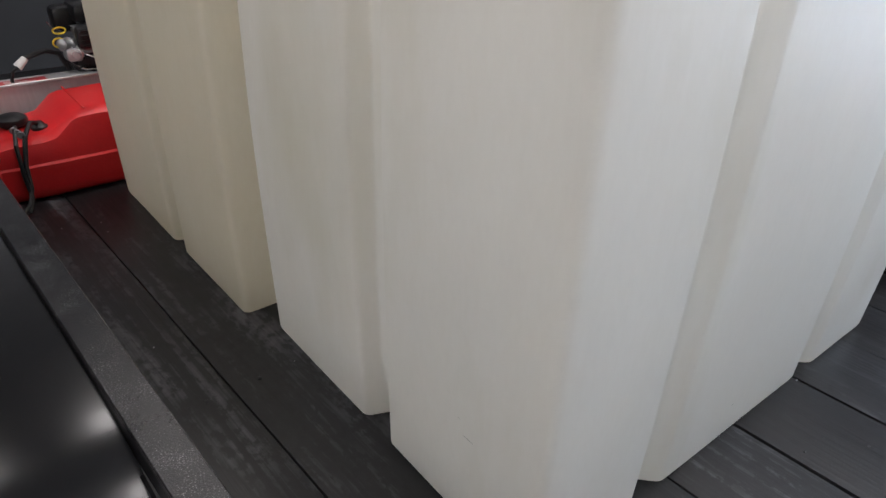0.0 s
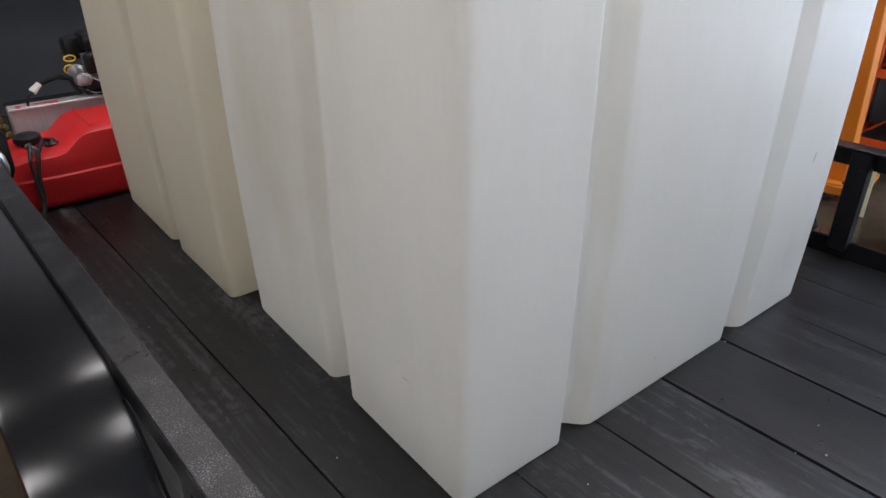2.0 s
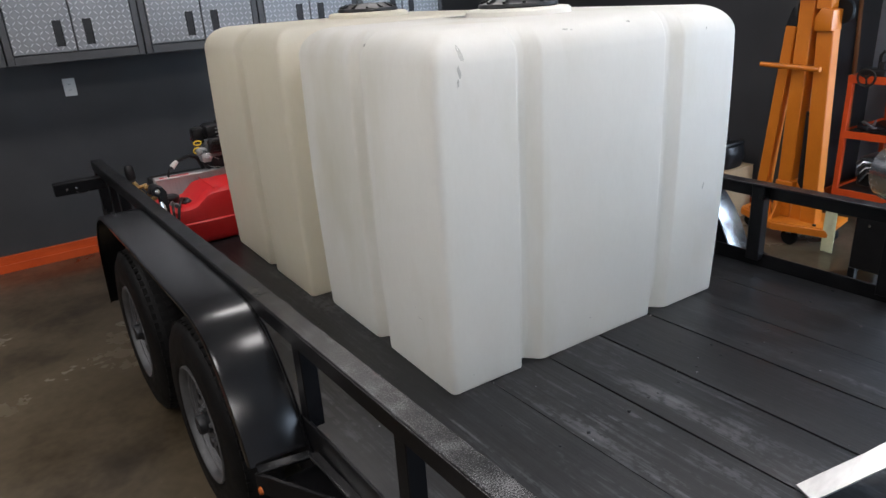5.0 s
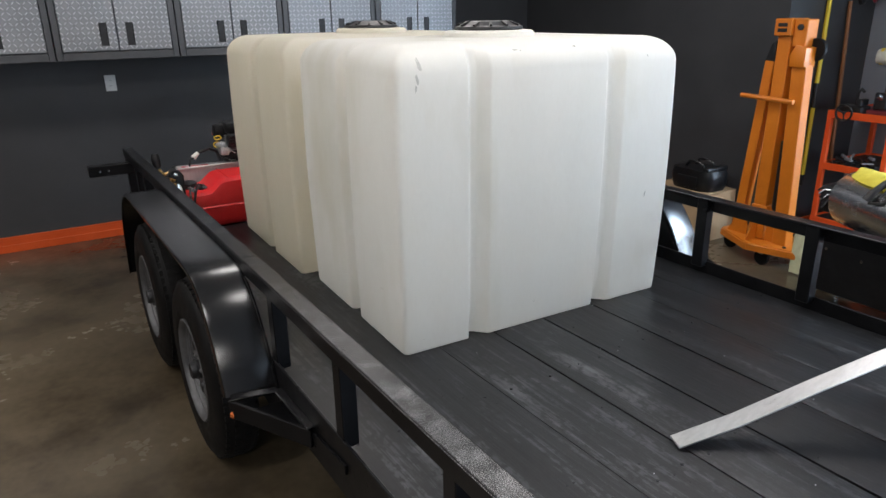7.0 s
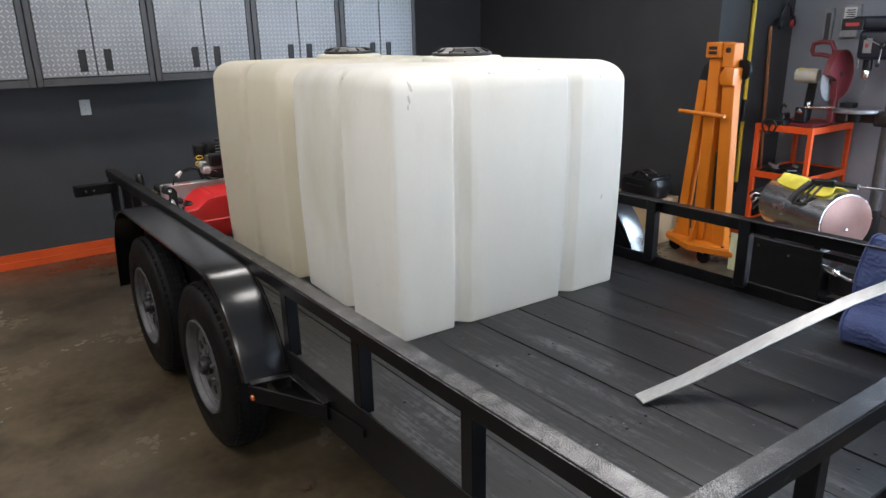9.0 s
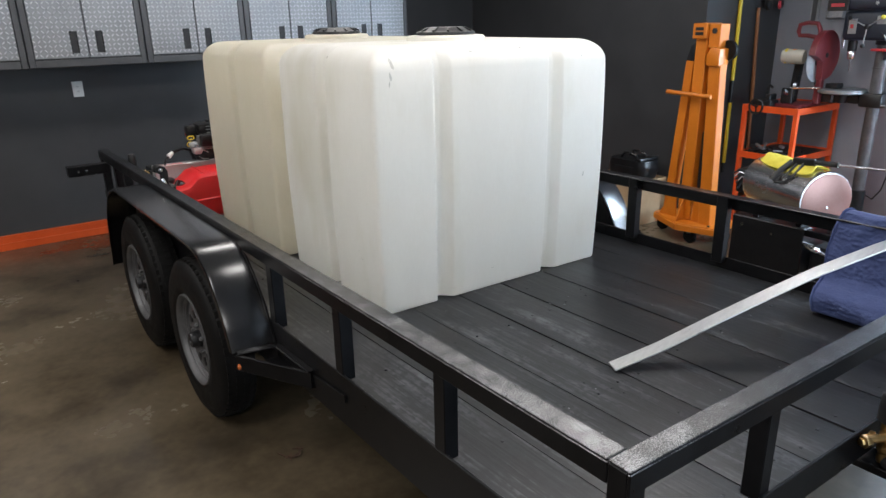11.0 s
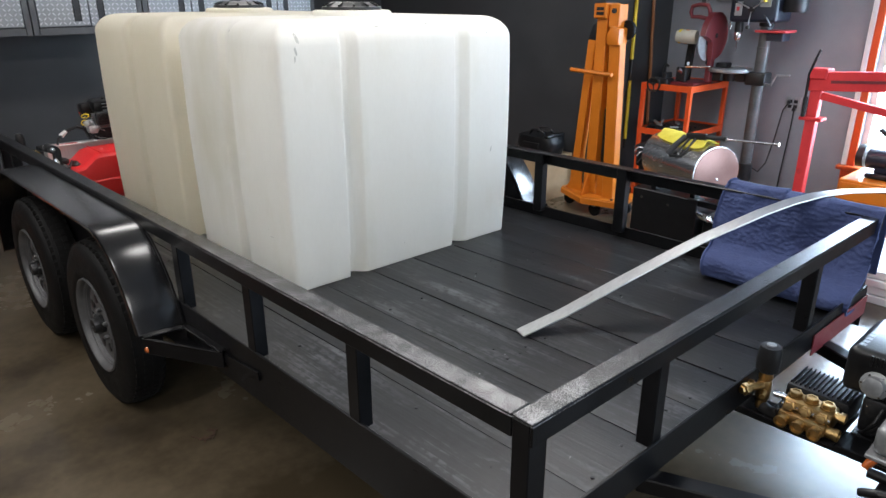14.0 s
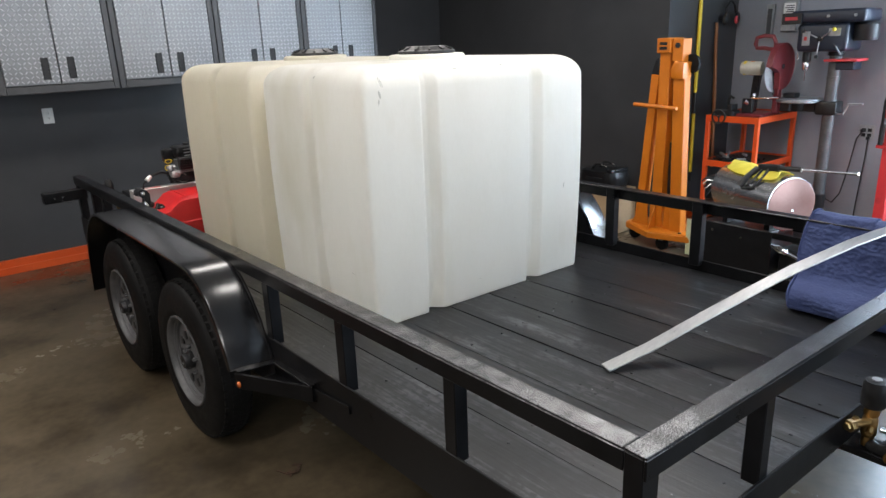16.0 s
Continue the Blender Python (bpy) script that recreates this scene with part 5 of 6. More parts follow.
part("end_bell", turned((1.793, -0.985, 0.675), (-1, 0, 0.12), ((0.04, -0.006), (0.04, 0.006), (0.03, 0.010), (0.027, 0.028), (0.014, 0.032)), 28), M["greymetal"], en, "grey cast end bell with bolts")
for k in range(6):
    a = k * math.tau / 6
    part("bolt", turned((1.786, -0.985 + 0.034 * math.cos(a), 0.675 + 0.034 * math.sin(a)), (-1, 0, 0), ((0.004, 0), (0.004, 0.005)), 6), M["chrome"], en)
part("rocker_cover", box(1.645, 1.76, -1.20, -1.04, 0.545, 0.635, bevel=0.022, seg=3), M["greymetal"], en, "light grey rocker cover")
part("cover_flange", box(1.637, 1.768, -1.21, -1.03, 0.53, 0.5445, bevel=0.004), M["greymetal"], en)
part("cylinder", box(1.66, 1.798, -1.19, -1.05, 0.5055, 0.5295, bevel=0.006), M["darkmetal"], en)
part("drain_elbow", tube([(1.655, -1.055, 0.53), (1.645, -1.045, 0.515), (1.64, -1.04, 0.5)], 0.012, 12), M["amber"], en, "copper-coloured fitting")
for k in range(3):
    part("fuel_line", tube([(1.79, -1.02 - 0.02 * k, 0.61), (1.765, -1.01 - 0.02 * k, 0.57), (1.77, -0.99 - 0.01 * k, 0.53), (1.79, -0.975, 0.512)], 0.005, 8), M["lid"], en)
jk = thing("tongue_jack", (1.5, -1.14, 0.45), "black bracket and lever on the trailer tongue", "jack", -0.74, to=(1.469, -1.124, 0.455), size=1.019)
part("bracket", box(1.42, 1.60, -1.32, -1.10, 0.5005, 0.515, bevel=0.005), M["steel"], jk)
part("lever", tube([(1.47, -1.08, 0.521), (1.46, -1.12, 0.545), (1.50, -1.25, 0.548)], 0.012, 12), M["black"], jk)
part("pin", tube([(1.56, -1.07, 0.53), (1.56, -1.15, 0.53)], 0.014, 12), M["black"], jk)

# ---- folded shop crane against the wall ----
LAY = CORNER


def shop_crane():
    c = thing("shop_crane", (4.52, 1.94, 0), "folded orange steel shop crane standing on casters", "shop crane")
    ORIGIN[c.name] = Vector((4.5, 1.972, 0))
    X = 4.5
    O = M["orange"]
    mast = part("mast", bar((X, 2.055, 0.17), (X, 2.045, 1.62), 0.10, 0.11, up=(1, 0, 0), bevel=0.006), O, c)
    part("mast_sleeve", box(X - 0.065, X + 0.05, 1.985, 2.11, 0.17, 0.42, bevel=0.005), O, c)
    cap = bar((X - 0.09, 2.045, 1.675), (X + 0.1, 2.045, 1.675), 0.125, 0.115, bevel=0.006)
    part("boom_head", cap, O, c, "boxed boom head")
    for z in (1.655, 1.69):
        part("slot", box(X - 0.0925, X - 0.0905, 2.01, 2.08, z - 0.012, z + 0.012), M["lid"], c, "dark open end of the boom")
    part("pivot_plate", box(X - 0.06, X + 0.06, 1.885, 1.98, 1.55, 1.725, bevel=0.005), O, c)
    part("pivot_bolt", turned((X - 0.06, 1.93, 1.675), (-1, 0, 0), ((0.022, 0), (0.022, 0.012), (0.01, 0.014)), 6), M["darkmetal"], c)
    part("boom", bar((X + 0.03, 1.935, 0.45), (X + 0.03, 1.935, 1.55), 0.07, 0.08, up=(1, 0, 0), bevel=0.005), O, c)
    part("label", box(X - 0.012, X - 0.0105, 1.91, 1.965, 1.27, 1.47), M["white"], c, "worn white label")
    # two legs folded up
    part("leg", bar((X - 0.01, 2.235, 0.2), (X + 0.01, 2.15, 1.45), 0.075, 0.08, up=(1, 0, 0), bevel=0.005), O, c)
    part("leg_bracket", slab([(2.11, 1.44), (2.19, 1.44), (2.15, 1.56), (2.115, 1.585)], X - 0.03, X + 0.05, "x", bevel=0.003), M["darkmetal"], c)
    part("leg", bar((X - 0.03, 1.845, 0.1), (X - 0.02, 1.905, 1.44), 0.105, 0.085, up=(1, 0, 0), bevel=0.005), O, c)
    part("leg_end", slab([(1.852, 1.42), (1.96, 1.42), (1.965, 1.50), (1.93, 1.56), (1.852, 1.545)], X - 0.09, X + 0.03, "x", bevel=0.004), O, c)
    part("caster_wheel", turned((X + 0.02, 1.862, 1.53), (1, 0, 0), ((0.07, 0), (0.075, 0.008), (0.075, 0.03), (0.07, 0.038), (0.02, 0.038)), 28), M["rubber"], c)
    part("handle_bar", tube([(X - 0.11, 2.285, 1.205), (X - 0.11, 1.875, 1.19)], 0.017, 14), O, c)
    part("handle_stub", tube([(X - 0.11, 2.05, 1.198), (X - 0.05, 2.05, 1.198)], 0.014, 12), O, c)
    part("ram", tube([(X + 0.0, 1.955, 0.3), (X + 0.0, 1.955, 0.9)], 0.03, 16), M["lid"], c, "black hydraulic ram")
    # base frame
    part("base_plate", slab([(4.30, 2.02), (4.40, 1.66), (4.72, 1.72), (4.66, 2.36), (4.46, 2.36)], 0.135, 0.165, bevel=0.004), O, c)
    part("base_lip", bar((4.30, 2.02, 0.13), (4.46, 2.36, 0.13), 0.02, 0.05, bevel=0.003), O, c)
    part("base_lip", bar((4.30, 2.02, 0.13), (4.40, 1.66, 0.13), 0.02, 0.05, bevel=0.003), O, c)
    for y0, y1 in ((2.30, 2.13), (1.80, 1.98)):
        part("gusset", slab([(y0, 0.166), (y1, 0.166), (y1 + (0.02 if y0 > y1 else -0.02), 0.42)], X - 0.055, X - 0.045, "x"), O, c)
    part("gusset", slab([(4.33, 0.166), (4.445, 0.166), (4.445, 0.40)], 2.045, 2.055, "y"), O, c)
    for x, y in ((4.38, 1.93), (4.52, 2.31), (4.62, 1.78)):
        fork = part("caster_fork", box(x - 0.028, x + 0.028, y - 0.02, y + 0.02, 0.085, 0.134, bevel=0.004), M["greymetal"], c)
        part("caster_wheel", turned((x - 0.017, y, 0.056), (1, 0, 0), ((0.05, 0), (0.056, 0.006), (0.056, 0.028), (0.05, 0.034), (0.015, 0.036)), 24), M["rubber"], fork)
    for x, y in ((4.40, 1.78), (4.55, 1.74), (4.60, 2.26), (4.42, 2.08)):
        part("bolt", turned((x, y, 0.165), (0, 0, 1), ((0.014, 0), (0.014, 0.01), (0.006, 0.012)), 6), M["darkmetal"], c)


shop_crane()

# tool bag on a cardboard box
cb = thing("cardboard_box", (4.6, 2.72, 0), "brown cardboard box under a black tool bag", "box")
part("carton", box(4.40, 4.78, 2.46, 3.0, 0.0, 0.40, bevel=0.004), M["card"], cb)
for x0, x1 in ((4.40, 4.588), (4.592, 4.78)):
    part("flap", box(x0, x1, 2.46, 3.0, 0.4005, 0.404), M["card"], cb)
bag = thing("tool_bag", (4.58, 2.70, 0.404), "black canvas tool bag with carry handles", "tool bag")
own = bmesh.new()
rings = []
for i in range(9):
    v = i / 8
    w, d = 0.135 + 0.012 * math.sin(v * 3.1), 0.19 + 0.02 * math.sin(v * 3.1) - 0.03 * max(0, v - 0.7)
    k = 0.55 if i == 8 else 1
    rings.append([own.verts.new((4.58 + w * k * math.copysign(abs(math.cos(a)) ** 0.5, math.cos(a)) + 0.006 * noise.noise((i, a, 1)), 2.68 + d * k * math.copysign(abs(math.sin(a)) ** 0.5, math.sin(a)) + 0.006 * noise.noise((i, a, 5)), 0.405 + 0.17 * min(v * 1.12, 1))) for a in [j * math.tau / 24 for j in range(24)]])
for r, s in zip(rings, rings[1:]):
    for k in range(24):
        own.faces.new((r[k], r[(k + 1) % 24], s[(k + 1) % 24], s[k]))
own.faces.new(rings[0])
own.faces.new(rings[-1])
part("bag_body", own, M["black"], bag, smooth=60)
for x in (4.52, 4.64):
    part("handle", tube([(x, 2.58, 0.565), (x - 0.01, 2.60, 0.61), (x - 0.015, 2.66, 0.63), (x - 0.01, 2.73, 0.625), (x, 2.78, 0.565)], 0.011, 8), M["black"], bag)
part("flap", box(4.455, 4.70, 2.50, 2.56, 0.565, 0.60, bevel=0.012, seg=2), M["black"], bag)
part("pocket", box(4.425, 4.45, 2.58, 2.78, 0.42, 0.52, bevel=0.01, seg=2), M["black"], bag)

# ---- long tools and ear muffs on the alcove wall ----
pole = thing("yellow_pole", (5.25, RET - 0.02, 0.42), "yellow fibreglass tool handle with black grip on the wall", "pole")
for nm, z0, z1, m, r in (("tip", 0.42, 0.51, "lid", 0.013), ("shaft", 0.51, 1.05, "yellow", 0.0165), ("grip", 1.05, 1.24, "lid", 0.018), ("shaft", 1.24, 2.08, "yellow", 0.0165)):
    part(nm, tube([(5.262 - 0.01 * (z0 - 0.42), RET - 0.02, z0), (5.262 - 0.01 * (z1 - 0.42), RET - 0.02, z1)], r, 12), M[m], pole)
part("wire_head", tube([(5.15, RET - 0.02, 2.12), (5.19, RET - 0.02, 2.05), (5.244, RET - 0.02, 2.03), (5.30, RET - 0.02, 2.05), (5.34, RET - 0.02, 2.12)], 0.006, 8), M["darkmetal"], pole)
wp = thing("wooden_handle", (5.57, RET - 0.02, 0.5), "varnished wooden tool handle hanging on the wall", "tool handle")
part("shaft", tube([(5.63, RET - 0.02, 0.5), (5.575, RET - 0.02, 1.2), (5.52, RET - 0.02, 1.84)], [0.015, 0.017, 0.015], 12), M["wood"], wp)
em = thing("ear_muffs", (5.70, RET - 0.04, 1.85), "black and red ear muffs hung on the wall", "ear muffs")
part("headband", tube([(5.60, RET - 0.05, 1.86), (5.62, RET - 0.05, 1.97), (5.68, RET - 0.05, 2.03), (5.75, RET - 0.05, 1.99), (5.79, RET - 0.05, 1.88)], 0.010, 8), M["lid"], em)
part("ear_cup", turned((5.61, RET - 0.03, 1.86), (0.2, -1, 0.1), ((0.035, 0), (0.05, 0.01), (0.05, 0.035), (0.03, 0.05), (0.01, 0.052)), 24), M["lid"], em)
part("ear_cup", turned((5.77, RET - 0.05, 1.88), (0.5, -1, 0.1), ((0.035, 0), (0.048, 0.01), (0.048, 0.03), (0.03, 0.04), (0.01, 0.042)), 24), M["lid"], em)
part("cushion", turned((5.735, RET - 0.075, 1.86), (0.2, -1, 0), ((0.03, 0), (0.036, 0.008), (0.03, 0.018), (0.008, 0.02)), 20), M["redpaint"], em, "red ear cushion")

# ---- orange cart with chop saw and vice ----
cart = thing("tool_cart", (5.43, 1.82, 0), "orange angle-iron tool cart with two shelves", "cart")
CX0, CX1, CY0, CY1 = 5.20, 5.86, 1.57, 2.06
for x in (CX0, CX1 - 0.035):
    for y in (CY0, CY1 - 0.035):
        part("leg", bar((x + 0.0175, y + 0.0175, 0.0), (x + 0.0175, y + 0.0175, 1.055), 0.036, 0.036, up=(1, 0, 0), bevel=0.002), M["cartorange"], cart)
for z in (0.16, 0.60, 1.0):
    for b in ((CX0 - 0.002, CX0 + 0.004, CY0, CY1), (CX1 - 0.004, CX1 + 0.002, CY0, CY1)):
        part("side_rail", box(*b, z, z + 0.055, bevel=0.001), M["cartorange"], cart)
    for b in ((CX0, CX1, CY0 - 0.002, CY0 + 0.004), (CX0, CX1, CY1 - 0.004, CY1 + 0.002)):
        part("side_rail", box(*b, z, z + 0.055, bevel=0.001), M["cartorange"], cart)
    part("shelf", box(CX0 + 0.005, CX1 - 0.005, CY0 + 0.005, CY1 - 0.005, z + 0.03, z + 0.038), M["maroon"] if z > 0.9 else M["lid"], cart, "dark steel shelf")

saw = thing("chop_saw", (5.43, 1.75, 1.039), "maroon and grey abrasive chop saw on the cart", "chop saw")
part("base", box(5.28, 5.60, 1.60, 1.92, 1.039, 1.075, bevel=0.008), M["maroon"], saw)
part("arm", bar((5.50, 1.80, 1.07), (5.47, 1.76, 1.42), 0.06, 0.05, up=(1, 0, 0), bevel=0.008), M["darkmetal"], saw)
SC, SN = Vector((5.43, 1.60, 1.415)), Vector((0, -1, 0))
part("blade", turned(SC, SN, ((0.158, 0), (0.161, 0.003), (0.158, 0.006), (0.02, 0.006)), 48), M["disc"], saw, "grey abrasive disc")
gd = bmesh.new()
sector = arc((0, 0), 0.19, -100, 178, 34) + [(-0.10, -0.02), (-0.05, -0.05), (-0.04, -0.11)]
fr, bk = ([gd.verts.new((SC.x + 0.015 + p[0], y, 1.465 + p[1])) for p in sector] for y in (1.535, 1.582))
gd.faces.new(fr)
gd.faces.new(bk)
for k in range(len(fr)):
    gd.faces.new((fr[k], fr[(k + 1) % len(fr)], bk[(k + 1) % len(fr)], bk[k]))
part("blade_guard", gd, M["maroon"], saw, "maroon blade guard", smooth=30)
part("guard_rim", tube([(SC.x + 0.015 + p[0], 1.534, 1.465 + p[1]) for p in arc((0, 0), 0.187, -100, 178, 34)], 0.005, 6), M["maroon"], saw)
part("guard_bolt", turned((SC.x + 0.015, 1.535, 1.465), SN, ((0.02, 0), (0.02, 0.006), (0.01, 0.012)), 12), M["darkmetal"], saw)
part("pivot_post", box(5.44, 5.50, 1.55, 1.60, 1.0755, 1.30, bevel=0.008), M["maroon"], saw, "maroon pivot post")
part("spark_chute", bar((5.46, 1.592, 1.22), (5.50, 1.592, 1.36), 0.014, 0.07, up=(1, 0, 0), bevel=0.004), M["lid"], saw)
part("arbor", turned(SC + SN * 0.006, SN, ((0.035, 0), (0.035, 0.01), (0.015, 0.014), (0.015, 0.03)), 18), M["darkmetal"], saw)
part("motor", turned((5.38, 1.70, 1.45), (-0.2, 1, 0.03), ((0.055, -0.02), (0.058, 0.0), (0.058, 0.13), (0.05, 0.15), (0.02, 0.155)), 28), M["cream"], saw, "cream motor with orange label")
part("motor_band", turned((5.374, 1.745, 1.4515), (-0.2, 1, 0.03), ((0.0585, 0), (0.0592, 0.002), (0.0592, 0.03), (0.0585, 0.032)), 28), M["orange"], saw)
part("handle", tube([(5.43, 1.62, 1.60), (5.42, 1.70, 1.615), (5.42, 1.765, 1.615), (5.41, 1.775, 1.65), (5.41, 1.765, 1.70), (5.40, 1.70, 1.715), (5.40, 1.62, 1.71), (5.41, 1.60, 1.66), (5.43, 1.605, 1.61)], 0.017, 12), M["maroon"], saw, "maroon D-shaped handle")
part("clamp_screw", tube([(5.33, 1.73, 1.20), (5.36, 1.50, 1.215)], 0.010, 12), M["chrome"], saw)
part("clamp_jaw", box(5.31, 5.36, 1.70, 1.80, 1.0755, 1.20, bevel=0.01), M["darkmetal"], saw)
part("motor_cap", turned((5.362, 1.805, 1.4535), (-0.2, 1, 0.03), ((0.0595, 0), (0.06, 0.003), (0.06, 0.02), (0.0595, 0.022)), 28), M["yellow"], saw)
part("clamp_bolt", tube([(5.31, 1.69, 1.235), (5.36, 1.72, 1.205)], 0.014, 10), M["chrome"], saw)
part("clamp_nut", tube([(5.30, 1.77, 1.18), (5.36, 1.72, 1.13)], 0.022, 10), M["chrome"], saw)
vise = thing("drill_vise", (5.24, 1.95, 1.039), "black cast vice with a spoked handwheel on the cart", "vice")
part("vise_body", box(5.22, 5.34, 1.82, 2.0, 1.0385, 1.10, bevel=0.01), M["darkmetal"], vise)
part("jaw", box(5.23, 5.33, 1.84, 1.88, 1.1005, 1.15, bevel=0.006), M["darkmetal"], vise)
part("hook", tube([(5.28, 1.90, 1.10), (5.28, 1.90, 1.19), (5.28, 1.88, 1.22), (5.28, 1.855, 1.20)], 0.011, 8), M["darkmetal"], vise)
wl = part("handwheel", tube([(5.185, 1.93 + 0.06 * math.cos(a * math.tau / 24), 1.045 + 0.06 * math.sin(a * math.tau / 24)) for a in range(25)], 0.008, 8), M["lid"], vise, "black spoked handwheel")
for k in range(3):
    a = k * math.tau / 3 + 0.4
    part("spoke", tube([(5.185, 1.93, 1.045), (5.185, 1.93 + 0.058 * math.cos(a), 1.045 + 0.058 * math.sin(a))], 0.006, 6), M["lid"], wl)
part("wheel_shaft", tube([(5.18, 1.93, 1.045), (5.225, 1.93, 1.055)], 0.01, 10), M["darkmetal"], vise)
random.seed(12)
tools = thing("hand_tools", (5.36, 1.82, 0.638), "heap of dark clamps and hand tools on the cart shelf", "hand tools", kind="stuff")
for k in range(22):
    x, y = random.uniform(5.25, 5.58), random.uniform(1.62, 2.0)
    a = random.uniform(0, 3.1)
    ln = random.uniform(0.05, 0.13)
    z = 0.649 + 0.012 * (k % 4)
    part("tool", bar((x - ln / 2 * math.cos(a), max(1.6, y - ln / 2 * math.sin(a)), z), (x + ln / 2 * math.cos(a), min(2.03, y + ln / 2 * math.sin(a)), z + 0.01 * (k % 3)), random.uniform(0.012, 0.03), random.uniform(0.012, 0.022), bevel=0.003), M[("darkmetal", "lid", "lid", "greymetal")[k % 4]], tools)

# ---- drill press ----
dp = thing("drill_press", (5.6, 1.19, 0), "floor-standing blue drill press with steel column", "drill press")
part("base", slab([(5.42, 1.0), (5.75, 1.0), (5.78, 1.05), (5.78, 1.35), (5.75, 1.40), (5.42, 1.40), (5.38, 1.35), (5.38, 1.05)], 0.0, 0.045, bevel=0.006), M["darkmetal"], dp)
part("column_foot", turned((5.6, 1.19, 0.045), (0, 0, 1), ((0.085, 0), (0.085, 0.02), (0.06, 0.05), (0.058, 0.35), (0.042, 0.36)), 28), M["lid"], dp, "black column foot")
part("column", tube([(5.6, 1.19, 0.4), (5.6, 1.19, 1.72)], 0.047, 24), M["rim"], dp, "bare steel column")
part("rack", box(5.555, 5.563, 1.18, 1.20, 0.5, 1.5), M["greymetal"], dp)
part("table_collar", box(5.53, 5.67, 1.11, 1.28, 1.07, 1.18, bevel=0.015, seg=2), M["lid"], dp)
part("table_arm", box(5.55, 5.65, 1.281, 1.38, 1.09, 1.16, bevel=0.01), M["lid"], dp)
part("table", turned((5.56, 1.43, 1.165), (0, 0, 1), ((0.16, 0), (0.18, 0.008), (0.18, 0.03), (0.175, 0.035), (0.015, 0.035)), 40), M["greymetal"], dp, "round cast iron table")
for x, w in ((5.56, 0.012),):
    part("table_slot", box(x - w, x + w, 1.28, 1.58, 1.2001, 1.2012), M["lid"], dp)
part("table_block", box(5.50, 5.60, 1.44, 1.54, 1.2015, 1.24, bevel=0.006), M["darkmetal"], dp, "dark clamping block")
part("table_lock", box(5.49, 5.62, 1.46, 1.60, 1.085, 1.1645, bevel=0.012), M["lid"], dp)
part("table_hub", turned((5.56, 1.43, 1.09), (0, 0, 1), ((0.05, 0), (0.055, 0.02), (0.06, 0.075)), 20), M["lid"], dp)
part("crank", tube([(5.55, 1.108, 1.09), (5.53, 1.05, 1.09), (5.53, 1.02, 1.17), (5.53, 0.91, 1.175)], 0.009, 8), M["greymetal"], dp)
hd = part("head", box(5.42, 5.72, 1.05, 1.44, 1.58, 1.80, bevel=0.03, seg=3), M["blue"], dp, "blue cast head")
part("belt_cover", box(5.40, 5.72, 0.93, 1.50, 1.801, 1.90, bevel=0.025, seg=3), M["blue"], dp, "dark blue belt cover")
part("motor", turned((5.58, 0.98, 1.66), (0, 0, 1), ((0.08, 0), (0.09, 0.02), (0.09, 0.12), (0.07, 0.14)), 28), M["lid"], dp)
part("name_plate", box(5.385, 5.3995, 1.40, 1.56, 1.80, 1.885, bevel=0.004), M["lid"], dp)
part("name_bar", box(5.383, 5.3845, 1.43, 1.53, 1.83, 1.855), M["redpaint"], dp, "red name strip")
part("quill", tube([(5.52, 1.385, 1.60), (5.52, 1.385, 1.50)], 0.034, 16), M["lid"], dp)
part("chuck", turned((5.52, 1.385, 1.50), (0, 0, -1), ((0.026, 0), (0.03, 0.008), (0.03, 0.03), (0.024, 0.033), (0.028, 0.037), (0.028, 0.055), (0.014, 0.075), (0.006, 0.078)), 18), M["chrome"], dp)
part("drill_bit", tube([(5.52, 1.385, 1.432), (5.52, 1.385, 1.345)], 0.004, 8), M["chrome"], dp)
for k in range(3):
    a = k * math.tau / 3 + 0.5
    e = Vector((-0.25, math.cos(a), math.sin(a))) * 0.13
    f = part("feed_handle", tube([(5.41, 1.25, 1.68), Vector((5.41, 1.25, 1.68)) + e], 0.005, 8), M["greymetal"], dp)
    part("handle_ball", turned(Vector((5.41, 1.25, 1.68)) + e, e, ((0.006, -0.01), (0.016, 0.0), (0.016, 0.012), (0.006, 0.022)), 14), M["cloth"] if k == 1 else M["lid"], f)
part("feed_hub", turned((5.42, 1.25, 1.68), (-1, 0, 0), ((0.022, 0), (0.022, 0.016), (0.012, 0.022)), 18), M["darkmetal"], dp)
part("depth_stop", tube([(5.44, 1.42, 1.52), (5.44, 1.42, 1.74)], 0.007, 10), M["chrome"], dp)
part("stop_collar", turned((5.44, 1.42, 1.60), (0, 0, 1), ((0.014, 0), (0.014, 0.02)), 16), M["greymetal"], dp)
part("switch_plate", box(5.412, 5.4195, 1.33, 1.39, 1.63, 1.74, bevel=0.002), M["greymetal"], dp, "grey switch plate")
part("switch", box(5.402, 5.4115, 1.35, 1.372, 1.67, 1.70, bevel=0.002), M["redpaint"], dp)
part("head_badge", box(5.4135, 5.4195, 1.10, 1.19, 1.70, 1.76, bevel=0.002), M["greymetal"], dp)
part("lock_lever", tube([(5.42, 1.14, 1.64), (5.37, 1.10, 1.62), (5.35, 1.05, 1.56)], 0.008, 8), M["chrome"], dp)
part("head_flange", turned((5.6, 1.19, 1.545), (0, 0, 1), ((0.055, 0), (0.06, 0.006), (0.06, 0.034)), 24), M["darkmetal"], dp)
for y in (1.0, 1.2, 1.42):
    part("cover_screw", turned((5.40, y, 1.85), (-1, 0, 0), ((0.012, 0), (0.012, 0.006), (0.006, 0.008)), 12), M["greymetal"], dp)
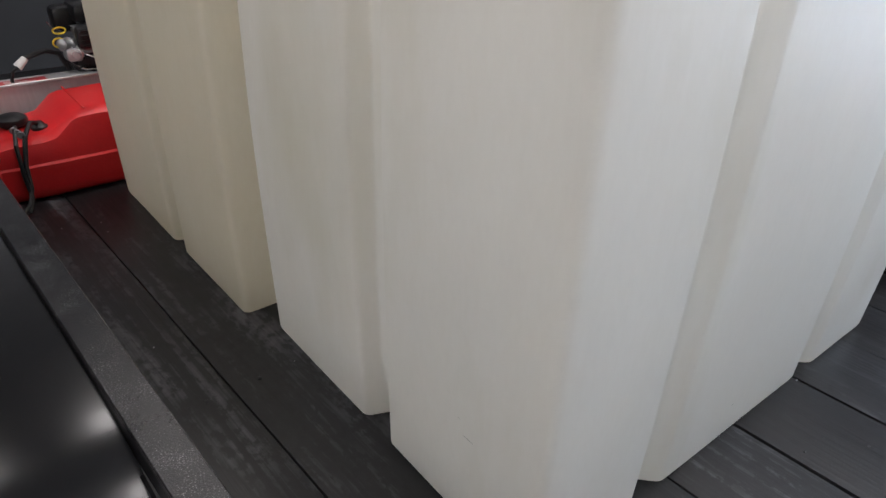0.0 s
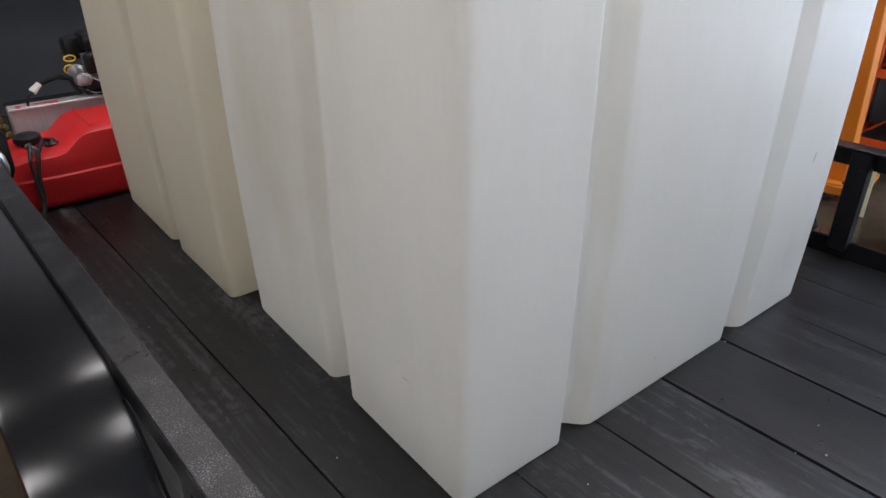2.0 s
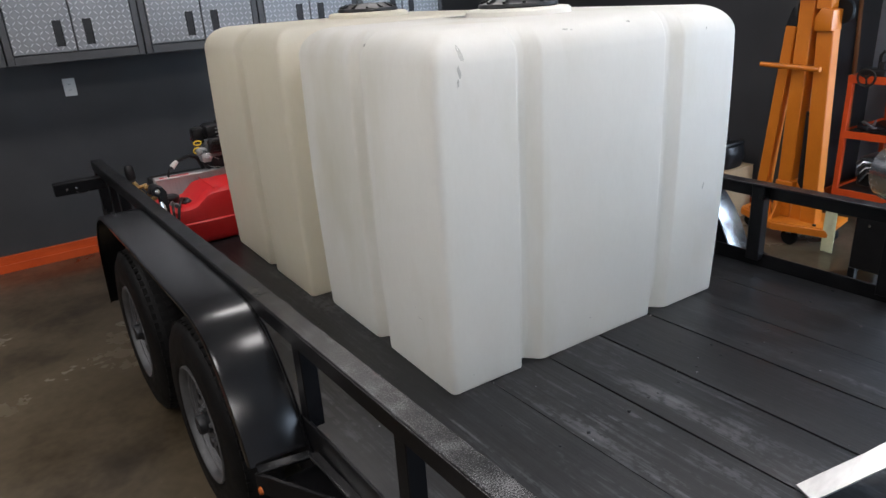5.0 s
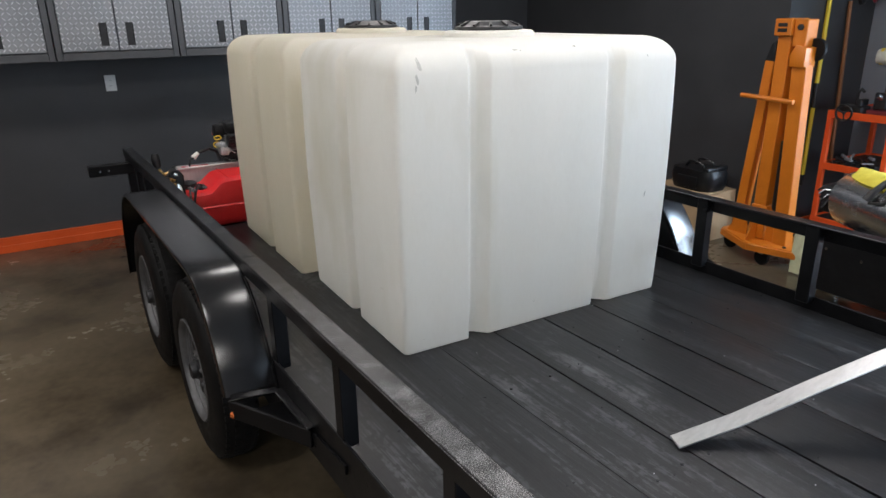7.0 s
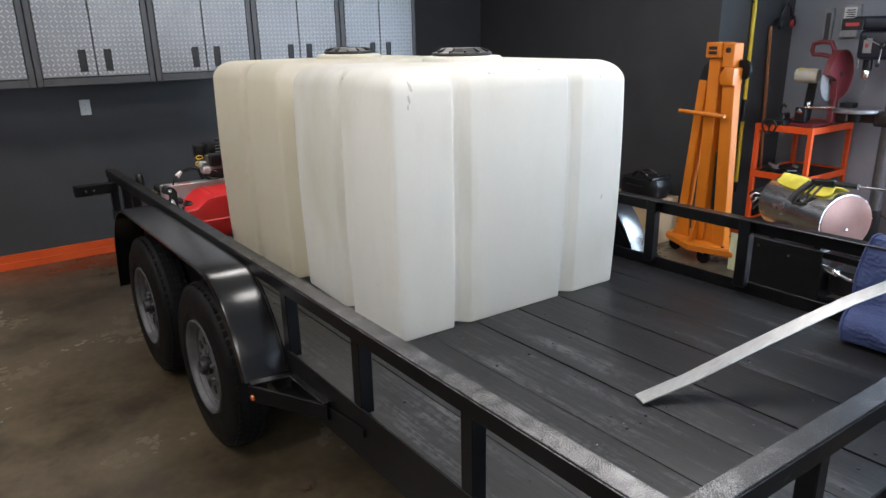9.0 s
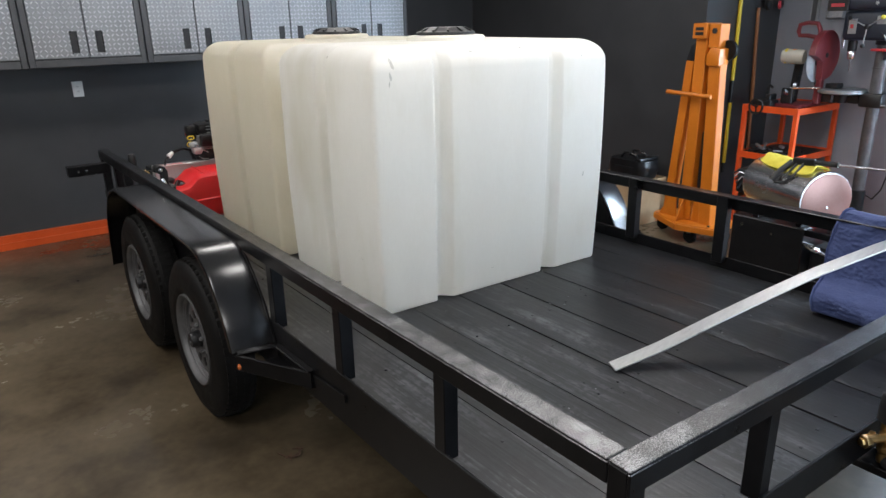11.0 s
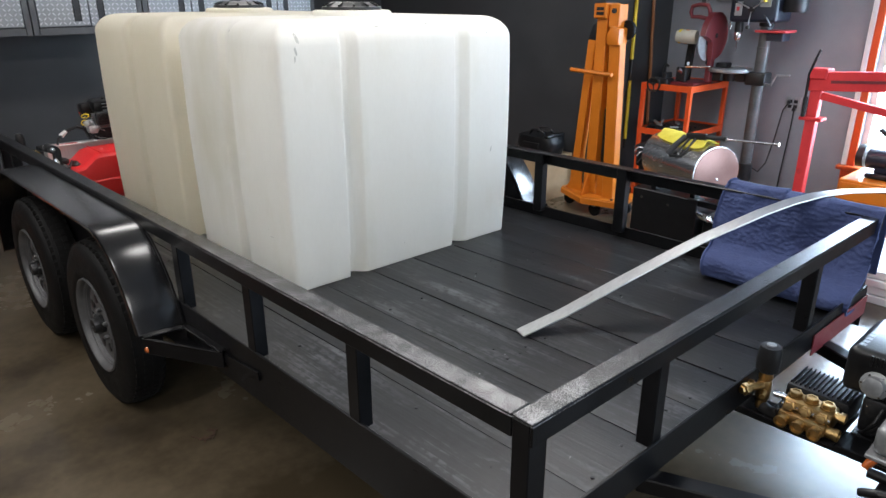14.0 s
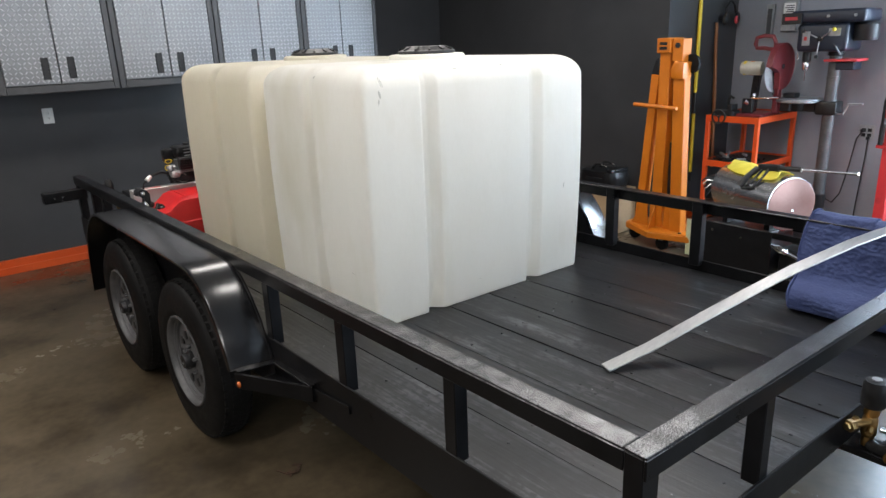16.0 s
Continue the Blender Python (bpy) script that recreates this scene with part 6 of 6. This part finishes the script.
part("tray", slab([(5.50, 0.99), (5.72, 0.99), (5.72, 1.24), (5.50, 1.24)], 1.50, 1.52, bevel=0.004), M["redpaint"], dp, "red steel tray")
part("tray_box", box(5.54, 5.68, 1.02, 1.16, 1.435, 1.499, bevel=0.006), M["blue"], dp)
for z, nm in ((1.36, "clamp_ring"),):
    part(nm, turned((5.6, 1.19, z), (0, 0, 1), ((0.042, 0), (0.052, 0.002), (0.052, 0.02), (0.042, 0.022)), 24), M["rim"], dp)
# electric boxes behind it, and cords
eb = thing("switch_box", (EAST, 1.75, 1.85), "small grey switch box with a white printed label", "switch box")
part("box_body", box(EAST - 0.05, EAST, 1.66, 1.80, 1.74, 2.0, bevel=0.006), M["greymetal"], eb)
part("label", box(EAST - 0.0525, EAST - 0.0505, 1.68, 1.78, 1.87, 1.98), M["white"], eb)
for k in range(5):
    part("label_bar", box(EAST - 0.0535, EAST - 0.0526, 1.69, 1.77 - 0.01 * (k % 3), 1.885 + 0.017 * k, 1.893 + 0.017 * k), M["lid"], eb)
lv = thing("spirit_level", (EAST, 1.93, 1.7), "grey metal channel hanging on the wall", "channel")
part("channel", box(EAST - 0.03, EAST, 1.88, 1.95, 1.68, 1.98, bevel=0.004), M["greymetal"], lv)
part("slot", box(EAST - 0.032, EAST - 0.0305, 1.895, 1.935, 1.72, 1.94), M["frame"], lv)
for nm, pts in (("power_cord", [(EAST - 0.012, 1.02, 0.92), (5.86, 1.05, 0.85), (5.83, 1.07, 0.6), (5.80, 1.10, 0.38), (5.76, 1.14, 0.30), (5.71, 1.18, 0.34), (5.69, 1.2, 0.5), (5.66, 1.2, 0.9), (5.655, 1.2, 1.3)]), ("power_cord", [(EAST - 0.012, 0.97, 0.86), (EAST - 0.02, 0.97, 0.7), (5.85, 0.98, 0.3), (5.85, 0.99, 0.012)])):
    pc = thing(nm, pts[0], "black power cord hanging from the wall outlet", "power cord")
    part("cable", tube(pts, 0.006, 8), M["lid"], pc)
    part("plug", box(pts[0][0] - 0.018, pts[0][0] + 0.002, pts[0][1] - 0.014, pts[0][1] + 0.014, pts[0][2] - 0.014, pts[0][2] + 0.014, bevel=0.004), M["lid"], pc)

# ---- stainless burner unit beside the trailer ----
bu = thing("burner_unit", (4.2, 0.95, 0), "stainless steel burner drum on a black steel frame", "burner")
part("cabinet", box(4.05, 4.36, 0.80, 1.32, 0.10, 0.44, bevel=0.006), M["black"], bu, "black sheet cabinet")
for x in (4.07, 4.34):
    for y in (0.56, 1.30):
        part("leg", box(x - 0.02, x + 0.02, y - 0.02, y + 0.02, 0.0, 0.44 if y < 1 else 0.1, bevel=0.002), M["steel"], bu)
for z in (0.10, 0.40):
    part("frame_rail", box(4.05, 4.09, 0.5805, 0.799, z, z + 0.04, bevel=0.002), M["steel"], bu)
    part("frame_rail", box(4.32, 4.36, 0.5805, 0.799, z, z + 0.04, bevel=0.002), M["steel"], bu)
for y in (0.84, 1.15):
    part("saddle", box(4.08, 4.33, y, y + 0.04, 0.4405, 0.485, bevel=0.003), M["steel"], bu)
DAX = Vector((-0.42, -0.907, 0)).normalized()
DEND = Vector((4.04, 0.69, 0.66))
DSIDE = Vector((DAX.y, -DAX.x, 0))
part("drum", turned(DEND - DAX * 0.64, DAX, ((0.12, 0), (0.17, 0.004), (0.176, 0.012), (0.176, 0.62), (0.183, 0.624), (0.183, 0.638), (0.176, 0.6395)), 56), M["stainless"], bu, "polished stainless drum")
part("end_plate", turned(DEND, DAX, ((0.175, 0), (0.175, 0.004), (0.165, 0.008), (0.02, 0.01)), 48), M["pink"], bu, "pinkish matte end plate")
part("end_nut", turned(DEND + DAX * 0.01 - Vector((0, 0, 0.04)), DAX, ((0.012, 0), (0.012, 0.01), (0.006, 0.012)), 6), M["chrome"], bu)
part("burner_head", box(4.26, 4.46, 1.345, 1.46, 0.54, 0.72, bevel=0.02, seg=2), M["black"], bu)
for k in range(6):
    part("pipe", tube([(4.20 + 0.02 * k, 1.33, 0.72 - 0.02 * k), (4.17 + 0.015 * k, 1.39, 0.73 - 0.02 * k), (4.16 + 0.015 * k, 1.42, 0.70 - 0.025 * k)], 0.007, 8), M["chrome"] if k % 2 else M["darkmetal"], bu)
part("valve", turned((4.03, 0.72, 0.34), (-0.2, -1, -0.2), ((0.02, -0.04), (0.024, 0), (0.018, 0.03), (0.024, 0.04), (0.01, 0.05)), 10), M["chrome"], bu, "bright pipe fittings")
part("pipe", tube([(4.06, 0.80, 0.35), (4.03, 0.72, 0.34), (4.05, 0.62, 0.30), (4.10, 0.58, 0.285)], 0.011, 10), M["chrome"], bu)
part("pump_block", box(4.12, 4.30, 0.60, 0.78, 0.15, 0.32, bevel=0.015), M["lid"], bu)
for y, z in ((1.24, 0.38), (1.02, 0.36)):
    part("screw", turned((4.05, y, z), (-1, 0, 0), ((0.009, 0), (0.009, 0.003)), 12), M["chrome"], bu)

cl = thing("work_gloves", (4.17, 0.98, 0.84), "pair of yellow work gloves lying on the drum", "gloves")
own = bmesh.new()
rows = []
for i in range(26):
    u = i / 25
    row = []
    for j in range(15):
        v = j / 14
        a = radians(55 + 75 * v)
        rad = 0.18 + 0.012 * (0.5 + 0.5 * noise.noise((u * 6, v * 4, 3))) + 0.01 * abs(math.sin(u * 19 + v * 3)) * (0.5 - abs(v - 0.5)) * 2
        edge = 0.3 * math.sin(u * math.pi) ** 0.4 + 0.7
        aa = radians(92) + (a - radians(92)) * edge
        row.append(own.verts.new(DEND - DAX * (0.10 + 0.5 * u + 0.03 * math.sin(v * 5)) - DSIDE * rad * math.cos(aa) + Vector((0, 0, rad * math.sin(aa)))))
    rows.append(row)
for r, s in zip(rows, rows[1:]):
    for k in range(14):
        own.faces.new((r[k], r[k + 1], s[k + 1], s[k]))
bmesh.ops.recalc_face_normals(own, faces=own.faces)
bmesh.ops.solidify(own, geom=own.faces[:], thickness=-0.008)
part("glove", own, M["cloth"], cl, smooth=60)
gun = thing("spray_gun", (4.07, 0.88, 0.85), "black pressure washer gun with a chrome lance", "spray gun")
part("receiver", bar((4.09, 0.96, 0.872), (4.07, 0.80, 0.886), 0.035, 0.045, bevel=0.008), M["lid"], gun)
part("grip", tube([(4.08, 0.96, 0.866), (4.02, 1.0, 0.81), (3.985, 1.03, 0.745)], [0.022, 0.02, 0.024], 10), M["lid"], gun)
part("trigger_guard", tube([(4.07, 0.88, 0.868), (4.0, 0.89, 0.81), (3.975, 0.93, 0.75), (3.98, 1.01, 0.735)], 0.009, 8), M["lid"], gun)
part("trigger", tube([(4.06, 0.92, 0.86), (4.01, 0.94, 0.81), (3.985, 0.96, 0.77)], 0.008, 8), M["lid"], gun)
part("lance_sleeve", tube([(4.07, 0.80, 0.886), (4.06, 0.66, 0.893)], 0.017, 14), M["lid"], gun)
part("lance", tube([(4.06, 0.66, 0.893), (4.05, 0.34, 0.91)], 0.0085, 12), M["chrome"], gun, "chrome lance")
part("nozzle", tube([(4.05, 0.34, 0.91), (4.05, 0.315, 0.912)], 0.010, 12), M["chrome"], gun)
yc = thing("yellow_tag", (4.60, 1.62, 0), "pale yellow rag hanging by the crane foot", "rag")
own = bmesh.new()
rows = [[own.verts.new((4.41 + 0.012 * noise.noise((i, j * 0.3, 0)), 1.60 + 0.011 * j, 0.012 + 0.03 * i + 0.004 * noise.noise((i, j, 3)))) for j in range(8)] for i in range(11)]
for r, s in zip(rows, rows[1:]):
    for k in range(7):
        own.faces.new((r[k], r[k + 1], s[k + 1], s[k]))
bmesh.ops.recalc_face_normals(own, faces=own.faces)
bmesh.ops.solidify(own, geom=own.faces[:], thickness=0.006)
part("rag", own, M["rag"], yc, smooth=60)
mat_ = thing("foam_board", (4.5, 0.85, 0), "flat blue-grey foam board on the floor", "foam board")
part("board", bar((4.30, 0.98, 0.10), (4.72, 0.62, 0.115), 0.24, 0.035, bevel=0.004), M["blue"], mat_)
part("packing", box(4.36, 4.66, 0.66, 0.92, 0.0, 0.085, bevel=0.004), M["white"], mat_, "white packing block")
bk = thing("bucket", (4.45, 0.40, 0), "yellow plastic bucket with a black lid", "bucket")
part("pail", turned((4.45, 0.40, 0.0), (0, 0, 1), ((0.10, 0), (0.105, 0.01), (0.125, 0.22), (0.13, 0.225), (0.13, 0.24)), 32), M["yellow"], bk)
part("bucket_lid", turned((4.45, 0.40, 0.2405), (0, 0, 1), ((0.135, 0), (0.138, 0.008), (0.13, 0.02), (0.05, 0.022)), 32), M["lid"], bk)

# ---- red hoist, bench and floor things by the window ----
rh = thing("engine_hoist", (5.02, 0.53, 0), "red steel engine hoist with a long boom", "hoist")
R_ = M["hoist"]
part("mast", bar((5.02, 0.50, 0.1), (5.02, 0.50, 1.22), 0.072, 0.07, up=(1, 0, 0), bevel=0.005), R_, rh)
part("boom_outer", bar((5.02, 0.55, 1.205), (4.98, -0.75, 1.30), 0.10, 0.13, bevel=0.006), R_, rh)
part("boom_inner", bar((4.966, 0.40, 1.215), (4.926, -0.75, 1.297), 0.006, 0.02, bevel=0.001), M["maroon"], rh, "dark slot along the boom")
part("boom_cap", box(4.95, 5.09, 0.43, 0.555, 1.225, 1.30, bevel=0.01), R_, rh)
part("brace", bar((5.02, 0.46, 1.11), (5.0, -0.6, 0.93), 0.05, 0.05, bevel=0.004), R_, rh)
part("collar", box(4.965, 5.075, 0.42, 0.575, 0.93, 0.955, bevel=0.004), R_, rh)
part("base_rail", bar((5.02, 0.62, 0.10), (5.02, -0.9, 0.10), 0.08, 0.08, bevel=0.005), R_, rh)
part("base_cross", bar((4.72, 0.45, 0.10), (5.32, 0.45, 0.10), 0.08, 0.07, bevel=0.005), R_, rh)
part("release_lever", tube([(4.955, 0.548, 1.05), (4.955, 0.55, 1.26), (4.95, 0.535, 1.31), (4.94, 0.495, 1.43)], 0.010, 8), M["lid"], rh, "black pump lever")
part("jack_body", tube([(4.965, 0.548, 0.956), (4.965, 0.548, 1.10)], 0.016, 14), M["lid"], rh)
for x, y in ((4.76, 0.45), (5.28, 0.45), (5.02, -0.85)):
    part("caster_wheel", turned((x - 0.015, y, 0.04), (1, 0, 0), ((0.034, 0), (0.04, 0.005), (0.04, 0.025), (0.034, 0.03)), 20), M["rubber"], rh)
    part("caster_fork", box(x - 0.022, x + 0.022, y - 0.015, y + 0.015, 0.045, 0.0595, bevel=0.002), M["greymetal"], rh)
ob_ = thing("tool_chest", (5.45, -0.05, 0), "orange steel tool chest under the window", "tool chest")
ch = part("chest_body", box(5.20, 5.78, -0.75, 0.30, 0.03, 0.50, bevel=0.008), M["orange"], ob_)
for z in (0.05, 0.20, 0.35):
    d = part("drawer", box(5.188, 5.1995, -0.73, 0.28, z, z + 0.13, bevel=0.004), M["orange"], ob_)
    part("pull", box(5.18, 5.1875, -0.5, 0.05, z + 0.10, z + 0.115, bevel=0.002), M["lid"], d)
for x in (5.25, 5.72):
    for y in (-0.68, 0.24):
        part("foot", box(x - 0.03, x + 0.03, y - 0.03, y + 0.03, 0.0, 0.0295), M["lid"], ob_)
gr = thing("bench_grinder", (5.42, 0.05, 0.502), "dark blue bench grinder on the tool chest", "grinder")
part("base", box(5.34, 5.50, -0.08, 0.18, 0.501, 0.54, bevel=0.01), M["darkmetal"], gr)
part("motor", tube([(5.42, -0.09, 0.64), (5.42, 0.19, 0.64)], 0.075, 24), M["blue"], gr)
part("pedestal", box(5.37, 5.47, -0.03, 0.13, 0.5405, 0.59, bevel=0.01), M["blue"], gr)
for y in (-0.17, 0.21):
    part("wheel_guard", tube([(5.42, y - 0.0, 0.65), (5.42, y + 0.05, 0.65)], 0.085, 24), M["lid"], gr)
part("lamp_arm", tube([(5.44, 0.05, 0.715), (5.44, 0.07, 0.80), (5.40, 0.15, 0.86)], 0.018, 10), M["lid"], gr)
ws = thing("packing_boards", (4.5, -0.3, 0), "stack of white packing boards on the floor", "packing boards")
for k in range(4):
    part("board", box(4.2 + 0.02 * (k % 2), 4.95 - 0.03 * (k % 3), -0.62 + 0.015 * k, -0.12 + 0.01 * (k % 2), 0.052 * k, 0.052 * k + 0.048, bevel=0.004), M["white"], ws)
rb = thing("red_toolbox", (3.77, -0.05, 0), "red steel toolbox standing beside the trailer", "toolbox")
part("box_body", box(3.36, 4.18, -0.26, 0.16, 0.0, 0.30, bevel=0.008), M["redpaint"], rb)
part("box_lid", box(3.355, 4.185, -0.265, 0.165, 0.301, 0.36, bevel=0.015, seg=2), M["black"], rb, "black hinged lid")
part("latch", box(3.70, 3.78, -0.272, -0.2655, 0.27, 0.33, bevel=0.003), M["chrome"], rb)
part("handle", tube([(3.6, -0.05, 0.358), (3.61, -0.05, 0.39), (3.89, -0.05, 0.39), (3.9, -0.05, 0.358)], 0.009, 8), M["chrome"], rb)

# ---- floor at the left ----
LAY = Matrix.Identity(4)
cr = thing("red_dolly", (-0.75, 2.35, 0), "red steel dolly frame on swivel casters", "dolly", -1.8, to=(-0.700, 2.420, 0), size=0.957)
part("frame_rail", bar((-0.53, 2.27, 0.105), (-1.25, 2.27, 0.105), 0.05, 0.045, bevel=0.004), M["redpaint"], cr)
part("frame_rail", bar((-1.25, 2.245, 0.105), (-1.25, 3.0, 0.105), 0.05, 0.045, bevel=0.004), M["redpaint"], cr)
part("frame_rail", bar((-0.86, 3.0, 0.105), (-1.275, 3.0, 0.105), 0.05, 0.045, bevel=0.004), M["redpaint"], cr)
for x, y in ((-0.56, 2.27), (-0.89, 3.0), (-1.25, 2.27), (-1.25, 3.0)):
    fk = part("caster_fork", slab([(y - 0.025, 0.081), (y + 0.025, 0.081), (y + 0.012, 0.03), (y - 0.012, 0.03)], x - 0.02, x + 0.02, "x"), M["greymetal"], cr)
    part("caster_wheel", turned((x - 0.026, y, 0.036), (1, 0, 0), ((0.03, 0), (0.036, 0.005), (0.036, 0.047), (0.03, 0.052), (0.008, 0.054)), 24), M["maroon"], fk)
part("tie_wire", tube([(-0.53, 2.25, 0.10), (-0.49, 2.22, 0.105), (-0.46, 2.2, 0.12)], 0.004, 6), M["greymetal"], cr)
random.seed(21)
lf = thing("dry_leaves", (0.562, 1.093, 0), "few dry brown leaves and twigs on the concrete", "leaves", kind="stuff")
own = None
for k in range(9):
    x, y, a = 0.562 + random.uniform(-0.05, 0.05), 1.093 + random.uniform(-0.03, 0.03), random.uniform(0, 3.1)
    own = bar((x, y, 0.003 + 0.001 * k), (x + 0.045 * math.cos(a), y + 0.045 * math.sin(a), 0.004 + 0.0015 * k), 0.007, 0.003, bm=own)
part("leaf", own, M["dryleaf"], lf, smooth=0)
random.seed(31)
deb = thing("deck_debris", (1.6, 0.3, DECK), "scattered pale crumbs and dark chips on the deck", "debris", SKEW, kind="stuff")
own = None
for k in range(50):
    x, y = random.uniform(0.68, 2.6), random.uniform(-0.5, 0.95)
    s = random.uniform(0.0008, 0.0026)
    own = box(x - s, x + s * 1.5, y - s, y + s, DECK + 0.0035, DECK + 0.0045 + s * 0.6, bm=own)
part("crumbs", own, M["darkmetal"], deb, smooth=0)
own = None
for k in range(46):
    x, y = random.uniform(0.64, 2.6), random.choice((random.uniform(-0.5, 0.95), random.uniform(0.95, 3.4)))
    s = random.uniform(0.0007, 0.0019)
    own = box(x - s, x + s * 1.4, y - s, y + s, DECK + 0.0035, DECK + 0.0045 + s * 0.6, bm=own)
part("pale_crumbs", own, M["disc"], deb, smooth=0)
